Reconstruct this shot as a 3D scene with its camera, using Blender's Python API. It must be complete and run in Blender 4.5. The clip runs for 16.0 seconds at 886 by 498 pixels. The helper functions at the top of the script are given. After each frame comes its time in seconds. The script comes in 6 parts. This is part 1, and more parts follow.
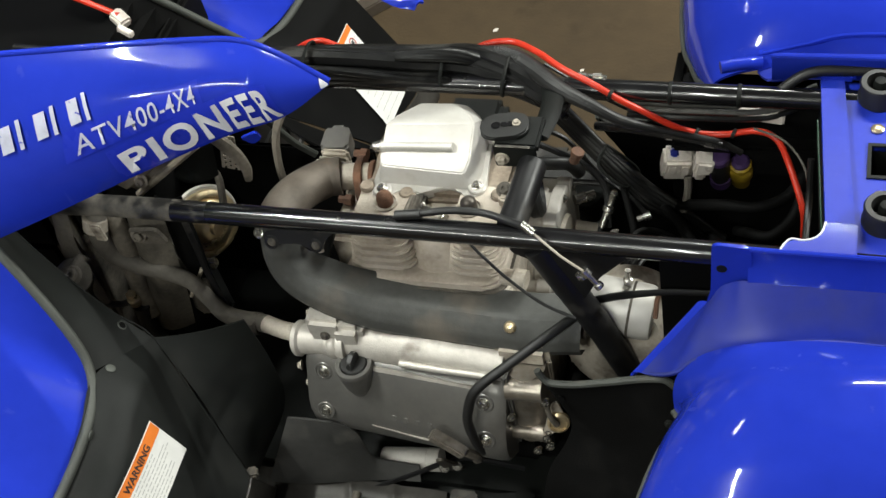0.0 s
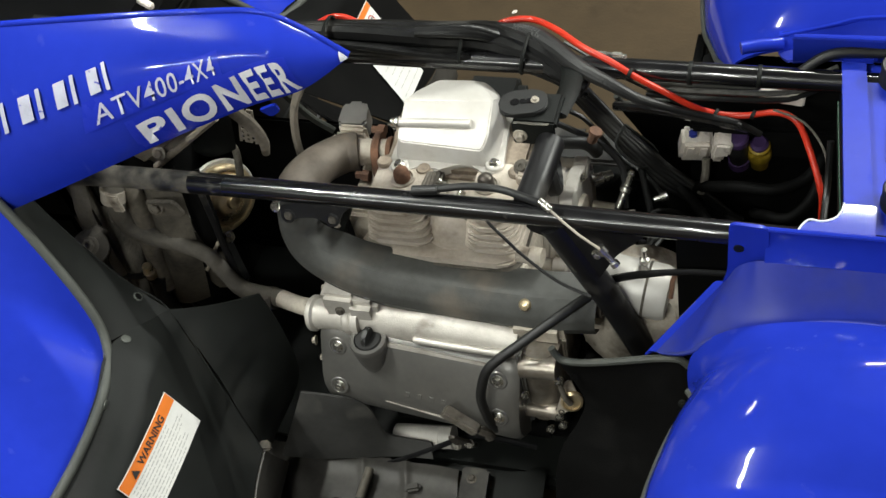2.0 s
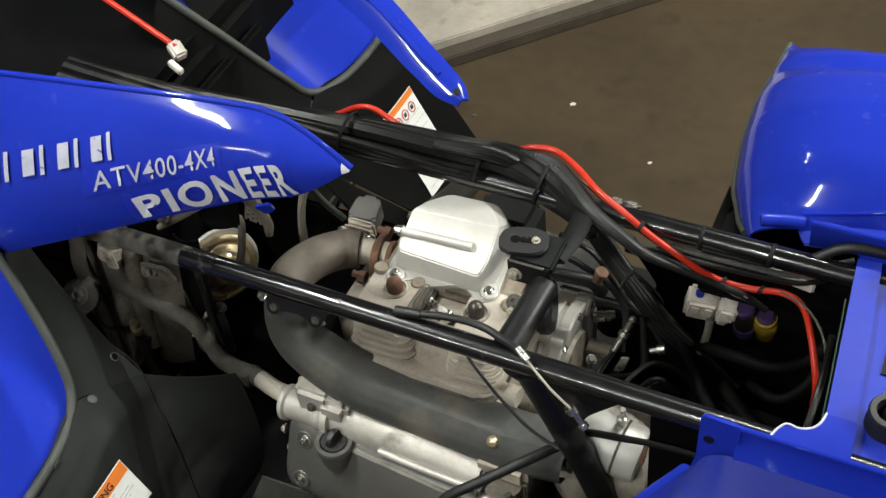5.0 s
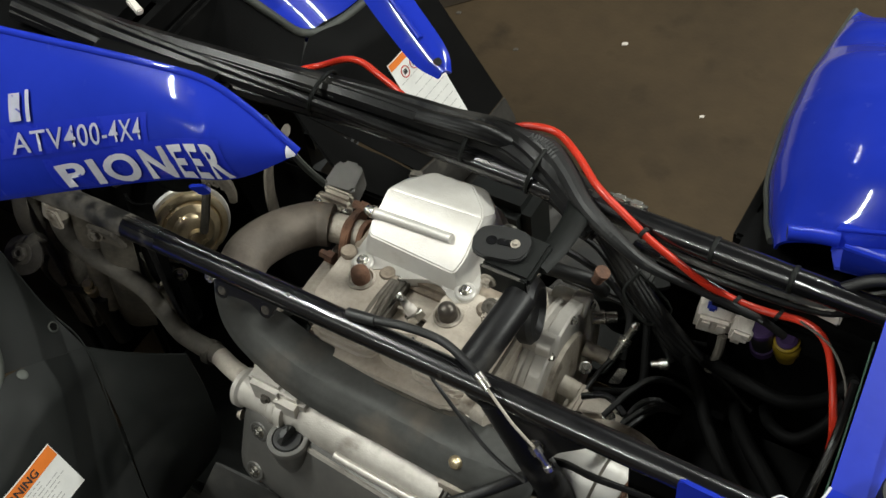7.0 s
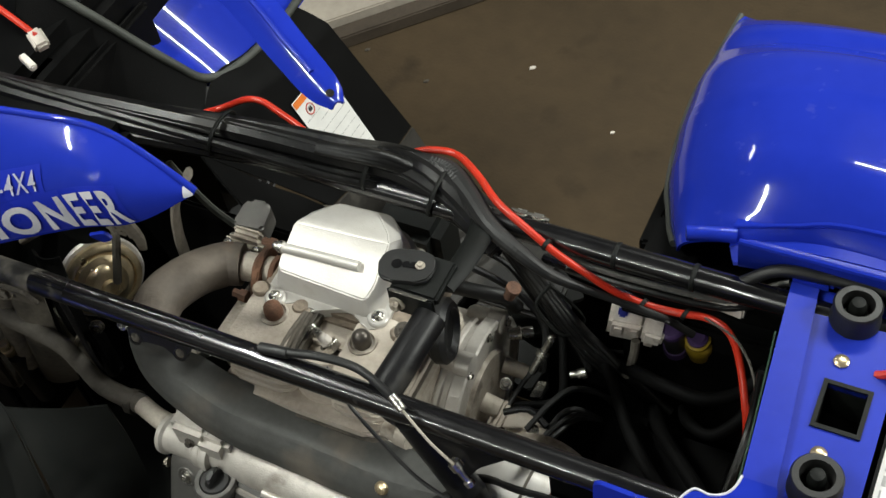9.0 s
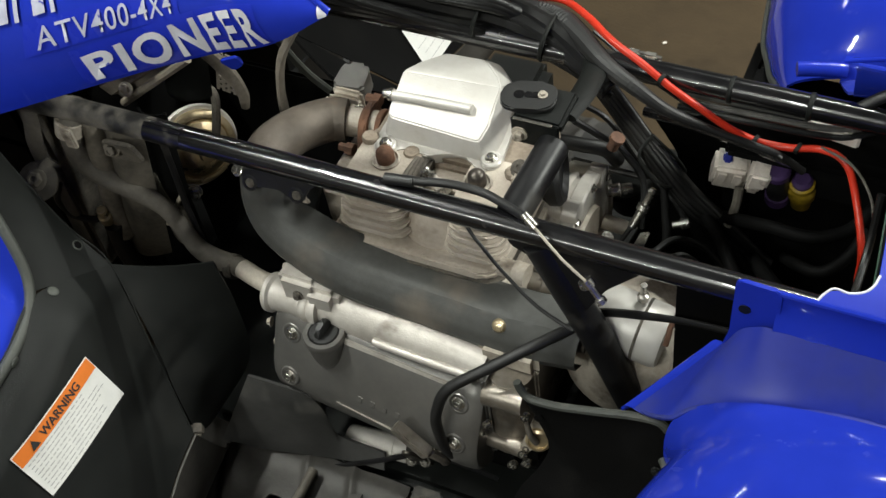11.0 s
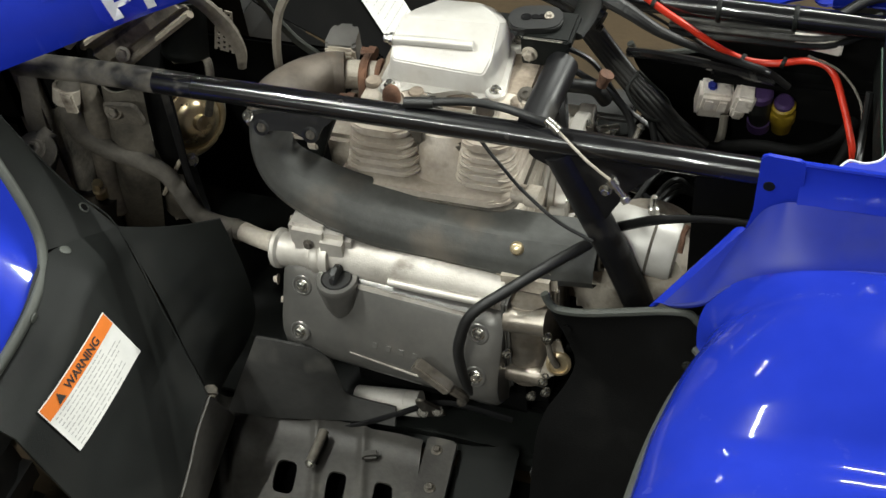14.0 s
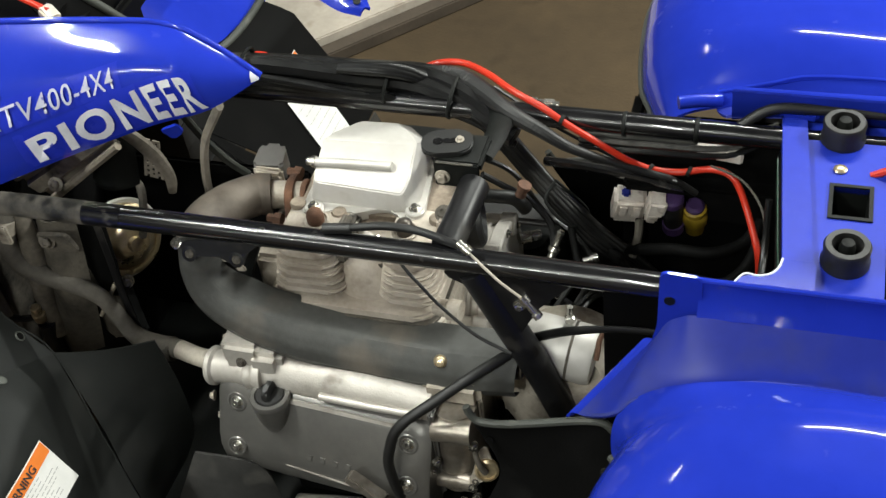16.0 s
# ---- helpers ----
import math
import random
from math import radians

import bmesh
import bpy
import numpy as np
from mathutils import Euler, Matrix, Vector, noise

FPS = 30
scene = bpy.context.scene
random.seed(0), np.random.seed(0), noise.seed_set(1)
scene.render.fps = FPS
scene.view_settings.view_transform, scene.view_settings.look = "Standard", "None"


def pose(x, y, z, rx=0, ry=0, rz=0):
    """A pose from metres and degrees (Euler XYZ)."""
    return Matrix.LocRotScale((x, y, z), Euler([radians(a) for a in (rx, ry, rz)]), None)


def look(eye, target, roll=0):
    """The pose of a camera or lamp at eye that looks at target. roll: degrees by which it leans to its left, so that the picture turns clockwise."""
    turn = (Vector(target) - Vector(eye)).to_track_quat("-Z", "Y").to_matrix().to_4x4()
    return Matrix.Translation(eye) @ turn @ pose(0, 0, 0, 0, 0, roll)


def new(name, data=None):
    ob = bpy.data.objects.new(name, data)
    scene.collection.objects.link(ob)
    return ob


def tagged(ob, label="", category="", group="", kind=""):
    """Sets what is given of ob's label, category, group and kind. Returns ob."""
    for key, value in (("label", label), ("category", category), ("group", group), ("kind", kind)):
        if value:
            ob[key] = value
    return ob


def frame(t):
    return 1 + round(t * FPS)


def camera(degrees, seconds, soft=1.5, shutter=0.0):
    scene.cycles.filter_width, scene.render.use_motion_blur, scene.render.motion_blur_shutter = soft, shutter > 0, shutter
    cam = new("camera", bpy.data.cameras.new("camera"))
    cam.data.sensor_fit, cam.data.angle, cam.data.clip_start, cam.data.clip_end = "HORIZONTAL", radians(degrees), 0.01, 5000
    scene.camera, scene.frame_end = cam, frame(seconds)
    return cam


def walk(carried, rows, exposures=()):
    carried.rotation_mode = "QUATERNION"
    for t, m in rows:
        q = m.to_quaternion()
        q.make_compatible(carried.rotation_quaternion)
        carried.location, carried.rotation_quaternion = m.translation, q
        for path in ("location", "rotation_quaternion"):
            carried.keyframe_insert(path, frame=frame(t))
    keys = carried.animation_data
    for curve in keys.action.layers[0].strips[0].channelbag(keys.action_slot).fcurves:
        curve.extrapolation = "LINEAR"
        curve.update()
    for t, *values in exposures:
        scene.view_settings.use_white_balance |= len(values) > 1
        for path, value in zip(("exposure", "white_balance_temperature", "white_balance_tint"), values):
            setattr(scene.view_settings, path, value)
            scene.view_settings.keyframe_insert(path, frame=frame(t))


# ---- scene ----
cam = camera(40.0, 16.0)
PATH = [
    (0, (0.438, -0.911, 1.675), (-0.14, 0.277, 0.173), -15.4),
    (0.5, (0.437, -0.909, 1.669), (-0.144, 0.27, 0.162), -15.7),
    (1, (0.441, -0.912, 1.669), (-0.149, 0.271, 0.168), -16.1),
    (1.5, (0.438, -0.913, 1.667), (-0.141, 0.252, 0.149), -15.0),
    (2, (0.436, -0.921, 1.668), (-0.161, 0.245, 0.156), -15.3),
    (2.5, (0.438, -0.919, 1.666), (-0.161, 0.247, 0.156), -14.7),
    (3, (0.444, -0.916, 1.664), (-0.157, 0.249, 0.154), -14.3),
    (3.5, (0.438, -0.909, 1.667), (-0.15, 0.256, 0.152), -13.9),
    (4, (0.449, -0.901, 1.674), (-0.085, 0.295, 0.162), -11.1),
    (4.2, (0.443, -0.890, 1.694), (-0.038, 0.327, 0.186), -9.7),
    (4.5, (0.467, -0.861, 1.696), (-0.115, 0.328, 0.196), -10.3),
    (4.7, (0.485, -0.836, 1.708), (-0.168, 0.362, 0.246), -9.3),
    (6.8, (0.487, -0.585, 1.636), (-0.272, 0.382, 0.059), -8.9),
    (7, (0.491, -0.574, 1.627), (-0.276, 0.4, 0.058), -9.6),
    (7.5, (0.503, -0.563, 1.623), (-0.235, 0.418, 0.044), -10.9),
    (8, (0.505, -0.558, 1.621), (-0.218, 0.43, 0.039), -11.4),
    (8.5, (0.516, -0.552, 1.611), (-0.213, 0.45, 0.041), -12.2),
    (9, (0.533, -0.574, 1.624), (-0.175, 0.489, 0.085), -10.8),
    (9.5, (0.529, -0.617, 1.628), (-0.184, 0.427, 0.078), -12.2),
    (10, (0.497, -0.655, 1.623), (-0.202, 0.351, 0.042), -11.0),
    (10.2, (0.49, -0.658, 1.609), (-0.242, 0.309, 0.019), -12.7),
    (12.3, (0.402, -0.94, 1.497), (-0.154, 0.331, 0.056), -8.2),
    (12.5, (0.394, -0.944, 1.491), (-0.161, 0.317, 0.042), -8.6),
    (13, (0.387, -0.941, 1.48), (-0.178, 0.299, 0.017), -8.8),
    (13.5, (0.385, -0.939, 1.478), (-0.171, 0.297, 0.007), -8.2),
    (14, (0.383, -0.934, 1.48), (-0.161, 0.312, 0.012), -7.7),
    (14.5, (0.397, -0.922, 1.492), (-0.159, 0.346, 0.049), -8.2),
    (15, (0.405, -0.918, 1.509), (-0.128, 0.378, 0.082), -7.9),
    (15.5, (0.415, -0.916, 1.523), (-0.108, 0.4, 0.111), -8.0),
    (16, (0.441, -0.904, 1.548), (-0.081, 0.421, 0.143), -8.5),
]
walk(cam, [(t, look(eye, target, roll)) for t, eye, target, roll in PATH],
     [(0.0, 0.18), (4.0, 0.18), (6.5, -0.34), (9.0, -0.27), (10.2, -0.18), (12.4, 0.27), (14.0, 0.27), (16.0, 0.25)])

# ---- light ----
world = bpy.data.worlds.new("garage_air")
world.use_nodes = True
scene.world = world
world.node_tree.nodes["Background"].inputs[0].default_value = (0.55, 0.6, 0.7, 1)
world.node_tree.nodes["Background"].inputs[1].default_value = 0.02


def strip_lamp(x, y, z, length, power, turn=0.0):
    data = bpy.data.lights.new("tube_light", "AREA")
    data.shape, data.size, data.size_y, data.energy, data.color = "RECTANGLE", length, 0.04, power, (0.97, 1.0, 0.93)
    ob = new("tube_light", data)
    ob.matrix_world = pose(x, y, z, 0, 0, turn)
    return ob


LAMPS = ((-0.95, -0.45, 2.50, 0.80, 48.0, 90.0), (0.10, -2.00, 2.50, 1.20, 19.0, 90.0), (3.00, 1.40, 2.50, 1.20, 220.0, 90.0),
         (-0.80, -2.75, 2.50, 1.20, 50.0, 0.0), (0.75, 1.50, 2.50, 1.20, 58.0, 0.0), (-1.75, 1.60, 2.50, 0.60, 8.0, 90.0))
for spec in LAMPS:
    strip_lamp(*spec)


# ---- materials ----
def material(name, colour, rough=0.5, metal=0.0, dark=None, scale=30.0, amount=0.5, bump=0.0, bump_scale=200.0,
             coat=0.0, rough_var=0.1, spots=None, spot_scale=60.0, spot_low=0.6, spot_high=0.75, specular=0.5, stretch=None):
    """A surface with two scales of colour change, uneven gloss, fine relief and, if asked for, patches of a second kind."""
    m = bpy.data.materials.new(name)
    m.use_nodes = True
    nt = m.node_tree
    b = nt.nodes["Principled BSDF"]
    b.inputs["Metallic"].default_value = metal
    b.inputs["Coat Weight"].default_value = coat
    b.inputs["Coat Roughness"].default_value = 0.04
    b.inputs["Specular IOR Level"].default_value = specular
    tc = nt.nodes.new("ShaderNodeTexCoord")
    n1 = nt.nodes.new("ShaderNodeTexNoise")
    n1.inputs["Scale"].default_value, n1.inputs["Detail"].default_value = scale, 6
    n2 = nt.nodes.new("ShaderNodeTexNoise")
    n2.inputs["Scale"].default_value, n2.inputs["Detail"].default_value = scale * 9, 3
    for n in (n1, n2):
        nt.links.new(tc.outputs["Object"], n.inputs["Vector"])
    mix = nt.nodes.new("ShaderNodeMath")
    mix.operation = "MULTIPLY_ADD"
    nt.links.new(n2.outputs[0], mix.inputs[0])
    mix.inputs[1].default_value = 0.35
    nt.links.new(n1.outputs[0], mix.inputs[2])
    ramp = nt.nodes.new("ShaderNodeMapRange")
    ramp.inputs["From Min"].default_value, ramp.inputs["From Max"].default_value = 0.45, 0.95
    nt.links.new(mix.outputs[0], ramp.inputs["Value"])
    cm = nt.nodes.new("ShaderNodeMix")
    cm.data_type = "RGBA"
    d = dark or tuple(c * (1 - amount) for c in colour)
    cm.inputs["A"].default_value = (*d, 1)
    cm.inputs["B"].default_value = (*colour, 1)
    nt.links.new(ramp.outputs[0], cm.inputs["Factor"])
    out = cm.outputs["Result"]
    rr = nt.nodes.new("ShaderNodeMapRange")
    rr.inputs["To Min"].default_value, rr.inputs["To Max"].default_value = rough - rough_var, rough + rough_var
    nt.links.new(n1.outputs[0], rr.inputs["Value"])
    rout = rr.outputs[0]
    if spots:
        n3 = nt.nodes.new("ShaderNodeTexNoise")
        n3.inputs["Scale"].default_value, n3.inputs["Detail"].default_value = spot_scale, 8
        if stretch:
            mp = nt.nodes.new("ShaderNodeMapping")
            mp.inputs["Scale"].default_value = stretch
            mp.inputs["Rotation"].default_value = (0.3, 0.4, 0.2)
            nt.links.new(tc.outputs["Object"], mp.inputs["Vector"])
            nt.links.new(mp.outputs[0], n3.inputs["Vector"])
        else:
            nt.links.new(tc.outputs["Object"], n3.inputs["Vector"])
        sr = nt.nodes.new("ShaderNodeMapRange")
        sr.inputs["From Min"].default_value, sr.inputs["From Max"].default_value = spot_low, spot_high
        nt.links.new(n3.outputs[0], sr.inputs["Value"])
        sm = nt.nodes.new("ShaderNodeMix")
        sm.data_type = "RGBA"
        sm.inputs["B"].default_value = (*spots, 1)
        nt.links.new(sr.outputs[0], sm.inputs["Factor"])
        nt.links.new(out, sm.inputs["A"])
        out = sm.outputs["Result"]
        rm = nt.nodes.new("ShaderNodeMapRange")
        rm.inputs["To Max"].default_value = 0.9
        nt.links.new(sr.outputs[0], rm.inputs["Value"])
        nt.links.new(rout, rm.inputs["To Min"])
        rout = rm.outputs[0]
    nt.links.new(out, b.inputs["Base Color"])
    nt.links.new(rout, b.inputs["Roughness"])
    if bump:
        n4 = nt.nodes.new("ShaderNodeTexNoise")
        n4.inputs["Scale"].default_value, n4.inputs["Detail"].default_value = bump_scale, 4
        nt.links.new(tc.outputs["Object"], n4.inputs["Vector"])
        bp = nt.nodes.new("ShaderNodeBump")
        bp.inputs["Strength"].default_value, bp.inputs["Distance"].default_value = bump, 0.002
        nt.links.new(n4.outputs[0], bp.inputs["Height"])
        nt.links.new(bp.outputs[0], b.inputs["Normal"])
    return m


BLUE = material("blue_plastic", (0.016, 0.035, 0.41), 0.20, dark=(0.011, 0.026, 0.33), scale=6, rough_var=0.07, coat=0.6, specular=0.04,
                spots=(0.06, 0.075, 0.40), spot_scale=42, spot_low=0.66, spot_high=0.95, stretch=(1.0, 1.0, 0.12), bump=0.012, bump_scale=30)
PLATE_BLUE = material("satin_blue_plastic", (0.018, 0.038, 0.42), 0.38, dark=(0.012, 0.027, 0.34), scale=8, rough_var=0.10, specular=0.12,
                      spots=(0.05, 0.065, 0.36), spot_scale=36, spot_low=0.60, spot_high=0.90, bump=0.03, bump_scale=60)
BLUE_DUSTY = material("dusty_blue_plastic", (0.016, 0.030, 0.30), 0.46, dark=(0.011, 0.021, 0.23), scale=9, rough_var=0.08, specular=0.20,
                      spots=(0.045, 0.052, 0.17), spot_scale=16, spot_low=0.46, spot_high=0.95, bump=0.04, bump_scale=60)
SEAM_DUST = material("blue_plastic_under_dust", (0.050, 0.056, 0.15), 0.6, dark=(0.022, 0.034, 0.24), scale=14, specular=0.15,
                     spots=(0.015, 0.030, 0.30), spot_scale=30, spot_low=0.55, spot_high=0.75)
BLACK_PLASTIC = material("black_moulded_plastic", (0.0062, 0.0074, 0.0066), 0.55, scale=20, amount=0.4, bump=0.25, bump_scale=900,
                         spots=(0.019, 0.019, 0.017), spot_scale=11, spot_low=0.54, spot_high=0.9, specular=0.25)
# Blacker copy of BLACK_PLASTIC; carries painted shade deep inside and on the far side.
DEEP_BLACK = material("shaded_dull_black_plastic", (0.0042, 0.0042, 0.0042), 0.65, scale=20, amount=0.4, bump=0.2, bump_scale=500,
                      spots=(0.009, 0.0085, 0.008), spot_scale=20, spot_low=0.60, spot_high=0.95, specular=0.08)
DUSTY_PLASTIC = material("dusty_black_plastic", (0.045, 0.044, 0.042), 0.6, dark=(0.02, 0.02, 0.019), scale=14, bump=0.2, bump_scale=400,
                         spots=(0.09, 0.085, 0.075), spot_scale=20, spot_low=0.58, spot_high=0.85)
SATIN_BLACK = material("dusty_satin_black_paint", (0.009, 0.009, 0.010), 0.42, scale=24, amount=0.4, rough_var=0.1, specular=0.35,
                       spots=(0.055, 0.050, 0.043), spot_scale=26, spot_low=0.58, spot_high=0.85, bump=0.08, bump_scale=300)
BLACK_PAINT = material("black_enamel", (0.007, 0.007, 0.008), 0.24, scale=40, amount=0.4, rough_var=0.08, coat=0.5, specular=0.5,
                       spots=(0.07, 0.06, 0.05), spot_scale=40, spot_low=0.66, spot_high=0.85)
DUSTY_PAINT = material("dusty_enamel", (0.155, 0.140, 0.118), 0.8, dark=(0.070, 0.062, 0.052), scale=22, bump=0.3, bump_scale=300,
                       spots=(0.05, 0.046, 0.040), spot_scale=20, spot_low=0.52, spot_high=0.85)
RAIL_DUST = material("patchy_dust_on_enamel", (0.02, 0.019, 0.018), 0.5, scale=30, amount=0.4, bump=0.2, bump_scale=300,
                     spots=(0.15, 0.135, 0.112), spot_scale=26, spot_low=0.40, spot_high=0.58)
RAIL_GRIT = material("thin_dust_flecks_on_enamel", (0.008, 0.008, 0.009), 0.32, scale=30, amount=0.4,
                     spots=(0.12, 0.108, 0.09), spot_scale=34, spot_low=0.54, spot_high=0.68)
GRIME = material("dirt_caked_metal", (0.15, 0.13, 0.105), 0.85, dark=(0.03, 0.027, 0.023), scale=28, bump=0.5, bump_scale=250)
EDGE_GREY = material("scuffed_grey_plastic_edge", (0.060, 0.064, 0.055), 0.62, dark=(0.034, 0.037, 0.032), scale=22, bump=0.2, bump_scale=500,
                     spots=(0.10, 0.10, 0.085), spot_scale=40, spot_low=0.6, spot_high=0.85)
OILY_DIRT = material("oily_dirt_on_steel", (0.15, 0.132, 0.105), 0.62, metal=0.1, dark=(0.028, 0.025, 0.021), scale=16, bump=0.4, bump_scale=240,
                     spots=(0.16, 0.14, 0.11), spot_scale=26, spot_low=0.62, spot_high=0.85)
DIRTY_STEEL = material("dirt_filmed_dark_steel", (0.27, 0.235, 0.19), 0.65, metal=0.1, dark=(0.060, 0.053, 0.043), scale=16, bump=0.35, bump_scale=260,
                       spots=(0.17, 0.145, 0.11), spot_scale=19, spot_low=0.56, spot_high=0.80)
PALE_DIRT = material("pale_dried_mud_on_steel", (0.46, 0.40, 0.31), 0.85, dark=(0.20, 0.17, 0.13), scale=20, bump=0.5, bump_scale=240,
                     spots=(0.045, 0.038, 0.030), spot_scale=24, spot_low=0.56, spot_high=0.72)
HOUSING = material("oily_machined_alloy", (0.42, 0.38, 0.33), 0.34, metal=0.75, dark=(0.20, 0.175, 0.145), scale=18, bump=0.15, bump_scale=350,
                   spots=(0.09, 0.07, 0.05), spot_scale=30, spot_low=0.58, spot_high=0.8)
MOTOR_GREY = material("pale_grey_painted_steel", (0.50, 0.48, 0.44), 0.5, dark=(0.36, 0.34, 0.31), scale=22, bump=0.1, bump_scale=300,
                      spots=(0.16, 0.14, 0.11), spot_scale=30, spot_low=0.62, spot_high=0.82)
GUN_METAL = material("dark_burnished_steel", (0.13, 0.115, 0.10), 0.35, metal=0.7, dark=(0.06, 0.052, 0.045), scale=40)
RUBBER = material("black_rubber", (0.012, 0.012, 0.012), 0.5, scale=30, amount=0.4, bump=0.1, bump_scale=500,
                  spots=(0.05, 0.047, 0.042), spot_scale=50, spot_low=0.62, spot_high=0.9)
WIRE_BLACK = material("black_wire_sleeve", (0.0075, 0.0075, 0.0075), 0.36, scale=60, amount=0.4, specular=0.4,
                      spots=(0.046, 0.043, 0.037), spot_scale=17, spot_low=0.55, spot_high=0.85, bump=0.3, bump_scale=160)
ALU_PAINT = material("silver_painted_alloy", (0.64, 0.62, 0.59), 0.42, metal=0.3, dark=(0.54, 0.515, 0.475), scale=15, bump=0.10, bump_scale=500,
                     spots=(0.34, 0.29, 0.23), spot_scale=24, spot_low=0.62, spot_high=0.9)
ALU = material("bare_cast_alloy", (0.58, 0.55, 0.505), 0.48, metal=0.4, dark=(0.36, 0.33, 0.295), scale=18, bump=0.2, bump_scale=500,
               spots=(0.14, 0.115, 0.09), spot_scale=24, spot_low=0.52, spot_high=0.78)
ALU_CLEAN = material("bright_machined_alloy", (0.64, 0.61, 0.565), 0.46, metal=0.45, dark=(0.42, 0.39, 0.35), scale=16, bump=0.12, bump_scale=400,
                     spots=(0.22, 0.19, 0.15), spot_scale=22, spot_low=0.62, spot_high=0.85)
ALU_DUSTY = material("dusty_cast_alloy", (0.58, 0.53, 0.455), 0.62, metal=0.2, dark=(0.33, 0.285, 0.23), scale=26, bump=0.35, bump_scale=380,
                     spots=(0.10, 0.075, 0.055), spot_scale=34, spot_low=0.55, spot_high=0.75)
BARREL_ALLOY = material("pale_cast_barrel", (0.60, 0.54, 0.465), 0.6, metal=0.1, dark=(0.37, 0.315, 0.255), scale=20, bump=0.35, bump_scale=380,
                       spots=(0.16, 0.12, 0.085), spot_scale=24, spot_low=0.60, spot_high=0.80)
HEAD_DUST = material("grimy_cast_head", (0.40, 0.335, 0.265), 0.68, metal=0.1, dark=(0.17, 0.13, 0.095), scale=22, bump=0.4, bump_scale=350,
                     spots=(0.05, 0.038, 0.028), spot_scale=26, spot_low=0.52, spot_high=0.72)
COVER_GREY = material("dark_grey_painted_cover", (0.175, 0.168, 0.156), 0.32, metal=0.5, dark=(0.125, 0.122, 0.116), scale=14, bump=0.1, bump_scale=500,
                      spots=(0.17, 0.15, 0.13), spot_scale=20, spot_low=0.62, spot_high=0.95)
SHIELD = material("grey_heat_shield_steel", (0.080, 0.081, 0.076), 0.58, metal=0.15, dark=(0.042, 0.042, 0.039), scale=16, bump=0.12, bump_scale=300,
                  spots=(0.19, 0.155, 0.12), spot_scale=13, spot_low=0.54, spot_high=0.9)
PIPE = material("heat_stained_steel_pipe", (0.19, 0.158, 0.128), 0.65, metal=0.2, dark=(0.09, 0.075, 0.062), scale=12, bump=0.2, bump_scale=300,
                spots=(0.22, 0.13, 0.08), spot_scale=26, spot_low=0.6, spot_high=0.85)
RUST = material("rusty_steel", (0.19, 0.092, 0.052), 0.85, dark=(0.075, 0.040, 0.027), scale=45, bump=0.6, bump_scale=350)
ZINC = material("zinc_plated_steel", (0.62, 0.60, 0.55), 0.25, metal=0.95, amount=0.3, scale=80)
BRASS = material("yellow_zinc_steel", (0.78, 0.64, 0.42), 0.3, metal=0.8, dark=(0.50, 0.40, 0.25), scale=40,
                 spots=(0.18, 0.14, 0.10), spot_scale=45, spot_low=0.66, spot_high=0.85)
GREEN_WIRE = material("dark_green_wire", (0.03, 0.09, 0.05), 0.5, scale=60, amount=0.6)
WIRE_GREY = material("dusty_grey_wire_sleeve", (0.13, 0.125, 0.115), 0.35, dark=(0.05, 0.048, 0.045), scale=30, spots=(0.02, 0.02, 0.02), spot_scale=30, spot_low=0.55, spot_high=0.7)
RED = material("red_battery_cable", (0.62, 0.035, 0.014), 0.35, scale=40, amount=0.3)
WHITE_PLASTIC = material("white_nylon_connector", (0.78, 0.73, 0.67), 0.5, scale=40, dark=(0.52, 0.46, 0.41), spots=(0.2, 0.14, 0.12), spot_scale=90, spot_low=0.6, spot_high=0.8)
YELLOW = material("yellow_rubber_boot", (0.42, 0.28, 0.02), 0.5, scale=60, amount=0.5)
PURPLE = material("violet_plastic", (0.07, 0.035, 0.13), 0.5, scale=60, amount=0.5)
LABEL_WHITE = material("label_white", (0.80, 0.79, 0.76), 0.45, scale=40, amount=0.12)
LABEL_ORANGE = material("label_orange", (0.80, 0.20, 0.02), 0.45, scale=40, amount=0.15)
INK_BLACK = material("print_black", (0.02, 0.02, 0.02), 0.5, scale=60, amount=0.2)
INK = material("print_grey", (0.45, 0.44, 0.43), 0.6, scale=60, amount=0.2)
INK_RED = material("print_red", (0.55, 0.05, 0.03), 0.6, scale=60, amount=0.2)
DECAL = material("silver_decal", (0.74, 0.74, 0.78), 0.42, scale=50, amount=0.25, spots=(0.05, 0.06, 0.4), spot_scale=120, spot_low=0.66, spot_high=0.72)
DECAL_FILM = material("scuffed_clear_film", (0.017, 0.034, 0.45), 0.28, dark=(0.012, 0.026, 0.37), scale=18, coat=0.25, specular=0.1,
                      spots=(0.09, 0.10, 0.42), spot_scale=30, spot_low=0.62, spot_high=0.9)
DECAL_GREY = material("grey_decal", (0.50, 0.51, 0.62), 0.42, scale=50, amount=0.25, spots=(0.05, 0.06, 0.4), spot_scale=120, spot_low=0.64, spot_high=0.7)
PLATE_STEEL = material("worn_foot_plate_steel", (0.062, 0.058, 0.052), 0.58, metal=0.25, dark=(0.020, 0.018, 0.016), scale=14, bump=0.12, bump_scale=200,
                       spots=(0.13, 0.12, 0.10), spot_scale=22, spot_low=0.62, spot_high=0.8)
CONCRETE = material("brown_stained_concrete", (0.066, 0.045, 0.024), 0.75, dark=(0.035, 0.0245, 0.0138), scale=2.6, bump=0.35, bump_scale=140,
                    spots=(0.028, 0.020, 0.012), spot_scale=9, spot_low=0.60, spot_high=0.78, specular=0.2)
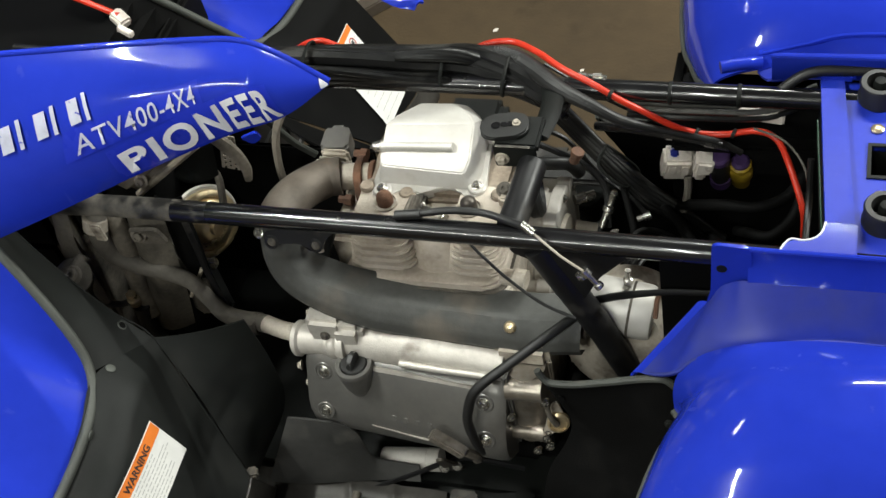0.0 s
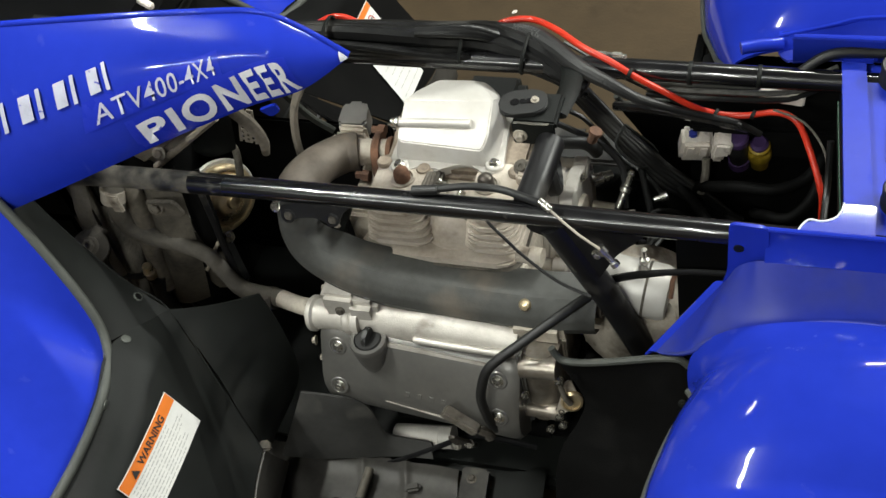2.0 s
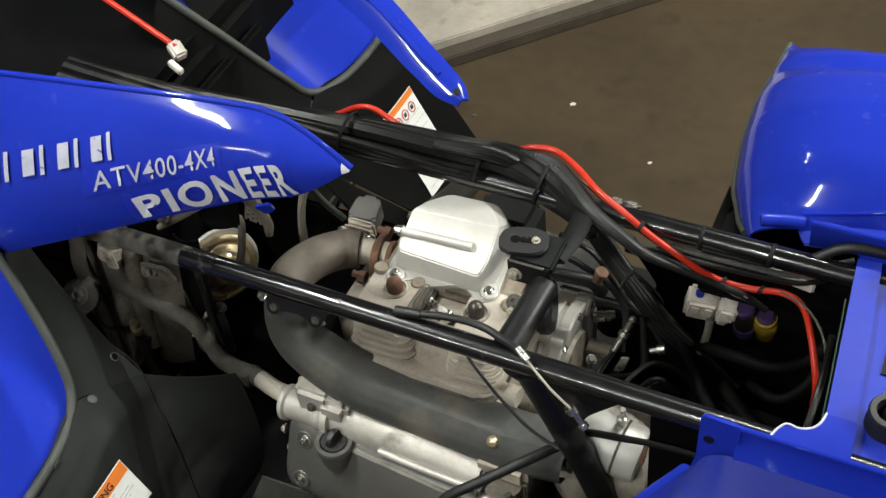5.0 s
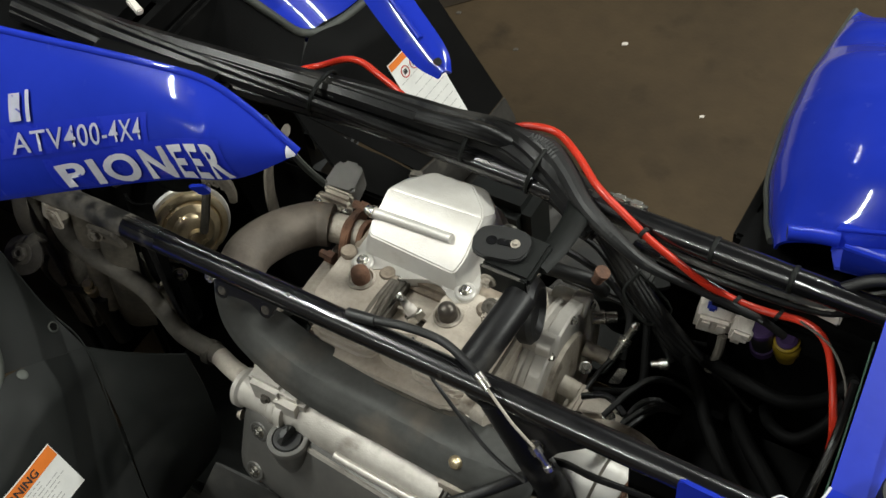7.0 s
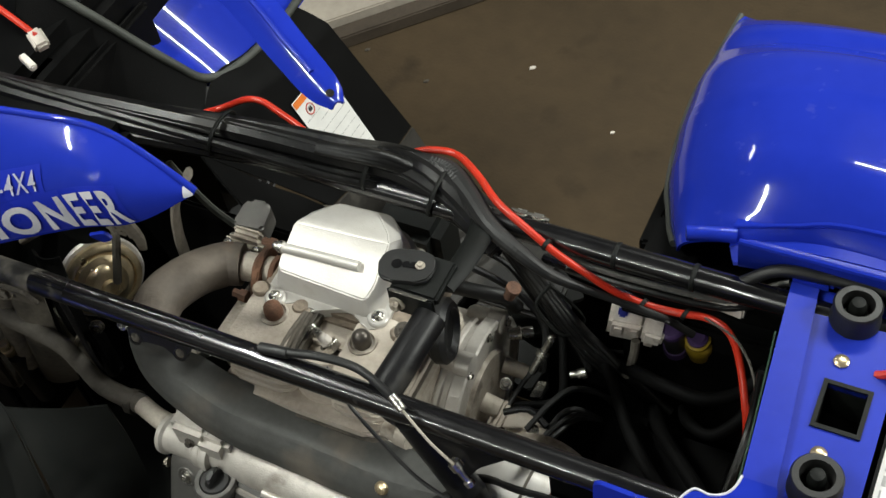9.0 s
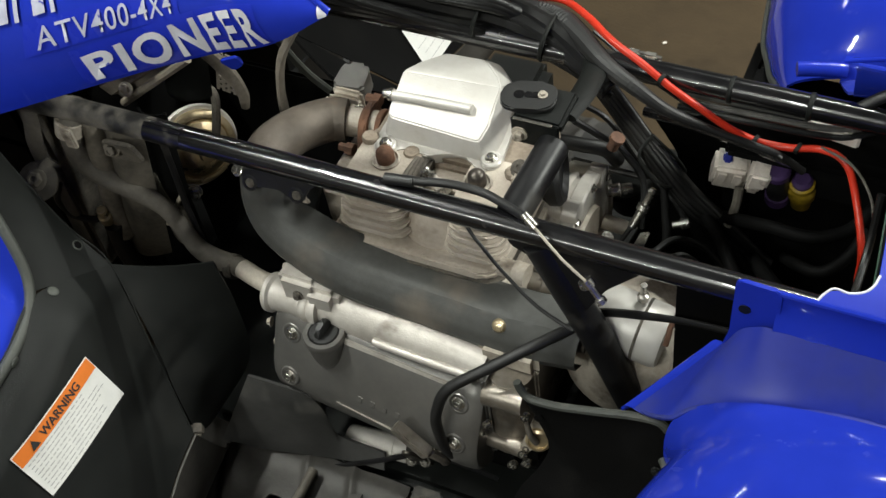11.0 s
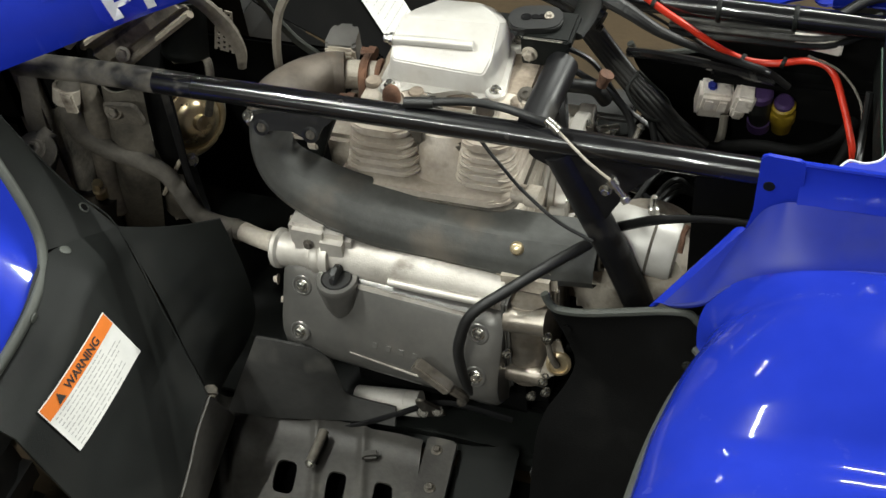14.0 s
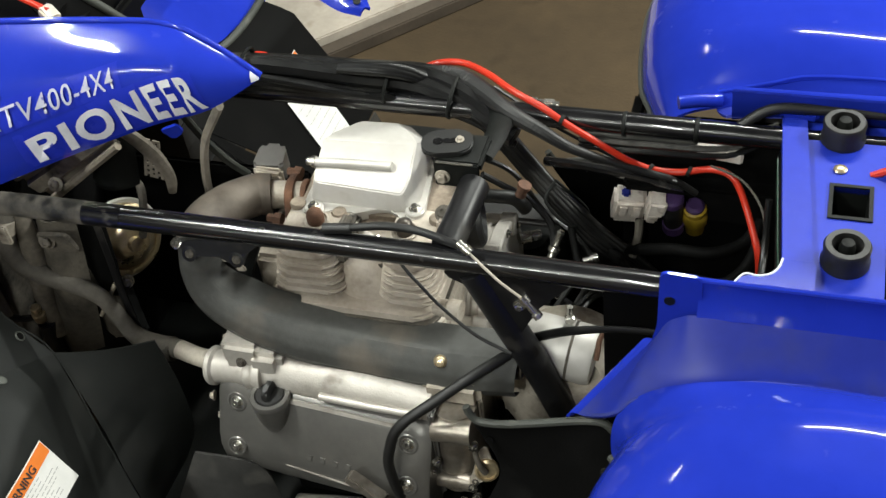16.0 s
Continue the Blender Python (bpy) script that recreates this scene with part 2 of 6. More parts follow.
WALL_PAINT = material("grey_wall_paint", (0.22, 0.21, 0.20), 0.8, scale=3, amount=0.25)
CEILING_PAINT = material("ceiling_paint", (0.20, 0.19, 0.18), 0.85, scale=3, amount=0.2)
CARD = material("pale_board", (0.42, 0.37, 0.31), 0.75, scale=9, amount=0.35, spots=(0.2, 0.16, 0.12), spot_scale=14, spot_low=0.6, spot_high=0.8)
WOOD = material("dark_timber", (0.07, 0.052, 0.036), 0.7, scale=12, amount=0.5)


# ---- mesh helpers ----
def finish(name, bm, mat, parent=None, label="", angle=38.0):
    me = bpy.data.meshes.new(name)
    bmesh.ops.recalc_face_normals(bm, faces=bm.faces)
    bm.to_mesh(me)
    bm.free()
    me.polygons.foreach_set("use_smooth", [True] * len(me.polygons))
    me.set_sharp_from_angle(angle=radians(angle))
    me.materials.append(mat)
    ob = new(name, me)
    ob.parent = parent
    if label:
        ob["label"] = label
    return ob


def part(name, bm, mat, parent, label="", angle=38.0):
    return finish(name, bm, mat, parent, label, angle)


def smooth_path(points, sub=6):
    """Points along a Catmull-Rom curve through the given ones."""
    p = [Vector(q) for q in points]
    if len(p) < 3 or sub < 2:
        return p
    ext = [p[0] * 2 - p[1]] + p + [p[-1] * 2 - p[-2]]
    out = []
    for i in range(1, len(ext) - 2):
        a, b, c, d = ext[i - 1:i + 3]
        for k in range(sub):
            t = k / sub
            out.append(0.5 * ((2 * b) + (c - a) * t + (2 * a - 5 * b + 4 * c - d) * t * t + (3 * b - a - 3 * c + d) * t ** 3))
    out.append(p[-1])
    return out


def tube(points, radius, seg=10, sub=6, bm=None, flat=1.0, up=(0, 0, 1), hollow=False):
    """A swept tube. radius: a number, or one for each given point. flat: its width over its height."""
    bm = bm or bmesh.new()
    path = smooth_path(points, sub)
    n = len(path)
    rads = [radius] * n if not hasattr(radius, "__len__") else list(np.interp(np.linspace(0, 1, n), np.linspace(0, 1, len(radius)), radius))
    prev, rings = None, []
    for i, q in enumerate(path):
        d = (path[min(i + 1, n - 1)] - path[max(i - 1, 0)]).normalized()
        if prev is None:
            side = d.cross(Vector(up))
            side = side.normalized() if side.length > 1e-4 else d.orthogonal().normalized()
        else:
            side = (prev - d * prev.dot(d)).normalized()
        prev = side
        top = side.cross(d)
        rings.append([bm.verts.new(q + side * (math.cos(a) * rads[i] * flat) + top * (math.sin(a) * rads[i])) for a in [2 * math.pi * k / seg for k in range(seg)]])
    for r0, r1 in zip(rings, rings[1:]):
        for k in range(seg):
            bm.faces.new((r0[k], r0[(k + 1) % seg], r1[(k + 1) % seg], r1[k]))
    if not hollow:
        bm.faces.new(rings[0][::-1])
        bm.faces.new(rings[-1])
    return bm


def axes(axis, hint=(0, 0, 1)):
    n = Vector(axis).normalized()
    u = Vector(hint).cross(n)
    u = u.normalized() if u.length > 1e-3 else n.orthogonal().normalized()
    return u, n.cross(u), n


def lathe(profile, origin, axis, seg=24, bm=None):
    """A turned body: (radius, height) pairs along the axis from the origin."""
    bm = bm or bmesh.new()
    u, v, n = axes(axis)
    o = Vector(origin)
    rings = []
    for r, h in profile:
        rings.append([bm.verts.new(o + n * h + (u * math.cos(a) + v * math.sin(a)) * max(r, 1e-5)) for a in [2 * math.pi * k / seg for k in range(seg)]])
    for r0, r1 in zip(rings, rings[1:]):
        for k in range(seg):
            bm.faces.new((r0[k], r0[(k + 1) % seg], r1[(k + 1) % seg], r1[k]))
    bm.faces.new(rings[0][::-1])
    bm.faces.new(rings[-1])
    return bm


def rounded(points, radius, steps=4):
    """A polygon in 2D with rounded corners."""
    out, n = [], len(points)
    for i in range(n):
        p, q, r = (Vector(points[j % n]) for j in (i - 1, i, i + 1))
        a, b = (p - q), (r - q)
        k = min(radius, a.length * 0.45, b.length * 0.45)
        a, b = q + a.normalized() * k, q + b.normalized() * k
        for s in range(steps + 1):
            t = s / steps
            out.append(a * (1 - t) ** 2 + q * (2 * t * (1 - t)) + b * t * t)
    return out


def prism(points, origin, u, v, depth, bevel=0.0, radius=0.0, bm=None, taper=0.0, segments=2):
    """A polygon, given along u and v from the origin, made solid by a depth along u x v."""
    own = bm is None
    bm = bm or bmesh.new()
    u, v = Vector(u).normalized(), Vector(v).normalized()
    n = u.cross(v).normalized()
    o = Vector(origin)
    pts = rounded(points, radius) if radius else [Vector(p) for p in points]
    mid = sum(pts, Vector((0, 0))) / len(pts)
    low = [bm.verts.new(o + u * p.x + v * p.y) for p in pts]
    high = []
    for p in pts:
        q = mid + (p - mid) * (1 - taper)
        high.append(bm.verts.new(o + u * q.x + v * q.y + n * depth))
    k = len(pts)
    faces = [bm.faces.new(low[::-1]), bm.faces.new(high)]
    for i in range(k):
        faces.append(bm.faces.new((low[i], low[(i + 1) % k], high[(i + 1) % k], high[i])))
    if bevel and own:
        edges = list({e for f in faces[:2] for e in f.edges})
        bmesh.ops.bevel(bm, geom=edges, offset=bevel, segments=segments, affect="EDGES", clamp_overlap=True)
    return bm


def box(x0, x1, y0, y1, z0, z1, bevel=0.004, m=None, bm=None):
    own = bm is None
    bm = bm or bmesh.new()
    made = bmesh.ops.create_cube(bm, size=1)["verts"]
    bmesh.ops.scale(bm, vec=(x1 - x0, y1 - y0, z1 - z0), verts=made)
    bmesh.ops.translate(bm, vec=((x0 + x1) / 2, (y0 + y1) / 2, (z0 + z1) / 2), verts=made)
    if bevel:
        bmesh.ops.bevel(bm, geom=list({e for v in made for e in v.link_edges}), offset=bevel, segments=2, affect="EDGES", clamp_overlap=True)
    if m is not None:
        bm.transform(m)
    return bm


def sheet(f, nu, nv, thick, bm=None):
    """A shell: f(u, v) for u and v from 0 to 1 gives the outer face."""
    bm = bm or bmesh.new()
    grid = [[bm.verts.new(Vector(f(i / nu, j / nv))) for j in range(nv + 1)] for i in range(nu + 1)]
    faces = []
    for i in range(nu):
        for j in range(nv):
            faces.append(bm.faces.new((grid[i][j], grid[i + 1][j], grid[i + 1][j + 1], grid[i][j + 1])))
    bmesh.ops.recalc_face_normals(bm, faces=faces)
    bmesh.ops.solidify(bm, geom=faces, thickness=thick)
    return bm


def lerp(a, b, t):
    return Vector(a) * (1 - t) + Vector(b) * t


def along(points, t):
    """The place at t, from 0 to 1, on a smooth curve through the points."""
    p = smooth_path(points, 12)
    x = t * (len(p) - 1)
    i = min(int(x), len(p) - 2)
    return p[i].lerp(p[i + 1], x - i)


BOLTS = {}


def bolt(parent, place, axis, r=0.005, mat=None, name="bolt", height=None, label=""):
    mat = mat or ZINC
    key = (round(r, 4), mat.name, height)
    if key not in BOLTS:
        h = height or r * 1.0
        bm = lathe([(r * 1.5, 0), (r * 1.5, r * 0.25), (r * 1.25, r * 0.35)], (0, 0, 0), (0, 0, 1), 14)
        lathe([(r, r * 0.3), (r, r * 0.3 + h * 0.85), (r * 0.8, r * 0.3 + h), (r * 0.45, r * 0.3 + h), (r * 0.4, r * 0.3 + h * 0.8)], (0, 0, 0), (0, 0, 1), 6, bm)
        me = bpy.data.meshes.new(name)
        bm.to_mesh(me)
        bm.free()
        me.materials.append(mat)
        BOLTS[key] = me
    ob = new(name, BOLTS[key])
    u, v, n = axes(axis)
    ob.matrix_world = Matrix.Translation(Vector(place)) @ Matrix((u, v, n)).transposed().to_4x4()
    ob.parent = parent
    if label:
        ob["label"] = label
    return ob


def words(parent, text, origin, u, v, height, width, mat, name="lettering", depth=0.0006, shear=0.0, bold=0.0, label="", spacing=1.0):
    """Letters of the built-in font, fitted to a width and a cap height, lying on the plane of u and v."""
    cu = bpy.data.curves.new(name, "FONT")
    cu.body, cu.size, cu.extrude, cu.shear, cu.offset, cu.resolution_u = text, 1.0, 0.0, shear, bold, 4
    cu.space_character = spacing
    tmp = bpy.data.objects.new(name, cu)
    scene.collection.objects.link(tmp)
    bpy.context.view_layer.update()
    me = bpy.data.meshes.new_from_object(tmp.evaluated_get(bpy.context.evaluated_depsgraph_get()))
    bpy.data.objects.remove(tmp)
    bpy.data.curves.remove(cu)
    co = [q.co.copy() for q in me.vertices]
    x0, x1 = min(c.x for c in co), max(c.x for c in co)
    y0, y1 = min(c.y for c in co), max(c.y for c in co)
    u, v = Vector(u).normalized(), Vector(v).normalized()
    n = u.cross(v).normalized()
    for q, c in zip(me.vertices, co):
        q.co = Vector(origin) + u * ((c.x - x0) / (x1 - x0) * width) + v * ((c.y - y0) / (y1 - y0) * height) + n * depth
    me.materials.append(mat)
    ob = new(name, me)
    ob.parent = parent
    if label:
        ob["label"] = label
    return ob


def wrap(ob, f):
    """Bends a flat mesh: each vertex goes where f sends it."""
    for q in ob.data.vertices:
        q.co = Vector(f(q.co))
    ob.data.update()


# ---- setting ----
def setting():
    floor = finish("floor", sheet(lambda u, v: (-4 + 8 * u, -4 + 8 * v, 0), 40, 40, 0.05), CONCRETE)
    tagged(floor, "brown oil-stained concrete garage floor", "floor", kind="structure")
    for name, spec in (("wall_north", (-4, 4, 4, 4.1, 0, 2.7)), ("wall_south", (-4, 4, -4.1, -4, 0, 2.7)),
                       ("wall_east", (4, 4.1, -4, 4, 0, 2.7)), ("wall_west", (-4.1, -4, -4, 4, 0, 2.7))):
        tagged(finish(name, box(*spec, bevel=0), WALL_PAINT), "plain grey painted garage wall", "wall", kind="structure")
    tagged(finish("ceiling", box(-4.1, 4.1, -4.1, 4.1, 2.7, 2.8, bevel=0), CEILING_PAINT), "plain painted garage ceiling", "ceiling", kind="structure")


setting()


def ceiling_fixture(x, y, z, length, turn):
    root = new("ceiling_light")
    root.matrix_world = pose(x, y, z, 0, 0, turn)
    part("frame", box(-length / 2, length / 2, -0.075, 0.075, 0.03, 0.20, 0.006), CEILING_PAINT, root)
    part("diffuser", box(-length / 2 + 0.01, length / 2 - 0.01, -0.06, 0.06, 0.008, 0.03, 0.004), LABEL_WHITE, root, "white light diffuser")
    return tagged(root, "long white fluorescent ceiling light fitting", "ceiling light", "ceiling lights")


for lx, ly, lz, ll, _, lt in LAMPS:
    ceiling_fixture(lx, ly, lz, ll, lt)


# ---- the quad bike ----
quad = tagged(new("quad_bike"), "blue quad bike with seat removed and engine bay open", "quad bike")


# -- frame --
def frame_tubes():
    for side, y, x0 in ((-1, -0.115, -0.28), (1, 0.115, -0.50)):
        part("frame_rail", tube([(x0, y, 0.70), (0.1, y, 0.70), (0.60, y, 0.695)], 0.0127, 18, 6), BLACK_PAINT, quad, "glossy black steel frame rail")
    part("rail_end", tube([(-0.44, -0.118, 0.698), (-0.36, -0.116, 0.70), (-0.27, -0.115, 0.70)], 0.0131, 16, 6), RAIL_DUST, quad, "dust-covered front end of the frame rail")
    part("rail_dust", tube([(-0.272, -0.115, 0.70), (-0.225, -0.115, 0.70)], 0.01290, 16, 1), RAIL_GRIT, quad, "broken dust patches on the frame rail")
    part("cross_tube", tube([(0.131, -0.108, 0.706), (0.136, -0.07, 0.713), (0.140, -0.026, 0.718)], 0.0158, 18, 3), SATIN_BLACK, quad, "thick black cross tube between the rails")
    part("cross_bar", tube([(0.142, 0.00, 0.733), (0.146, 0.04, 0.727), (0.142, 0.08, 0.717), (0.132, 0.112, 0.706)], 0.0048, 12, 4, flat=2.6), BLACK_PLASTIC, quad, "flat worn black cross bar")
    for x in (0.160, 0.178):
        clamp = part("rail_clip", box(x, x + 0.014, 0.121, 0.130, 0.704, 0.713, 0.002), ZINC, quad, "bright steel clip on the rail")
        part("clip_pin", tube([(x - 0.004, 0.126, 0.711), (x + 0.018, 0.126, 0.709)], 0.0022, 8, 1), ZINC, clamp)
    for x in (0.268, 0.345):
        part("rail_tie", lathe([(0.0132, 0), (0.0140, 0.001), (0.0140, 0.004), (0.0132, 0.005)], (x, 0.115, 0.698), (1, 0, 0), 20), BLACK_PLASTIC, quad, "black cable tie round the rail")
    # gusset and down tube
    part("down_tube", tube([(0.157, -0.112, 0.685), (0.185, -0.113, 0.62), (0.215, -0.114, 0.55), (0.252, -0.115, 0.45), (0.29, -0.115, 0.36)], 0.0162, 16, 5), SATIN_BLACK, quad, "black frame down tube")
    part("gusset", prism([(0.13, 0.69), (0.26, 0.69), (0.225, 0.65), (0.20, 0.60), (0.185, 0.61), (0.16, 0.665), (0.13, 0.68)], (0, -0.117, 0), (1, 0, 0), (0, 0, 1), 0.004, 0.001, 0.006), SATIN_BLACK, quad)
    bolt(quad, (0.205, -0.122, 0.652), (0, -1, 0), 0.0045)
    # engine hanger bracket on the cross tube
    br = part("engine_bracket", box(0.098, 0.147, -0.0228, 0.026, 0.730, 0.742, 0.003), BLACK_PLASTIC, quad, "black steel engine hanger bracket")
    part("bracket_plate", box(0.098, 0.146, -0.027, -0.023, 0.712, 0.744, 0.0015), BLACK_PLASTIC, br)
    # Thin bright metal strip along the bracket's top front edge.
    part("bright_edge", box(0.101, 0.140, -0.0280, -0.0245, 0.7438, 0.7447, 0.0003), ZINC, br, "bright edge of the bracket")
    bm = prism([(-0.027, -0.0185), (0.027, -0.0185), (0.027, 0.0185), (-0.027, 0.0185)], (0.106, 0.002, 0.7425), (0.97, 0.22, 0), (-0.22, 0.97, 0), 0.006, 0.0015, 0.018)
    part("bracket_pad", bm, RUBBER, br, "black rubber pad with two slots")
    bolt(br, (0.107, -0.027, 0.726), (0, -1, 0), 0.0055, ALU_DUSTY)
    part("pad_hole", lathe([(0.0052, 0), (0.0052, 0.0008), (0.0034, 0.0008), (0.003, 0.0002)], (0.097, 0.000, 0.7485), (0, 0, 1), 18), BLACK_PAINT, br)
    part("pad_slot", prism([(-0.010, -0.0035), (0.010, -0.0035), (0.010, 0.0035), (-0.010, 0.0035)], (0.112, 0.0035, 0.7487), (0.97, 0.22, 0), (-0.22, 0.97, 0), 0.0006, 0, 0.0034), BLACK_PAINT, br)
    bolt(br, (0.119, 0.0050, 0.7490), (0, 0, 1), 0.0032, ALU_DUSTY)


frame_tubes()


# -- rear fenders and seat plate --
def arch(y, near=True):
    """The lip's x, its height, and the crown's rise, for a distance y from the middle."""
    lip_x = (0.0 if near else -0.045) + float(np.interp(y, (0.205, 0.237, 0.30, 0.365, 0.45, 0.60), (0.300, 0.324, 0.309, 0.296, 0.290, 0.30)))
    rise = float(np.interp(y, (0.205, 0.225, 0.26, 0.33, 0.375, 0.392, 0.405, 0.430, 0.48, 0.53, 0.57, 0.60), (0.090, 0.110, 0.128, 0.127, 0.116, 0.104, 0.102, 0.110, 0.098, 0.075, 0.04, -0.01)))
    if not near:
        rise = float(np.interp(y, (0.205, 0.225, 0.26, 0.36, 0.44, 0.485, 0.505, 0.53, 0.57, 0.60), (0.090, 0.110, 0.128, 0.130, 0.112, 0.082, 0.066, 0.070, 0.04, -0.01)))
    lip_z = float(np.interp(y, (0.205, 0.225, 0.25, 0.30), (0.578, 0.566, 0.574, 0.60)))
    if not near:
        lip_x = float(np.interp(y, (0.188, 0.24, 0.30, 0.365, 0.45, 0.60), (0.307, 0.284, 0.262, 0.251, 0.245, 0.255)))
        lip_z = float(np.interp(y, (0.188, 0.24, 0.30), (0.636, 0.608, 0.60)))
    return lip_x, lip_z, rise + 0.60 - lip_z


def rear_fender(side):
    def crown(u, v):
        y0 = 0.204 + 0.020 * max(0.0, 1 - u / 0.42) ** 2 if side < 0 else 0.188
        y = y0 + (0.60 - y0) * v
        lx, lz, rise = arch(y, side < 0)
        if u < 0.6:
            a = (u / 0.6) * math.pi / 2
            return (lx + 0.20 * (1 - math.cos(a)), side * y, lz + rise * math.sin(a) ** 0.9)
        k = (u - 0.6) / 0.4
        return (lx + 0.20 + (0.95 - lx - 0.20) * k, side * y, lz + rise - 0.10 * k * k)

    def shelf(u, v):
        """A smooth dished shelf from the inner wall to the foot of the crown."""
        u = u if side < 0 else 0.5 + 0.5 * u
        a = along([(0.340, 0.141, 0.650), (0.362, 0.144, 0.688), (0.42, 0.148, 0.700), (0.70, 0.150, 0.700)], u)
        b = along([(0.280, 0.193, 0.592), (0.33, 0.196, 0.640), (0.41, 0.200, 0.668), (0.70, 0.205, 0.676)], u)
        if side < 0:
            k = min(1.0, u / 0.10)
            q = Vector(crown(0.08 + 0.77 * u, 0.0))
            c = lerp((0.276, 0.196, 0.588), (q.x, abs(q.y) + 0.002, q.z - 0.001), k * k * (3 - 2 * k))
            b = lerp(b, (b + c) * 0.5 - Vector((0, 0, 0.012)), 0.6 * k)
        else:
            c = along([(0.290, 0.200, 0.592), (0.33, 0.214, 0.650), (0.41, 0.224, 0.684), (0.70, 0.228, 0.690)], u)
        p = a * (1 - v) ** 2 + b * (2 * v * (1 - v)) + c * v * v
        return (p.x, side * p.y, p.z)

    def inner_wall(u, v):
        x = 0.380 + 0.324 * u
        top, foot = 0.7375, float(np.interp(x, (0.384, 0.42, 0.70), (0.692, 0.700, 0.700)))
        return (x, side * (0.1395 + 0.0105 * v ** 2), top + (foot - top) * v)

    fender = part("rear_fender", sheet(crown, 40, 26, 0.003), BLUE, quad, "glossy blue plastic rear fender")
    part("fender_shelf", sheet(lambda u, v: shelf(u ** 1.6, v), 56, 18, 0.003), BLUE_DUSTY, fender, "dust-dulled inner shelf of the fender")
    if side < 0:
        # dust gathered along the foot of the crown
        seam = lambda u, v: Vector(shelf(0.03 + 0.9 * u, 0.86 + 0.14 * v)) + Vector((0, 0, 0.0012 * math.sin(math.pi * v) + 0.0003))
        part("dust_seam", sheet(seam, 60, 5, 0.0004), SEAM_DUST, fender, "dust gathered along the foot of the crown", 80)
    else:
        part("fender_liner", box(0.265, 0.75, 0.130, 0.262, 0.585, 0.600, 0.004), DEEP_BLACK, fender, "black liner under the fender")
        part("fender_liner", box(0.246, 0.262, 0.245, 0.345, 0.34, 0.562, 0.004), DEEP_BLACK, fender)
    part("fender_lip", tube([(arch(y, side < 0)[0] - 0.001, side * y, arch(y, side < 0)[1] - 0.002) for y in ((0.224, 0.230, 0.240, 0.265) if side < 0 else (0.205, 0.22, 0.237, 0.265)) + (0.30, 0.365, 0.45, 0.53, 0.60)], 0.0042, 8, 4), EDGE_GREY, fender, "scuffed grey edge of the fender lip")
    part("fender_wall", sheet(inner_wall, 16, 6, 0.003), BLUE, fender)
    part("wall_bead", tube([inner_wall(u, 0.0) for u in (0, 0.3, 0.7, 1)], 0.0028, 8, 3), BLUE, fender)
    if side < 0:
        roll = lambda u, v: Vector(shelf(0.0, u)) + Vector((-0.013 * math.sin(v * 1.7), 0.004 * math.sin(v * 1.7), -0.015 * (1 - math.cos(v * 1.7))))
        part("shelf_lip", sheet(roll, 18, 8, 0.003), BLUE, fender, "rounded front lip of the fender shelf", 80)
        tab = prism([(0.338, 0.646), (0.384, 0.680), (0.383, 0.742), (0.345, 0.744), (0.3435, 0.672)], (0, -0.1385, 0), (1, 0, 0), (0, 0, 1), 0.004, 0.001, 0.006)
        part("mounting_tab", tab, BLUE, fender, "blue mounting tab with a round hole")
        part("tab_hole", lathe([(0.0052, 0), (0.0052, 0.0012)], (0.3545, -0.1424, 0.7085), (0, -1, 0), 16), BLACK_PLASTIC, fender)
    else:
        lug = part("mounting_lug", tube([(0.320, 0.174, 0.686), (0.342, 0.182, 0.685), (0.366, 0.189, 0.683)], 0.0078, 12, 3), BLUE, fender)

        def ramp(u, v):
            a = along([(0.361, 0.196, 0.688), (0.415, 0.207, 0.697), (0.467, 0.217, 0.704), (0.60, 0.217, 0.706)], u)
            b = along([(0.362, 0.181, 0.672), (0.400, 0.188, 0.669), (0.440, 0.186, 0.667), (0.60, 0.170, 0.667)], u)
            p = lerp(a, b, v)
            p.z += 0.0035 * math.sin(math.pi * v)
            return p

        part("raised_ramp", sheet(ramp, 22, 8, 0.004), BLUE, fender, "raised blue ramp of the fender")
        part("ramp_edge", tube([ramp(u, 0) for u in np.linspace(0, 1, 9)], 0.0024, 8, 3), BLUE, fender)
        part("ramp_back", sheet(lambda u, v: lerp(along([(0.361, 0.196, 0.688), (0.415, 0.207, 0.697), (0.467, 0.217, 0.704), (0.60, 0.217, 0.706)], u), (0.36 + 0.24 * u, 0.232, 0.672), v), 12, 5, 0.003), BLUE, fender)
    return fender


for s in (-1, 1):
    rear_fender(s)


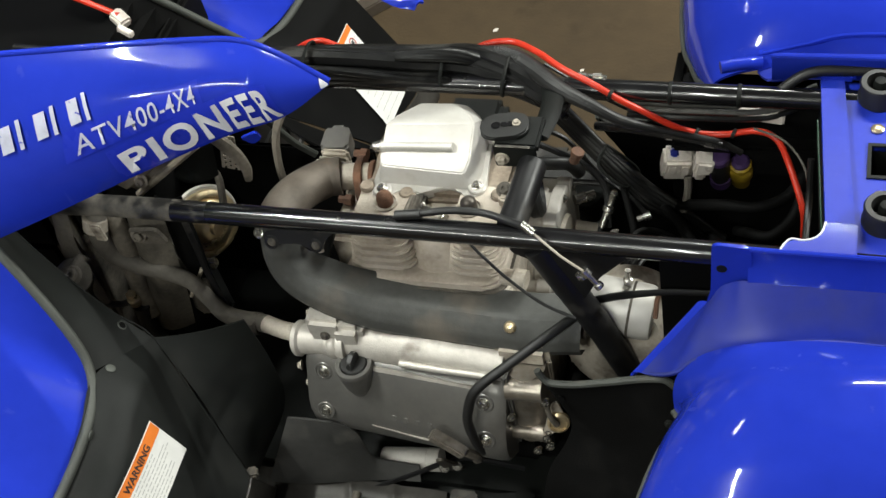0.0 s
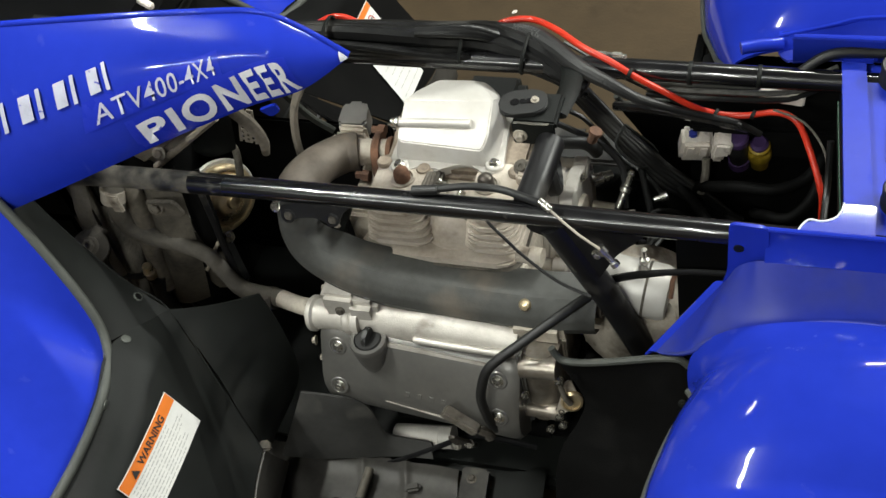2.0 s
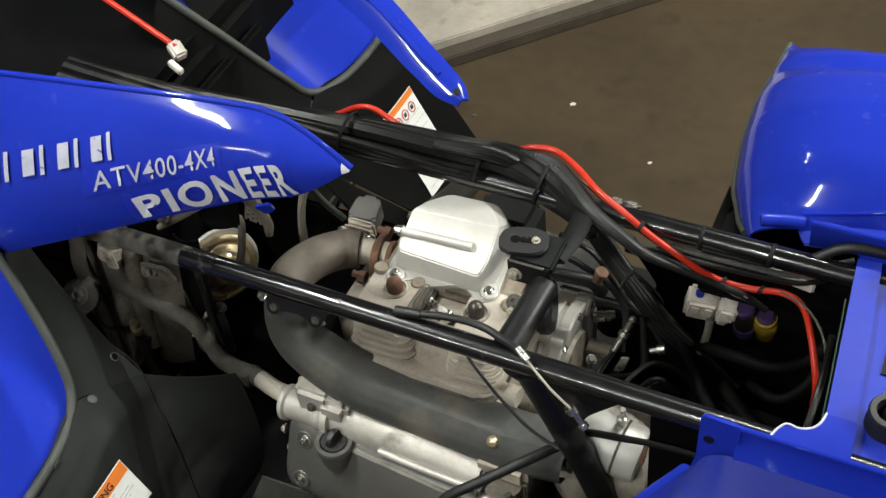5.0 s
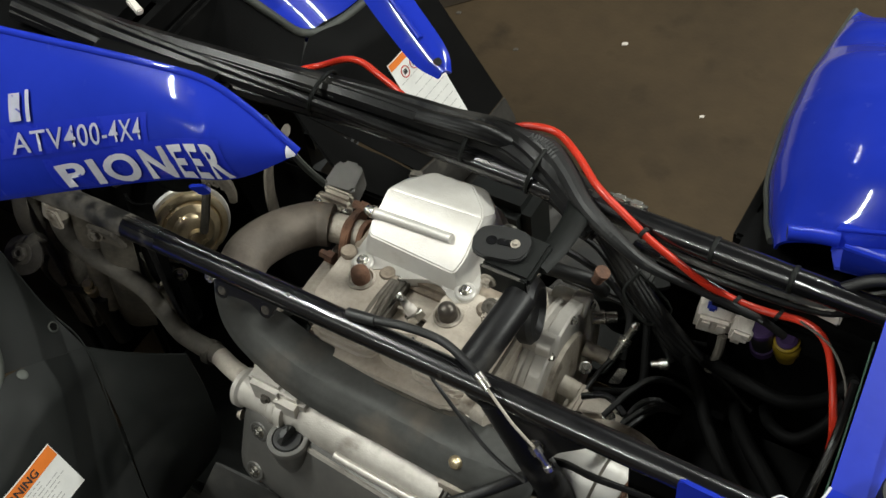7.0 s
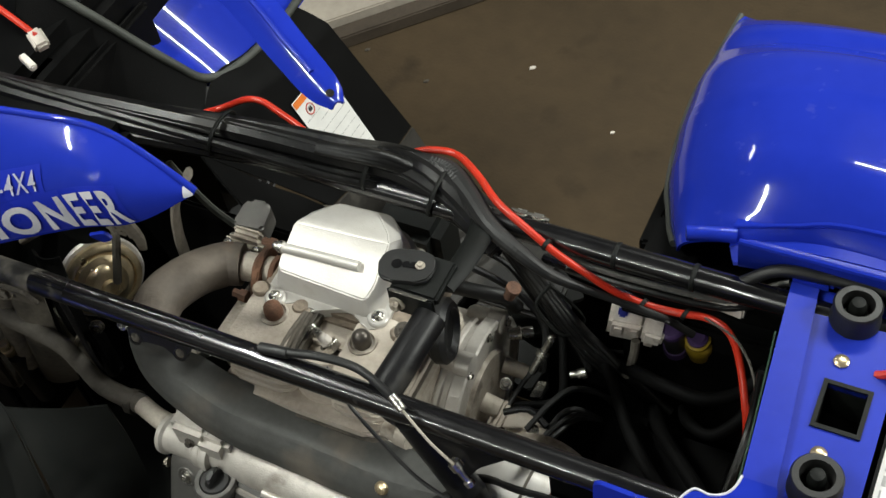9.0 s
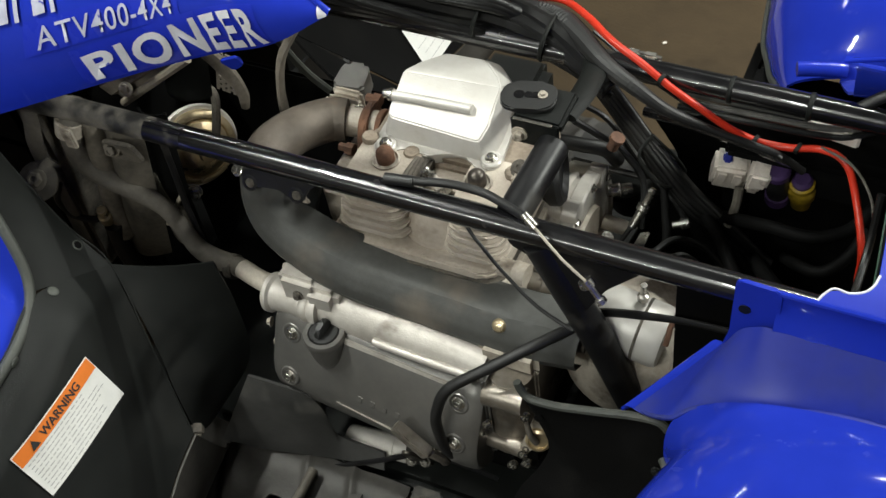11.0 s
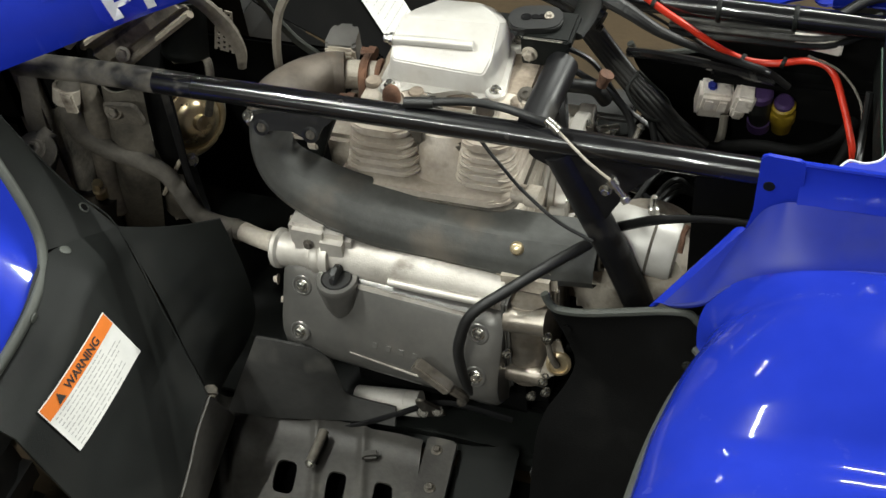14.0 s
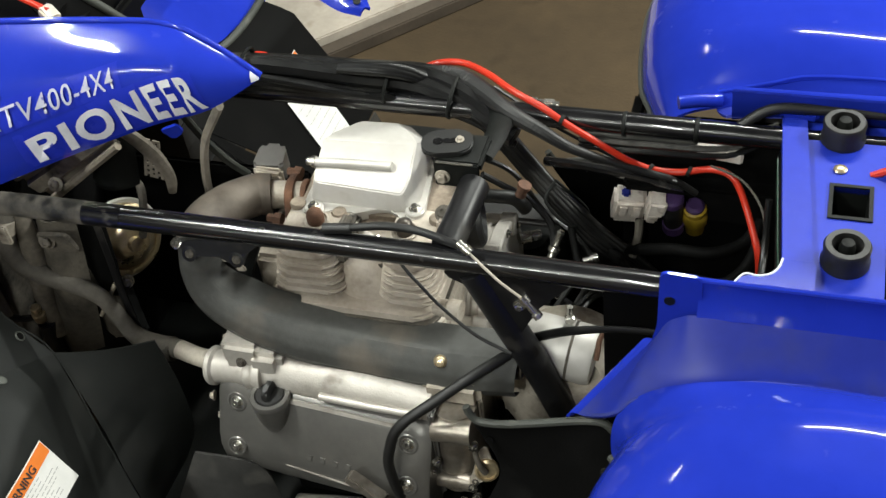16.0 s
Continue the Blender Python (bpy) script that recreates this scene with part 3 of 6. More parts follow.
def seat_plate():
    """The blue plate behind the engine bay, with its two rubber cups, screws and latch opening."""
    bm = bmesh.new()
    xs, ys = (0.455, 0.490, 0.524, 0.541), (-0.128, -0.004, 0.038, 0.135)
    for i in range(3):
        for j in range(3):
            if (i, j) != (1, 1):
                box(xs[i], xs[i + 1], ys[j], ys[j + 1], 0.700, 0.706, 0, bm=bm)
    bmesh.ops.remove_doubles(bm, verts=bm.verts, dist=1e-5)
    plate = part("seat_plate", bm, PLATE_BLUE, quad, "blue seat mounting plate with rubber cups")
    lean = [(0.4325, 0.140), (0.4530, -0.128), (0.4820, -0.128), (0.4575, 0.140)]
    part("front_bar", prism(lean, (0, 0, 0.7000), (1, 0, 0), (0, 1, 0), 0.013, 0.003, 0.002), PLATE_BLUE, plate, "raised blue front bar")
    part("front_flange", prism([(0.4330, 0.138), (0.4530, -0.127), (0.4565, -0.127), (0.4365, 0.138)], (0, 0, 0.62), (1, 0, 0), (0, 1, 0), 0.0795, 0.001), BLACK_PLASTIC, plate)
    rim = bmesh.new()
    for spec in ((0.486, 0.528, -0.008, -0.004), (0.486, 0.528, 0.038, 0.042), (0.486, 0.490, -0.004, 0.038), (0.524, 0.528, -0.004, 0.038)):
        box(*spec, 0.66, 0.708, 0, bm=rim)
    part("latch_frame", rim, BLACK_PLASTIC, plate, "black frame of the square latch opening")
    for x, y in ((0.495, 0.112), (0.505, -0.065)):
        cup = part("rubber_cup", lathe([(0.0225, 0), (0.0225, 0.005), (0.0205, 0.009), (0.0218, 0.021), (0.0200, 0.024), (0.0145, 0.024), (0.013, 0.018), (0.0125, 0.004)], (x, y, 0.7065), (0, 0, 1), 28), RUBBER, plate, "black rubber seat cup")
    for x, y in ((0.495, 0.112), (0.505, -0.065)):
        part("cup_post", lathe([(0.0078, 0.004), (0.0078, 0.020), (0.0060, 0.026), (0.003, 0.027)], (x, y, 0.7065), (0, 0, 1), 18), BLACK_PLASTIC, plate)
    for x, y in ((0.495, 0.064), (0.500, -0.032)):
        part("screw", lathe([(0.007, 0), (0.007, 0.0015), (0.005, 0.003), (0.002, 0.0035)], (x, y, 0.7065), (0, 0, 1), 16), BRASS, plate, "brass-coloured screw")
    lip = [(0.392, -0.1385), (0.480, -0.1385), (0.480, -0.080), (0.4495, -0.080), (0.447, -0.092), (0.441, -0.101), (0.430, -0.106), (0.418, -0.105), (0.411, -0.114), (0.406, -0.126), (0.396, -0.131)]
    part("corner_plate", prism(lip, (0, 0, 0.7135), (1, 0, 0), (0, 1, 0), 0.003, 0.001, 0.003), BLUE, plate, "shiny blue corner of the plate with a wavy edge")
    # Thin pale line along the wavy side.
    part("bright_edge", tube([(x, y + 0.0008, 0.7165) for x, y in lip[3:]], 0.0012, 6, 4), DECAL, plate, "pale edge of the corner")
    # side wing that ties the plate to the fender
    part("side_wing", prism([(0.388, -0.1405), (0.56, -0.1405), (0.56, -0.150), (0.388, -0.146), (0.376, -0.138)], (0, 0, 0.7365), (1, 0, 0), (0, -1, 0), 0.004, 0.001, 0.006), BLUE, plate)
    part("side_wing", box(0.43, 0.47, 0.130, 0.155, 0.708, 0.722, 0.004), BLUE, plate)
    part("clip", box(0.545, 0.556, 0.135, 0.148, 0.715, 0.745, 0.002), BRASS, plate, "brass clip")
    battery = part("battery", box(0.546, 0.68, -0.105, 0.055, 0.56, 0.688, 0.004), BLACK_PLASTIC, quad, "black battery with a white label")
    part("label", box(0.549, 0.573, -0.098, 0.045, 0.6882, 0.6888, 0), LABEL_WHITE, battery)
    for k in range(9):
        part("text_bar", box(0.553, 0.5545 + 0.006 * ((k * 5) % 3), -0.090 + 0.0145 * k, -0.080 + 0.0145 * k, 0.6889, 0.6891, 0), INK, battery)
    part("ring_mark", tube([(0.561 + 0.008 * math.cos(k * math.pi / 10), -0.070 + 0.008 * math.sin(k * math.pi / 10), 0.6892) for k in range(21)], 0.0007, 6, 1), INK_RED, battery)
    part("battery_lead", tube([(0.525, 0.062, 0.704), (0.545, 0.060, 0.714), (0.575, 0.040, 0.712), (0.61, 0.01, 0.70)], 0.004, 8, 5), RED, battery)
    part("battery_lead", tube([(0.605, -0.045, 0.702), (0.575, -0.047, 0.712), (0.566, -0.062, 0.713), (0.578, -0.078, 0.712), (0.61, -0.085, 0.702)], 0.004, 8, 5), RED, battery)


seat_plate()


# -- tank side covers --
def tank_cover(side):
    top = [(-0.70, 0.150, 0.915), (-0.50, 0.122, 0.925), (-0.30, 0.0955, 0.930), (-0.19, 0.078, 0.928), (-0.131, 0.069, 0.9225), (-0.092, 0.067, 0.903), (-0.047, 0.067, 0.869)]
    low = [(-0.70, 0.270, 0.660), (-0.55, 0.235, 0.700), (-0.40, 0.197, 0.752), (-0.25, 0.151, 0.805), (-0.15, 0.1215, 0.838), (-0.088, 0.1065, 0.854), (-0.047, 0.070, 0.867)]

    def f(u, v):
        a, b = along(top, u), along(low, u)
        p = lerp(a, b, v)
        swell = 0.026 * math.sin(math.pi * v) ** 0.8 * min(1.0, (1 - u) * 4)
        n = Vector((0, 0.75, 0.66))
        p += n * swell
        return Vector((p.x, -p.y if side < 0 else p.y, p.z))

    cover = part("tank_cover", sheet(f, 60, 24, 0.003), BLUE, quad, "glossy blue fuel tank side cover with silver lettering", 60)
    # rolled inner edge
    part("cover_edge", tube([f(u, 0.004) for u in np.linspace(0, 1, 20)], 0.0034, 12, 3), BLUE, cover)
    return cover, f


near_cover, near_face = tank_cover(-1)


def on_cover(ob, c00, c10, c01, c11, lift=0.0026):
    """Lays a flat unit-square mesh on the near cover, by the (u, v) of its four corners."""
    for q in ob.data.vertices:
        x, y = q.co.x, q.co.y
        uv = (Vector(c00) * (1 - x) + Vector(c10) * x) * (1 - y) + (Vector(c01) * (1 - x) + Vector(c11) * x) * y
        p = near_face(uv.x, uv.y)
        du, dv = near_face(uv.x + 0.004, uv.y) - p, near_face(uv.x, uv.y + 0.01) - p
        n = du.cross(dv).normalized()
        n = -n if n.y > 0 else n
        q.co = p + n * lift
    ob.data.update()
    return ob


def stroke(name, x0, y0, x1, y1, w, mat):
    """A flat bar in the unit square."""
    bm = bmesh.new()
    d = Vector((x1 - x0, y1 - y0)).normalized()
    n = Vector((-d.y, d.x)) * w / 2
    rows = []
    for i in range(7):
        c = Vector((x0, y0)).lerp(Vector((x1, y1)), i / 6)
        rows.append([bm.verts.new((*(c - n), 0)), bm.verts.new((*(c + n), 0))])
    for r0, r1 in zip(rows, rows[1:]):
        bm.faces.new((r0[0], r1[0], r1[1], r0[1]))
    return part(name, bm, mat, near_cover)


def cover_lettering():
    ob = words(near_cover, "PIONEER", (0, 0, 0), (1, 0, 0), (0, 1, 0), 1, 1, DECAL, bold=0.032, spacing=1.12, label="bold silver lettering")
    on_cover(ob, (0.483, 0.955), (0.838, 0.955), (0.458, 0.765), (0.797, 0.515))
    ob = words(near_cover, "ATV400-4X4", (0, 0, 0), (1, 0, 0), (0, 1, 0), 1, 1, DECAL_GREY, bold=0.004, spacing=1.08, label="thin silver lettering")
    on_cover(ob, (0.400, 0.665), (0.606, 0.575), (0.384, 0.525), (0.582, 0.39))
    for c in (((0.470, 0.975), (0.842, 0.980), (0.440, 0.72), (0.800, 0.47)), ((0.385, 0.70), (0.622, 0.61), (0.366, 0.49), (0.590, 0.345))):
        bm = bmesh.new()
        bmesh.ops.create_grid(bm, x_segments=44, y_segments=20, size=0.5, matrix=Matrix.Translation((0.5, 0.5, 0)))
        on_cover(part("decal_film", bm, DECAL_FILM, near_cover, "clear film round the lettering"), *c, lift=0.0007)
    # the maker's mark as plain shapes
    bars = []
    for x in (0.06, 0.32, 0.58, 0.84):
        bars += [(x, 0.06, x, 0.94, 0.085), (x + 0.10, 0.0, x + 0.10, 1.0, 0.03)]
    for bar in bars:
        on_cover(stroke("maker_mark", *bar, DECAL_GREY), (0.250, 0.58), (0.412, 0.44), (0.238, 0.42), (0.382, 0.255))


cover_lettering()


def tip_clip():
    bm = bmesh.new()
    bmesh.ops.create_grid(bm, x_segments=8, y_segments=10, size=0.5, matrix=Matrix.Translation((0.5, 0.5, 0)))
    on_cover(part("worn_tip", bm, DECAL, near_cover, "chipped pale tip"), (0.972, 0.88), (0.996, 0.95), (0.966, 0.10), (0.996, 0.05), lift=0.0009)
    part("clip_tongue", prism([(0, 0), (0.02, 0.002), (0.021, -0.012), (0.008, -0.018)], (-0.137, -0.122, 0.838), (0.95, 0.2, 0.25), (0, -0.3, 0.95), 0.003, 0.0008, 0.003), BLUE, near_cover)


tip_clip()


def far_cover():
    """The far cover is loose and seen from its inner edge."""
    top = [(-0.50, 0.32, 0.93), (-0.30, 0.255, 0.915), (-0.16, 0.205, 0.885), (-0.06, 0.150, 0.855), (-0.012, 0.121, 0.842), (0.004, 0.102, 0.834)]
    low = [(-0.50, 0.28, 0.90), (-0.30, 0.215, 0.89), (-0.17, 0.165, 0.865), (-0.08, 0.118, 0.845), (-0.034, 0.096, 0.834), (-0.006, 0.092, 0.830)]
    def f(u, v):
        p = lerp(along(top, u), along(low, u), v)
        p.z += 0.006 * math.sin(math.pi * v)
        return p
    cover = part("tank_cover", sheet(f, 30, 6, 0.003), BLUE, quad, "blue tank side cover hanging loose", 60)
    part("cover_edge", tube([f(u, 0.5) for u in np.linspace(0.1, 0.72, 10)], 0.0035, 8, 3), BLUE, cover)
    part("tongue_hole", lathe([(0.0042, 0), (0.0042, 0.0009)], f(0.90, 0.5) + Vector((0.0, 0.0, 0.0012)), (0.25, -0.2, 0.95), 16), BLACK_PLASTIC, cover)


far_cover()


# -- front fenders and leg guards --
def front_guard(side, dx=0.0):
    # Far side takes the blacker copy, its shade put into the colour.
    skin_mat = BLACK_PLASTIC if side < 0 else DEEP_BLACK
    shift = lambda pts: [(p[0] + dx, p[1], p[2]) for p in pts]
    lip = shift([(-0.49, 0.20, 0.80), (-0.43, 0.225, 0.73), (-0.37, 0.258, 0.645), (-0.345, 0.285, 0.600), (-0.326, 0.34, 0.588), (-0.322, 0.42, 0.582), (-0.33, 0.50, 0.575)])
    inner = shift([(-0.482, 0.165, 0.77), (-0.428, 0.178, 0.67), (-0.362, 0.195, 0.60), (-0.317, 0.20, 0.557), (-0.262, 0.243, 0.480), (-0.206, 0.288, 0.401)])

    def arm(u, v):
        p = lerp(along(inner[:4], u), along(lip[:4], u), v)
        return (p.x, side * p.y, p.z)

    def wall(u, v):
        a = along(shift([(-0.317, 0.20, 0.557), (-0.340, 0.285, 0.598), (-0.332, 0.35, 0.590), (-0.327, 0.42, 0.582), (-0.328, 0.47, 0.575)]), u)
        b = along(shift([(-0.206, 0.288, 0.401), (-0.203, 0.33, 0.392), (-0.196, 0.375, 0.380), (-0.190, 0.43, 0.370), (-0.19, 0.49, 0.365)]), u)
        p = lerp(a, b, v)
        p.x += 0.034 * min(1.0, v / 0.10) ** 0.7 * (1 - max(0.0, v - 0.10) / 0.9) * min(1.0, u * 4)
        return (p.x, side * p.y, p.z)

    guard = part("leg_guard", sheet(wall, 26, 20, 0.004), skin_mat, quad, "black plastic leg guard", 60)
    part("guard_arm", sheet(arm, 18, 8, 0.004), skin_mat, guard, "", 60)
    for p in ((-0.290, 0.36, 0.545),):
        bolt(guard, (p[0] + dx + 0.003, side * p[1], p[2] + 0.002), (0.9, 0, 0.4), 0.005, BLACK_PLASTIC, "push_rivet")
    if side < 0:
        part("guard_hole", lathe([(0.0062, 0), (0.0062, 0.0006), (0.0046, 0.0012), (0.0044, 0.0002)], (-0.3445, -0.207, 0.5872), (0.71, 0.27, 0.65), 18), EDGE_GREY, guard, "worn rim of a small round hole")
        part("hole_shade", lathe([(0.0044, 0), (0.0044, 0.0004)], (-0.3443, -0.207, 0.5876), (0.71, 0.27, 0.65), 16), DEEP_BLACK, guard)
        for place, axis in (((-0.33, -0.27, 0.59), (0.41, 0.33, 0.85)), ((-0.318, -0.356, 0.585), (0.96, 0.1, -0.25))):
            part("clip_head", lathe([(0.0060, -0.0005), (0.0060, 0.0010), (0.0042, 0.0022), (0.0010, 0.0020)], place, axis, 16), EDGE_GREY, guard, "scuffed plastic clip head")
    part("guard_lip", tube([(p[0], side * p[1], p[2]) for p in lip], 0.0058, 10, 5), EDGE_GREY, guard, "raised edge of the guard")
    part("guard_fold", tube([(p[0], side * p[1], p[2]) for p in inner], 0.0010, 8, 5), skin_mat, guard)

    def skin(u, v):
        b = along(lip, u)
        p = Vector((b.x - 0.40 * v, b.y + 0.02 * v, b.z + 0.16 * math.sin(min(1.0, v * 1.25) * math.pi / 2) - 0.012))
        return (p.x, side * p.y, p.z)

    fender = part("front_fender", sheet(skin, 24, 14, 0.003), BLUE, quad, "glossy blue plastic front fender", 60)

    def inner_panel(u, v):
        a = along([(-0.317, 0.20, 0.557), (-0.262, 0.237, 0.480), (-0.235, 0.262, 0.440), (-0.206, 0.284, 0.398)], u)
        b = along([(-0.220, 0.150, 0.540), (-0.203, 0.158, 0.470), (-0.199, 0.175, 0.397), (-0.225, 0.235, 0.345)], u)
        p = lerp(a, b, v)
        return (p.x, side * p.y, p.z - 0.006 * math.sin(math.pi * v))

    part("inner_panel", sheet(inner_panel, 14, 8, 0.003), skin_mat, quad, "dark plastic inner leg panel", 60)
    return guard, wall


near_guard, near_wall = front_guard(-1)
far_guard, far_wall = front_guard(1, 0.0)


# -- foot wells --
def foot_well(side):
    def mirrored(p):
        return (p[0], side * p[1], p[2])

    # pressed steel tread with slots, raised bosses and a step bar
    slots = ((-0.150, -0.123), (-0.084, -0.060), (-0.026, -0.003))
    reach = 0.55 if side < 0 else 0.43

    def relief(x, y):
        z = 0.270 + 0.007 * math.exp(-((x + 0.195) ** 2 + (y - 0.250) ** 2) / 0.0005) - 0.005 * math.exp(-((x + 0.165) ** 2 + (y - 0.30) ** 2) / 0.0016)
        for x0, slope in ((-0.235, 0.30), (-0.212, 0.22), (-0.105, 0.12), (-0.045, 0.12)):
            z += 0.0035 * math.exp(-((x - x0 - (y - 0.25) * slope) / 0.006) ** 2)
        return z + 0.004 * math.exp(-((y - 0.222) / 0.012) ** 2) + 0.0012 * math.sin(70 * x + 40 * y)

    tread = bmesh.new()
    nx, ny = 120, 100
    at = lambda i, j: (-0.262 + 0.286 * i / nx, 0.205 + (reach - 0.205) * j / ny)

    def inside(x, y):
        """The slot that holds the point, and how far out in it, 1 at its rim."""
        best = (9.0, None)
        for a, b in slots:
            c = Vector(((a + b) / 2, 0.293))
            r = ((abs(x - c.x) / ((b - a) / 2)) ** 4 + (abs(y - c.y) / 0.021) ** 4) ** 0.25
            best = min(best, (r, c), key=lambda q: q[0])
        return best

    kept = [[inside(*at(i + 0.5, j + 0.5))[0] >= 1 for j in range(ny)] for i in range(nx)]
    grid = []
    for i in range(nx + 1):
        row = []
        for j in range(ny + 1):
            x, y = at(i, j)
            near = [kept[p][q] for p in (i - 1, i) for q in (j - 1, j) if 0 <= p < nx and 0 <= q < ny]
            if any(near) and not all(near):
                r, c = inside(x, y)
                x, y = c.x + (x - c.x) / r, c.y + (y - c.y) / r
            row.append(tread.verts.new((x + (y - 0.295) * 0.2, side * y, relief(x, y))))
        grid.append(row)
    for i in range(nx):
        for j in range(ny):
            if kept[i][j]:
                tread.faces.new((grid[i][j], grid[i + 1][j], grid[i + 1][j + 1], grid[i][j + 1]))
    bmesh.ops.delete(tread, geom=[w for w in tread.verts if not w.link_faces], context="VERTS")
    bmesh.ops.recalc_face_normals(tread, faces=tread.faces)
    bmesh.ops.solidify(tread, geom=list(tread.faces), thickness=0.003)
    plate = part("foot_plate", tread, PLATE_STEEL, quad, "worn slotted metal foot plate")
    part("side_wall", sheet(lambda u, v: mirrored(lerp(along([(-0.206, 0.288, 0.399), (-0.203, 0.33, 0.390), (-0.196, 0.375, 0.378), (-0.190, 0.43, 0.368), (-0.19, 0.49, 0.363)], u), lerp((-0.235, 0.232, 0.272), (-0.20, 0.52, 0.27), u), v) + Vector((0.012 * math.sin(math.pi * v), 0, -0.012 * math.sin(math.pi * v)))), 14, 10, 0.003), PLATE_STEEL, plate)
    step = part("step_bar", prism([(0.014, 0.205), (0.050, 0.205), (0.085, reach - 0.02), (0.048, reach - 0.02)] if side > 0 else [(0.014, -0.205), (0.048, -reach), (0.085, -reach), (0.050, -0.205)], (0, 0, 0.2705), (1, 0, 0), (0, 1, 0), 0.012, 0.003, 0.004), PLATE_STEEL, plate, "raised metal step bar of the foot plate")
    part("step_wing", prism([(0.052, 0.20), (0.12, 0.185), (0.15, reach - 0.02), (0.088, reach - 0.02)] if side > 0 else [(0.052, -0.20), (0.088, -reach), (0.15, -reach), (0.12, -0.185)], (0, 0, 0.262), (1, 0, 0), (0, 1, 0), 0.006, 0.002, 0.006), BLACK_PLASTIC, plate)
    for x, y in ((0.030, 0.222), (0.038, 0.272)):
        bolt(plate, mirrored((x, y, 0.2825)), (0, 0, 1), 0.0045, GRIME)
    # Added black panel stands in for the shaded floor under the slots.
    part("shade_panel", box(-0.25, 0.22, *((-0.50, -0.20) if side < 0 else (0.20, 0.42)), 0.212, 0.222, 0.004), DEEP_BLACK, plate, "black panel for the shade below the foot plate")
    part("edge_lug", box(-0.010, 0.010, -0.006, 0.006, -0.004, 0.006, 0.003, pose(-0.045, side * 0.245, 0.276, 0, 0, 20)), PLATE_STEEL, plate)
    pin = part("stand_pin", tube([mirrored(p) for p in ((-0.108, 0.232, 0.285), (-0.108, 0.276, 0.284))], 0.0060, 12, 1), OILY_DIRT, plate, "short steel pin")
    bolt(plate, mirrored((-0.108, 0.277, 0.284)), (0, side * 0.95, 0.1), 0.0042)
    part("rubber_pad", box(0.145, 0.190, *((-0.235, -0.195) if side < 0 else (0.195, 0.235)), 0.283, 0.298, 0.004), RUBBER, plate)
    part("splash_panel", sheet(lambda u, v: mirrored(lerp(along([(-0.186, 0.200, 0.402), (-0.150, 0.198, 0.400), (-0.116, 0.196, 0.396), (-0.099, 0.194, 0.376), (-0.093, 0.193, 0.335), (-0.084, 0.192, 0.310), (-0.030, 0.190, 0.302)], u), along([(-0.232, 0.236, 0.290), (-0.19, 0.228, 0.280), (-0.14, 0.216, 0.276), (-0.10, 0.206, 0.274), (-0.07, 0.202, 0.276), (-0.03, 0.200, 0.278)], u), v)), 26, 8, 0.004), DUSTY_PLASTIC, quad, "dusty black plastic splash panel")
    part("corner_bracket", box(-0.011, 0.011, -0.007, 0.007, -0.006, 0.006, 0.003, pose(-0.210, side * 0.282, 0.398, 20, 25, 35)), GRIME, quad)

    brow = [(0.162, 0.198, 0.574), (0.172, 0.201, 0.558), (0.20, 0.203, 0.561), (0.24, 0.202, 0.572), (0.28, 0.200, 0.583), (0.304, 0.200, 0.584), (0.318, 0.202, 0.564)]
    front = [(0.162, 0.198, 0.574), (0.168, 0.199, 0.548), (0.182, 0.202, 0.520), (0.194, 0.208, 0.487), (0.184, 0.220, 0.456), (0.168, 0.233, 0.428), (0.160, 0.247, 0.395), (0.157, 0.264, 0.34), (0.155, 0.29, 0.25)]

    def flap(u, v):
        a = along(front, v)
        b = lerp(brow[-1], (0.31, 0.33, 0.25), v)
        lift = along(brow, u) - lerp(brow[0], brow[-1], u)
        return mirrored(lerp(a, b, u) + lift * (1 - v) ** 4)

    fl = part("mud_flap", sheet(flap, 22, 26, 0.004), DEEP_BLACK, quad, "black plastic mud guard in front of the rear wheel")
    part("flap_rim", tube([flap(u, 0) for u in np.linspace(0, 1, 12)] + [flap(1.0, 0.12), flap(1.0, 0.3)], 0.0042, 8, 4), EDGE_GREY, fl, "scuffed grey rim")
    part("flap_hole", lathe([(0.0048, 0), (0.0048, 0.0012)], Vector(flap(0.19, 0.12)) + Vector((0, side * 0.0035, 0.001)), (0, side, 0.2), 16), DEEP_BLACK, fl)
    for u, v in ((0.9, 0.14), (0.78, 0.55)):
        p = Vector(flap(u, v))
        bolt(fl, p + Vector((0, side * 0.003, 0.003)), (0.1, side * 0.85, 0.45), 0.0032, BLACK_PLASTIC, "push_rivet")


for s in (-1, 1):
    foot_well(s)


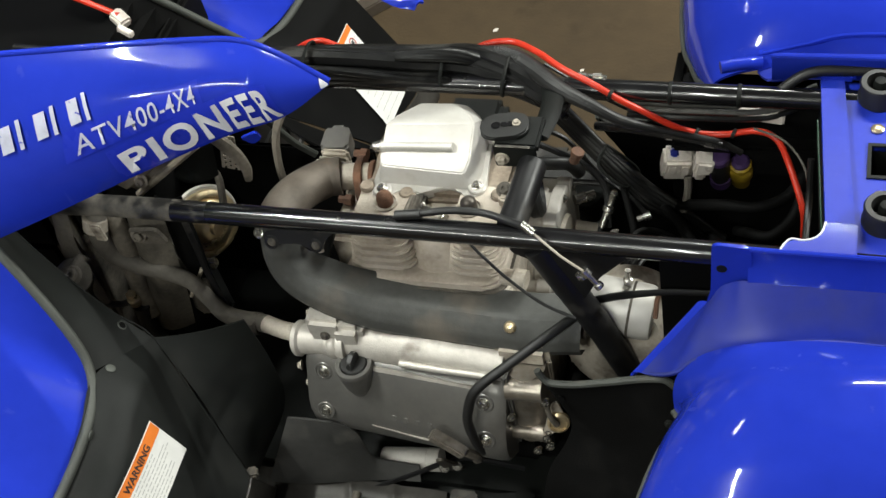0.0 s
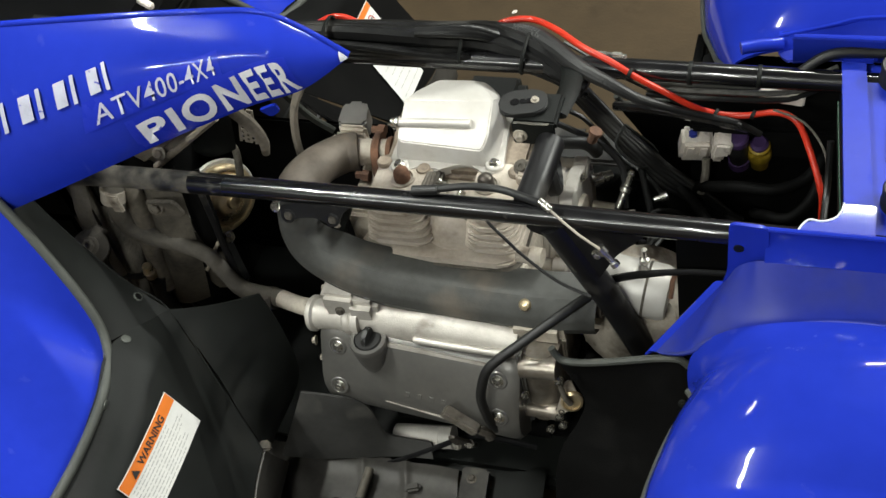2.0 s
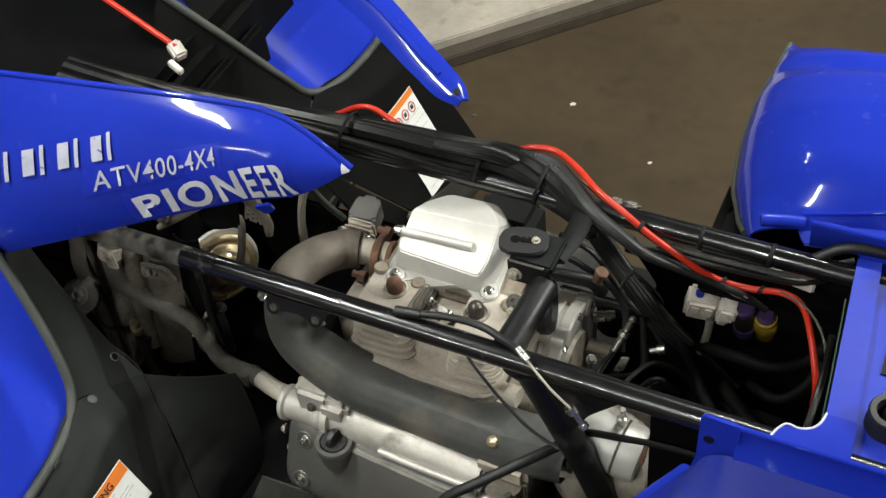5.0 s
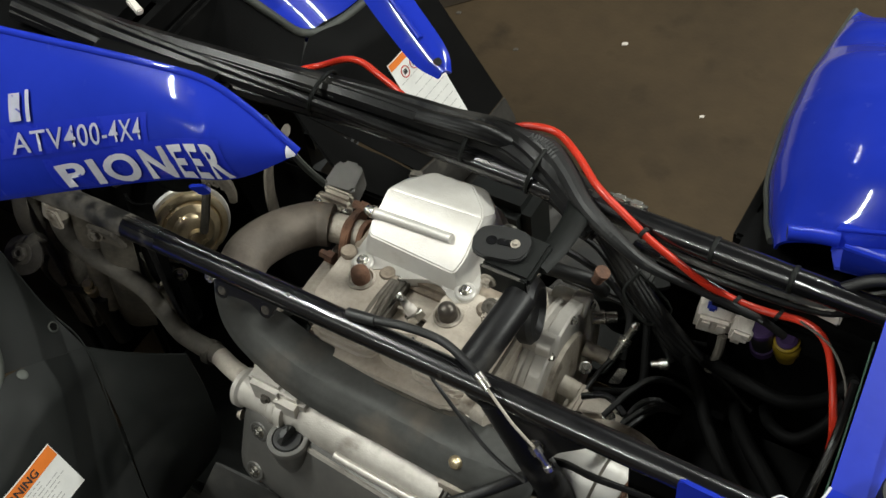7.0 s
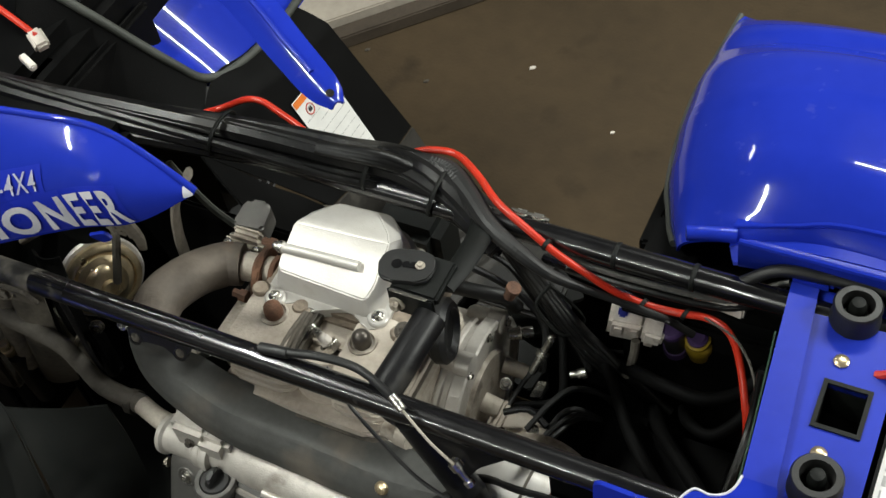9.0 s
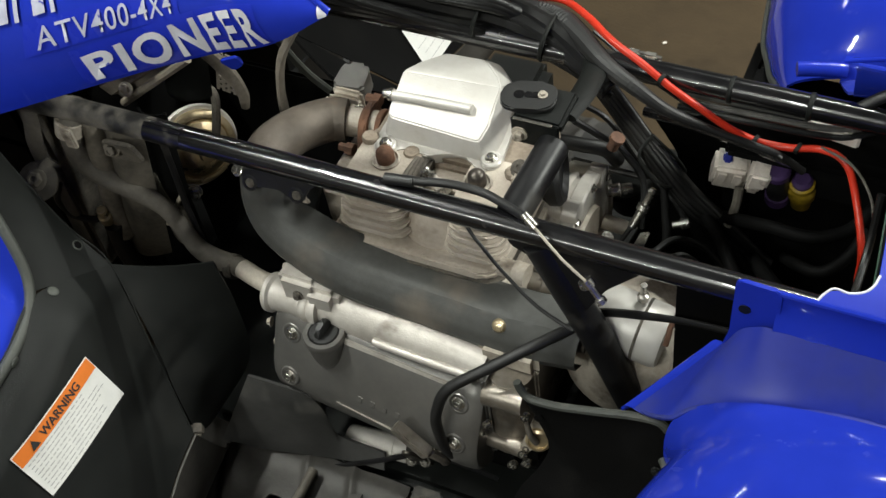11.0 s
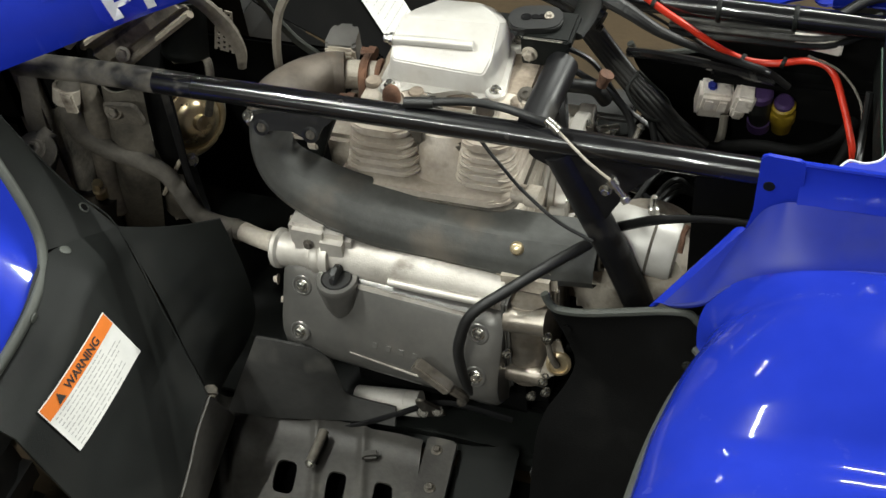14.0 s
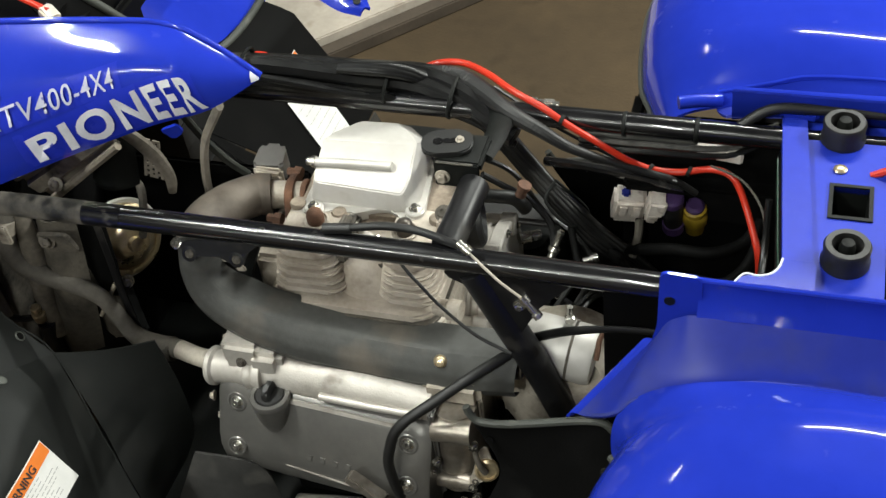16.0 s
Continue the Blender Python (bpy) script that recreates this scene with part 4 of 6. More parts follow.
# -- wheels --
def wheel(x, y, r, width):
    side = 1 if y > 0 else -1
    tyre = part("wheel", lathe([(r * 0.52, -width * 0.5), (r * 0.80, -width * 0.52), (r * 0.95, -width * 0.46), (r, -width * 0.3), (r, width * 0.3), (r * 0.95, width * 0.46), (r * 0.80, width * 0.52), (r * 0.52, width * 0.5)], (x, y, r), (0, side, 0), 40), RUBBER, quad, "black off-road tyre")
    part("rim", lathe([(r * 0.52, -width * 0.4), (r * 0.52, width * 0.4), (r * 0.45, width * 0.42), (r * 0.42, width * 0.15), (r * 0.15, width * 0.12), (r * 0.12, width * 0.25)], (x, y, r), (0, side, 0), 32), COVER_GREY, tyre)
    for k in range(20):
        a = 2 * math.pi * k / 20
        for w in (-0.25, 0.25):
            c = Vector((x + r * math.cos(a + w), y + w * width, r + r * math.sin(a + w)))
            part("tread_block", box(-0.010, 0.004, -width * 0.2, width * 0.2, -0.016, 0.016, 0, Matrix.Translation(c) @ pose(0, 0, 0, 0, -math.degrees(a + w), 0)), RUBBER, tyre)


for wx, wr in ((0.60, 0.265), (-0.72, 0.265)):
    for wy in (-0.44, 0.44):
        wheel(wx, wy, wr, 0.20)
for wx in (0.60, -0.72):
    part("axle", tube([(wx, -0.36, 0.265), (wx, 0.36, 0.265)], 0.02, 12, 1), BLACK_PAINT, quad)


# -- engine --
engine = part("engine", box(-0.13, 0.12, -0.135, 0.13, 0.33, 0.50, 0.015), ALU_DUSTY, quad, "dusty silver single-cylinder engine")


def build_cover():
    u, v = Vector((0.996, -0.0897, 0.0)), Vector((-0.038, -0.4247, -0.9045))
    w = -v
    n = u.cross(w).normalized()          # outward
    o = Vector((-0.128, -0.166, 0.471))
    prof = [(-0.045, 0.030), (-0.012, 0.030), (-0.003, 0.022), (0.0, 0.012), (0.0, -0.050), (-0.004, -0.070), (-0.014, -0.088), (-0.030, -0.100), (-0.055, -0.106)]
    bm = bmesh.new()
    ends = []
    for a, k in ((-0.026, 0.90), (-0.021, 0.97), (-0.010, 1.0), (0.222, 1.0), (0.233, 0.97), (0.238, 0.90)):
        mid = Vector((-0.045, -0.035))
        ends.append([bm.verts.new(o + u * a + n * (mid.x + (p - mid.x) * k) + w * (mid.y + (q - mid.y) * k)) for p, q in prof])
    for r0, r1 in zip(ends, ends[1:]):
        for k in range(len(prof) - 1):
            bm.faces.new((r0[k], r0[k + 1], r1[k + 1], r1[k]))
    bm.faces.new(ends[0])
    bm.faces.new(ends[-1][::-1])
    cover = part("side_cover", bm, COVER_GREY, engine, "dark grey painted engine side cover", 32)
    place = lambda a, b, c=0.0: o + u * a + w * b + n * c
    for a, b in ((0, 0), (0, -0.058), (0.212, 0.0), (0.214, -0.052)):
        bolt(engine, place(a, b, -0.001), n, 0.0050)
    # upper ledge strip
    part("cover_ledge", prism([(0.068, 0.0145), (0.205, 0.0165), (0.207, 0.020), (0.066, 0.020)], o - n * 0.004, u, w, 0.005, 0.0015, 0.002), ALU, engine)
    # embossed marks under the face, too worn to read
    for k in range(4):
        part("cast_mark", prism([(0, 0), (0.006, 0), (0.007, 0.007), (0.001, 0.007)], place(0.090 + 0.016 * k, -0.052, -0.0006), u, w, 0.0014, 0.0003), COVER_GREY, engine)
    part("cast_line", prism([(0, 0), (0.085, -0.006), (0.085, -0.0045), (0, 0.0015)], place(0.062, -0.069, -0.006), u, w, 0.003, 0.0003), ALU, engine)
    # filler neck and cap
    up = (n * 0.42 + w * 0.9).normalized()
    neck = place(0.046, 0.020, 0.006)
    part("filler_neck", lathe([(0.006, -0.062), (0.013, -0.052), (0.0195, -0.030), (0.0225, -0.006), (0.0235, -0.002), (0.0235, 0.003), (0.0225, 0.005), (0.0175, 0.005), (0.0165, -0.004)], neck, up, 30), COVER_GREY, engine, "grey oil filler neck")
    across = up.cross(u).normalized()
    cap = part("filler_cap", lathe([(0.0172, -0.010), (0.0170, 0.004), (0.0155, 0.006), (0.004, 0.0065)], neck, up, 26), RUBBER, engine, "black oil filler cap")
    part("cap_grip", prism([(-0.0125, 0), (0.0125, 0), (0.0105, 0.012), (0.004, 0.016), (-0.0095, 0.012)], neck + up * 0.0055 - u * 0.003, across, up, 0.006, 0.0015, 0.003), RUBBER, cap, "raised grip of the cap")
    # cast housing above the cover
    part("case_barrel", tube([place(0.030, 0.040, -0.029), place(0.06, 0.040, -0.028), place(0.13, 0.042, -0.026), place(0.232, 0.044, -0.026)], [0.029, 0.028, 0.026, 0.022], 24, 4), ALU, engine, "bright cast alloy upper case")
    part("case_ridge", tube([place(0.105, 0.033, 0.0005), place(0.16, 0.035, 0.000), place(0.225, 0.038, -0.002)], 0.0048, 14, 3), ALU_CLEAN, engine, "bright ridge along the case")
    block = part("case_block", box(-0.143, -0.095, -0.146, -0.085, 0.498, 0.545, 0.006), ALU_CLEAN, engine, "pale cast water outlet")
    part("block_step", box(-0.112, -0.070, -0.150, -0.085, 0.500, 0.538, 0.008), ALU_CLEAN, block)
    part("outlet_barrel", lathe([(0.021, 0.0), (0.023, 0.002), (0.023, 0.007), (0.0195, 0.010), (0.0185, 0.040), (0.0200, 0.046), (0.0195, 0.050), (0.0225, 0.053), (0.0225, 0.058), (0.0205, 0.061), (0.0240, 0.065), (0.0240, 0.074)], (-0.168, -0.134, 0.490), (0.99, -0.05, 0.10), 28), ALU_CLEAN, block, "ribbed cast outlet barrel")
    for p in ((-0.1445, -0.120, 0.528), (-0.172, -0.140, 0.472), (-0.166, -0.152, 0.456), (-0.158, -0.160, 0.432)):
        bolt(engine, p, (-1, -0.2, 0), 0.0042, ALU_DUSTY)
    bolt(block, (-0.118, -0.1475, 0.522), (0, -1, 0.2), 0.0042, GRIME)
    for a, b in ((0, 0), (0, -0.058), (0.212, 0.0), (0.214, -0.052)):
        part("bolt_boss", lathe([(0.0125, -0.003), (0.0125, 0.0006), (0.0112, 0.0018), (0.0098, 0.0018), (0.0092, 0.0004)], place(a, b, -0.0006), n, 24), COVER_GREY, cover)
    part("water_neck", tube([(-0.225, -0.108, 0.475), (-0.195, -0.117, 0.478), (-0.155, -0.125, 0.484)], [0.0115, 0.0115, 0.013], 16, 3), ALU_DUSTY, engine, "alloy water hose neck")
    # rear gear housing
    gear = part("gear_housing", tube([(0.131, -0.150, 0.510), (0.130, -0.153, 0.46), (0.127, -0.156, 0.385)], [0.024, 0.0255, 0.024], 24, 3), HOUSING, engine, "oily machined gear housing")
    part("gear_back", box(0.106, 0.150, -0.150, -0.05, 0.375, 0.500, 0.006), HOUSING, gear)
    part("gear_rail", box(0.108, 0.115, -0.180, -0.06, 0.375, 0.52, 0.003), COVER_GREY, gear)
    part("gear_boss", tube([(0.112, -0.174, 0.494), (0.156, -0.174, 0.497)], [0.0145, 0.0150], 20, 1), HOUSING, gear, "bright turned boss")
    part("gear_boss", tube([(0.104, -0.176, 0.405), (0.152, -0.178, 0.409)], [0.0105, 0.0120], 20, 1), HOUSING, gear)
    part("gear_top", box(0.094, 0.160, -0.150, -0.09, 0.505, 0.538, 0.007), ALU_DUSTY, gear)
    part("gear_column", box(0.161, 0.166, -0.162, -0.155, 0.49, 0.535, 0.002), HOUSING, gear, "oily alloy edge of the rear case")
    part("rear_ledge", tube([(0.160, -0.100, 0.505), (0.226, -0.096, 0.514)], 0.0032, 10, 1), ALU_CLEAN, gear)
    for p in ((0.157, -0.182, 0.484), (0.152, -0.187, 0.412), (0.112, -0.184, 0.445), (0.104, -0.186, 0.428), (0.154, -0.186, 0.392), (0.138, -0.188, 0.382)):
        bolt(gear, p, (0.7, -0.7, 0.2), 0.0042)
    plate = part("pivot_plate", prism([(-0.020, -0.024), (0.014, -0.012), (0.001, 0.028), (-0.006, 0.026)], (0.166, -0.174, 0.438), (0.95, 0.2, 0.1), (0, 0.3, 0.95), 0.004, 0.001, 0.006), ALU_DUSTY, engine, "worn alloy pivot plate")
    part("shift_pivot", lathe([(0.0135, 0), (0.0135, 0.005), (0.0105, 0.007), (0.0098, 0.004), (0.006, 0.004)], (0.168, -0.178, 0.439), (0.2, -0.85, 0.4), 22), BRASS, plate)
    part("pivot_lever", tube([(0.168, -0.184, 0.441), (0.163, -0.186, 0.456), (0.158, -0.182, 0.474)], [0.004, 0.0035, 0.003], 10, 3), GRIME, plate)
    bolt(plate, (0.154, -0.181, 0.419), (0.2, -0.85, 0.4), 0.0045)
    # lower sump
    part("sump", box(-0.11, 0.14, -0.15, 0.10, 0.27, 0.36, 0.02), DEEP_BLACK, engine)


build_cover()


def cylinder_and_head():
    # two stacks of rounded fins, each under a flat stud pad, with a smooth wall between them
    core = part("barrel", box(-0.072, 0.084, -0.052, 0.085, 0.50, 0.63, 0.012), BARREL_ALLOY, engine, "dusty finned cylinder barrel")
    rng = random.Random(11)
    for x0, x1 in ((-0.080, -0.012), (0.042, 0.096)):
        # Cores between the fins use the darker head material.
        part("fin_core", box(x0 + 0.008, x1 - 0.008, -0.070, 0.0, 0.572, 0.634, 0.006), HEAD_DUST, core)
        for k in range(5):
            g, z = 0.0022 * k, 0.6345 - 0.0112 * k - (0.003 if k else 0.0)
            bm = prism([(x0 - g, -0.082 - 0.6 * g), (x1 + g * 0.8, -0.082 - 0.6 * g), (x1 + g * 0.8, 0.002), (x0 - g, 0.002)], (0, 0, z), (1, 0, 0), (0, 1, 0), 0.0105 if k == 0 else 0.0068, 0.0026, 0.017)
            for w in bm.verts:
                w.co.z += rng.uniform(-0.0003, 0.0003)
            part("stud_pad" if k == 0 else "fin", bm, BARREL_ALLOY, core, "pale flat stud pad" if k == 0 else "")
    part("barrel_wall", tube([(0.014, -0.034, 0.560), (0.014, -0.036, 0.585), (0.014, -0.034, 0.605), (0.014, -0.030, 0.621)], [0.047, 0.043, 0.039, 0.036], 28, 4), BARREL_ALLOY, core, "smooth pale wall of the barrel")
    part("base_flange", prism([(-0.094, -0.094), (0.100, -0.094), (0.100, 0.08), (-0.094, 0.08)], (0, 0, 0.568), (1, 0, 0), (0, 1, 0), 0.009, 0.003, 0.026), BARREL_ALLOY, core)
    part("base_gasket", prism([(-0.096, -0.097), (0.103, -0.097), (0.103, 0.08), (-0.096, 0.08)], (0, 0, 0.5650), (1, 0, 0), (0, 1, 0), 0.0026, 0, 0.026), GRIME, core)
    part("deck", prism([(-0.102, -0.098), (0.108, -0.098), (0.108, 0.09), (-0.102, 0.09)], (0, 0, 0.500), (1, 0, 0), (0, 1, 0), 0.0645, 0.003, 0.02), ALU_DUSTY, core)
    part("chain_case", box(-0.122, -0.088, -0.058, 0.06, 0.54, 0.602, 0.006), ALU_DUSTY, core, "pale cast side of the barrel")
    head = part("cylinder_head", box(-0.082, 0.098, -0.016, 0.095, 0.596, 0.640, 0.006), HEAD_DUST, engine, "dusty alloy cylinder head")
    for x in (-0.045, 0.058):
        part("stud_seat", lathe([(0.0150, 0), (0.0150, 0.0022), (0.0128, 0.003), (0.0115, 0.001)], (x, -0.034, 0.6446), (0, 0, 1), 24), ALU_DUSTY, head, "pale washer")
    dome = [(0.0098, 0), (0.0098, 0.008), (0.0090, 0.013), (0.0062, 0.0165), (0.002, 0.018)]
    part("stud_nut", lathe(dome, (-0.045, -0.034, 0.645), (0, 0, 1), 20), RUST, head, "rust-brown dome nut")
    part("stud_nut", lathe(dome, (0.058, -0.034, 0.645), (0, 0, 1), 20), GUN_METAL, head, "dark dome nut")
    # Well floor and wall are darker than the head around them.
    part("plug_well", box(-0.014, 0.044, -0.064, -0.008, 0.612, 0.6235, 0.003), OILY_DIRT, head, "dark well round the spark plug")
    part("well_wall", box(-0.0135, 0.000, -0.070, -0.006, 0.622, 0.6425, 0.003), OILY_DIRT, head)
    for k in range(3):
        part("well_rib", tube([(-0.018 + 0.007 * k, -0.074, 0.6425), (-0.018 + 0.005 * k, -0.048, 0.644), (-0.016 + 0.003 * k, -0.020, 0.6435)], 0.0028, 8, 3), GRIME if k else DIRTY_STEEL, head)
    # Black slab puts the shade of the recess into the head.
    part("well_shade", prism([(-0.013, -0.024), (-0.004, -0.032), (0.032, -0.030), (0.038, -0.018), (0.030, 0.004), (-0.014, 0.004)], (0, 0, 0.6225), (1, 0, 0), (0, 1, 0), 0.0065, 0.001, 0.006), DEEP_BLACK, head, "black slab for the shade behind the spark plug")
    for q in ((-0.074, -0.012, 0.645), (-0.024, -0.016, 0.641), (0.088, -0.012, 0.645)):
        part("head_boss", lathe([(0.009, -0.004), (0.009, 0.004), (0.0075, 0.006)], q, (0, 0, 1), 14), HEAD_DUST, head)
    aim = Vector((-0.62, 0.10, 0.62)).normalized()
    seat = Vector((0.023, -0.040, 0.6265))
    plug = part("spark_plug", lathe([(0.0065, 0.006), (0.0062, 0.014), (0.0048, 0.016), (0.0045, 0.020)], seat, aim, 16), WHITE_PLASTIC, head, "spark plug with a steel tip")
    part("plug_tip", lathe([(0.0048, 0.020), (0.0058, 0.021), (0.0058, 0.025), (0.0040, 0.026), (0.0040, 0.029), (0.0052, 0.030), (0.0040, 0.033)], seat, aim, 14), ZINC, plug)
    part("plug_hex", lathe([(0.0105, -0.002), (0.0105, 0.006), (0.0080, 0.0075)], seat, aim, 6), ZINC, plug)
    part("plug_seat", lathe([(0.0165, 0), (0.0165, 0.0012), (0.012, 0.002)], (0.026, -0.040, 0.6236), (0, 0, 1), 22), GUN_METAL, plug)
    part("rear_bracket", box(0.092, 0.104, -0.030, 0.000, 0.640, 0.660, 0.003), BARREL_ALLOY, head)
    bolt(head, (0.098, -0.016, 0.661), (0, -0.5, 0.8), 0.0065, GRIME)


cylinder_and_head()


def valve_cover():
    """A silver cover: sloped front face with a rib, domed back, and a flange with four ears."""
    turn = pose(0.002, 0, 0, 0, 0, 3)
    bm = bmesh.new()

    def ring(pts, z_of):
        return [bm.verts.new((x, y, z_of(x, y))) for x, y in pts]
    foot = rounded([(-0.063, -0.001), (0.052, -0.009), (0.060, 0.01), (0.058, 0.085), (0.035, 0.108), (-0.035, 0.108), (-0.060, 0.085), (-0.066, 0.01)], 0.010, 3)
    knee = rounded([(-0.060, 0.003), (0.047, -0.004), (0.055, 0.012), (0.053, 0.080), (0.031, 0.102), (-0.031, 0.102), (-0.057, 0.080), (-0.063, 0.018)], 0.006, 3)
    top = rounded([(-0.058, 0.007), (0.044, -0.001), (0.049, 0.018), (0.044, 0.068), (0.020, 0.093), (-0.024, 0.093), (-0.050, 0.068), (-0.061, 0.020)], 0.005, 3)
    slope = lambda x, y: 0.6655 + min(y, 0.055) * 0.42 - max(0, y - 0.06) * 0.05
    r0 = ring(foot, lambda x, y: 0.645)
    r1 = ring(knee, lambda x, y: 0.6595 + min(y, 0.055) * 0.30)
    r2 = ring(top, slope)
    for a, b in ((r0, r1), (r1, r2)):
        for k in range(len(a)):
            bm.faces.new((a[k], a[(k + 1) % len(a)], b[(k + 1) % len(b)], b[k]))
    # face and roof with a crease between them
    left = min(range(len(top)), key=lambda i: abs(top[i][1] - 0.056) + (10 if top[i][0] > 0 else 0))
    right = min(range(len(top)), key=lambda i: abs(top[i][1] - 0.056) + (10 if top[i][0] < 0 else 0))
    r2[left].co = Vector((-0.058, 0.054, 0.6895))
    r2[right].co = Vector((0.050, 0.056, 0.6895))
    n = len(r2)
    loop = lambda i, j: [r2[(i + k) % n] for k in range((j - i) % n + 1)]
    bm.faces.new(loop(left, right))
    bm.faces.new(loop(right, left))
    bmesh.ops.recalc_face_normals(bm, faces=bm.faces)
    crease = [e for e in bm.edges if e.is_manifold and e.calc_face_angle(0) > 0.25]
    bmesh.ops.bevel(bm, geom=crease, offset=0.0018, segments=2, affect="EDGES", clamp_overlap=True)
    bm.transform(turn)
    cover = part("valve_cover", bm, ALU_PAINT, engine, "silver painted valve cover", 30)
    rib = tube([turn @ Vector(p) for p in ((-0.062, 0.027, 0.6795), (-0.03, 0.027, 0.6805), (0.028, 0.027, 0.6805))], 0.0052, 12, 2)
    part("rib", rib, ALU_PAINT, cover, angle=60)
    part("breather_nipple", lathe([(0.007, 0), (0.007, 0.004), (0.0042, 0.005), (0.0052, 0.008), (0.0042, 0.011), (0.002, 0.012)], turn @ Vector((-0.060, 0.027, 0.6795)), (-1, 0, 0), 12), ZINC, cover)
    for x, y in ((-0.056, -0.014), (0.058, -0.006), (0.064, 0.078), (-0.050, 0.096)):
        p = turn @ Vector((x, y, 0.642))
        part("ear", lathe([(0.0112, 0), (0.0112, 0.007), (0.0098, 0.0085)], p, (0, 0, 1), 20), ALU_PAINT, cover)
        bolt(engine, p + Vector((0, 0, 0.0084)), (0, 0, 1), 0.0044)
    flange = rounded([(-0.072, -0.022), (-0.046, -0.026), (-0.038, -0.010), (-0.024, -0.010), (-0.014, -0.017), (-0.004, -0.014), (0.010, -0.008), (0.024, -0.004), (0.036, -0.008), (0.046, -0.022), (0.070, -0.018), (0.066, 0.02), (0.062, 0.090), (0.036, 0.110), (-0.038, 0.110), (-0.064, 0.090), (-0.070, 0.02)], 0.009, 3)
    fl = prism([tuple(p) for p in flange], (0, 0, 0.634), (1, 0, 0), (0, 1, 0), 0.012, 0.002)
    fl.transform(turn)
    part("cover_flange", fl, ALU_PAINT, cover)


valve_cover()


# -- exhaust --
def exhaust():
    header = tube([(-0.126, 0.025, 0.621), (-0.134, 0.022, 0.622), (-0.146, 0.015, 0.624), (-0.165, -0.015, 0.632), (-0.173, -0.055, 0.640), (-0.170, -0.085, 0.633)], [0.0235, 0.0240, 0.0245, 0.025, 0.0255, 0.0255], 22, 6)
    pipe = part("exhaust_pipe", header, PIPE, quad, "brown heat-stained exhaust header pipe")
    part("pipe_stub", tube([(-0.084, 0.028, 0.621), (-0.108, 0.026, 0.621), (-0.130, 0.023, 0.621)], 0.0165, 18, 3), ALU_DUSTY, pipe, "pale bare stub of the header pipe")
    fl = part("exhaust_flange", prism([(-0.036, 0.0), (-0.016, 0.02), (0.016, 0.02), (0.036, 0.0), (0.016, -0.02), (-0.016, -0.02)], (-0.094, 0.024, 0.621), (0.15, -0.95, -0.2), (0.0, -0.2, 1), 0.008, 0.0015, 0.008), RUST, pipe, "rusty exhaust flange")
    part("exhaust_collar", lathe([(0.021, 0), (0.0225, 0.004), (0.021, 0.008)], (-0.104, 0.025, 0.621), (1, 0.1, 0), 20), RUST, pipe)
    part("exhaust_collar", lathe([(0.0195, 0), (0.0205, 0.003), (0.0195, 0.006)], (-0.086, 0.027, 0.621), (1, 0.1, 0), 20), RUST, pipe)
    for p in ((-0.102, -0.008, 0.614), (-0.098, 0.056, 0.629)):
        part("flange_nut", lathe([(0.0075, 0), (0.0075, 0.009), (0.005, 0.010), (0.005, 0.018)], p, (-1, 0.05, 0), 6), RUST, pipe)
    # the shield's crest line, its outward turn and its widening from the narrow front end
    crest = [(-0.154, -0.108, 0.676), (-0.157, -0.110, 0.654), (-0.158, -0.114, 0.634), (-0.154, -0.118, 0.614), (-0.143, -0.121, 0.598), (-0.122, -0.124, 0.586), (-0.075, -0.130, 0.572), (0.0, -0.128, 0.557), (0.06, -0.130, 0.556), (0.116, -0.1345, 0.5595), (0.155, -0.132, 0.558), (0.196, -0.125, 0.555)]
    ease = lambda x: min(1.0, max(0.0, x)) ** 2 * (3 - 2 * min(1.0, max(0.0, x)))

    def shell(u, v):
        k, grow = ease(u * 1.75), 0.56 + 0.44 * ease(u * 1.6)
        out = lerp((0.30, -0.72, 0.60), (0.0, -0.72, 0.66), k).normalized()
        side = lerp((0.90, 0.30, 0.05), (0.05, 0.68, 0.74), k)
        side = (side - out * side.dot(out)).normalized()
        a, b = fold(v)
        dent = 0.0008 * ease(2 * u - 0.4) * math.sin(37 * u) * math.sin(5 * v + 9 * u) + 0.0005 * ease(2 * u - 0.5) * math.sin(90 * u + 4 * v)
        return along(crest, u) + out * ((a - 0.0315) * grow + dent) + side * (b * grow)

    part("inner_pipe", tube([along(crest, u) + Vector((0, 0.026, -0.022)) for u in (0.45, 0.6, 0.8, 1.0)], 0.019, 18, 6), PIPE, pipe)

    profile = [(-0.010, -0.034), (0.010, -0.0345), (0.022, -0.028), (0.029, -0.016), (0.0315, -0.002), (0.0312, 0.010), (0.0290, 0.0145), (0.019, 0.025), (0.008, 0.0345), (0.004, 0.0375)]

    def fold(v):
        x = v * (len(profile) - 1)
        k = min(int(x), len(profile) - 2)
        return tuple(Vector(profile[k]).lerp(Vector(profile[k + 1]), x - k))

    sh = part("heat_shield", sheet(shell, 80, 27, 0.0015), SHIELD, quad, "dark grey creased steel exhaust heat shield", 24)
    part("rivet", lathe([(0.0075, 0), (0.0075, 0.0012), (0.0055, 0.004), (0.002, 0.005)], (0.116, -0.1345, 0.5595), (0.0, -0.73, 0.68), 18), BRASS, sh, "copper-coloured rivet")
    bolt(sh, (-0.1735, -0.112, 0.667), (-0.2, -0.7, 0.7), 0.0045)
    arm_o, arm_v = Vector((-0.150, -0.120, 0.645)), Vector((0, 0.436, 0.9))
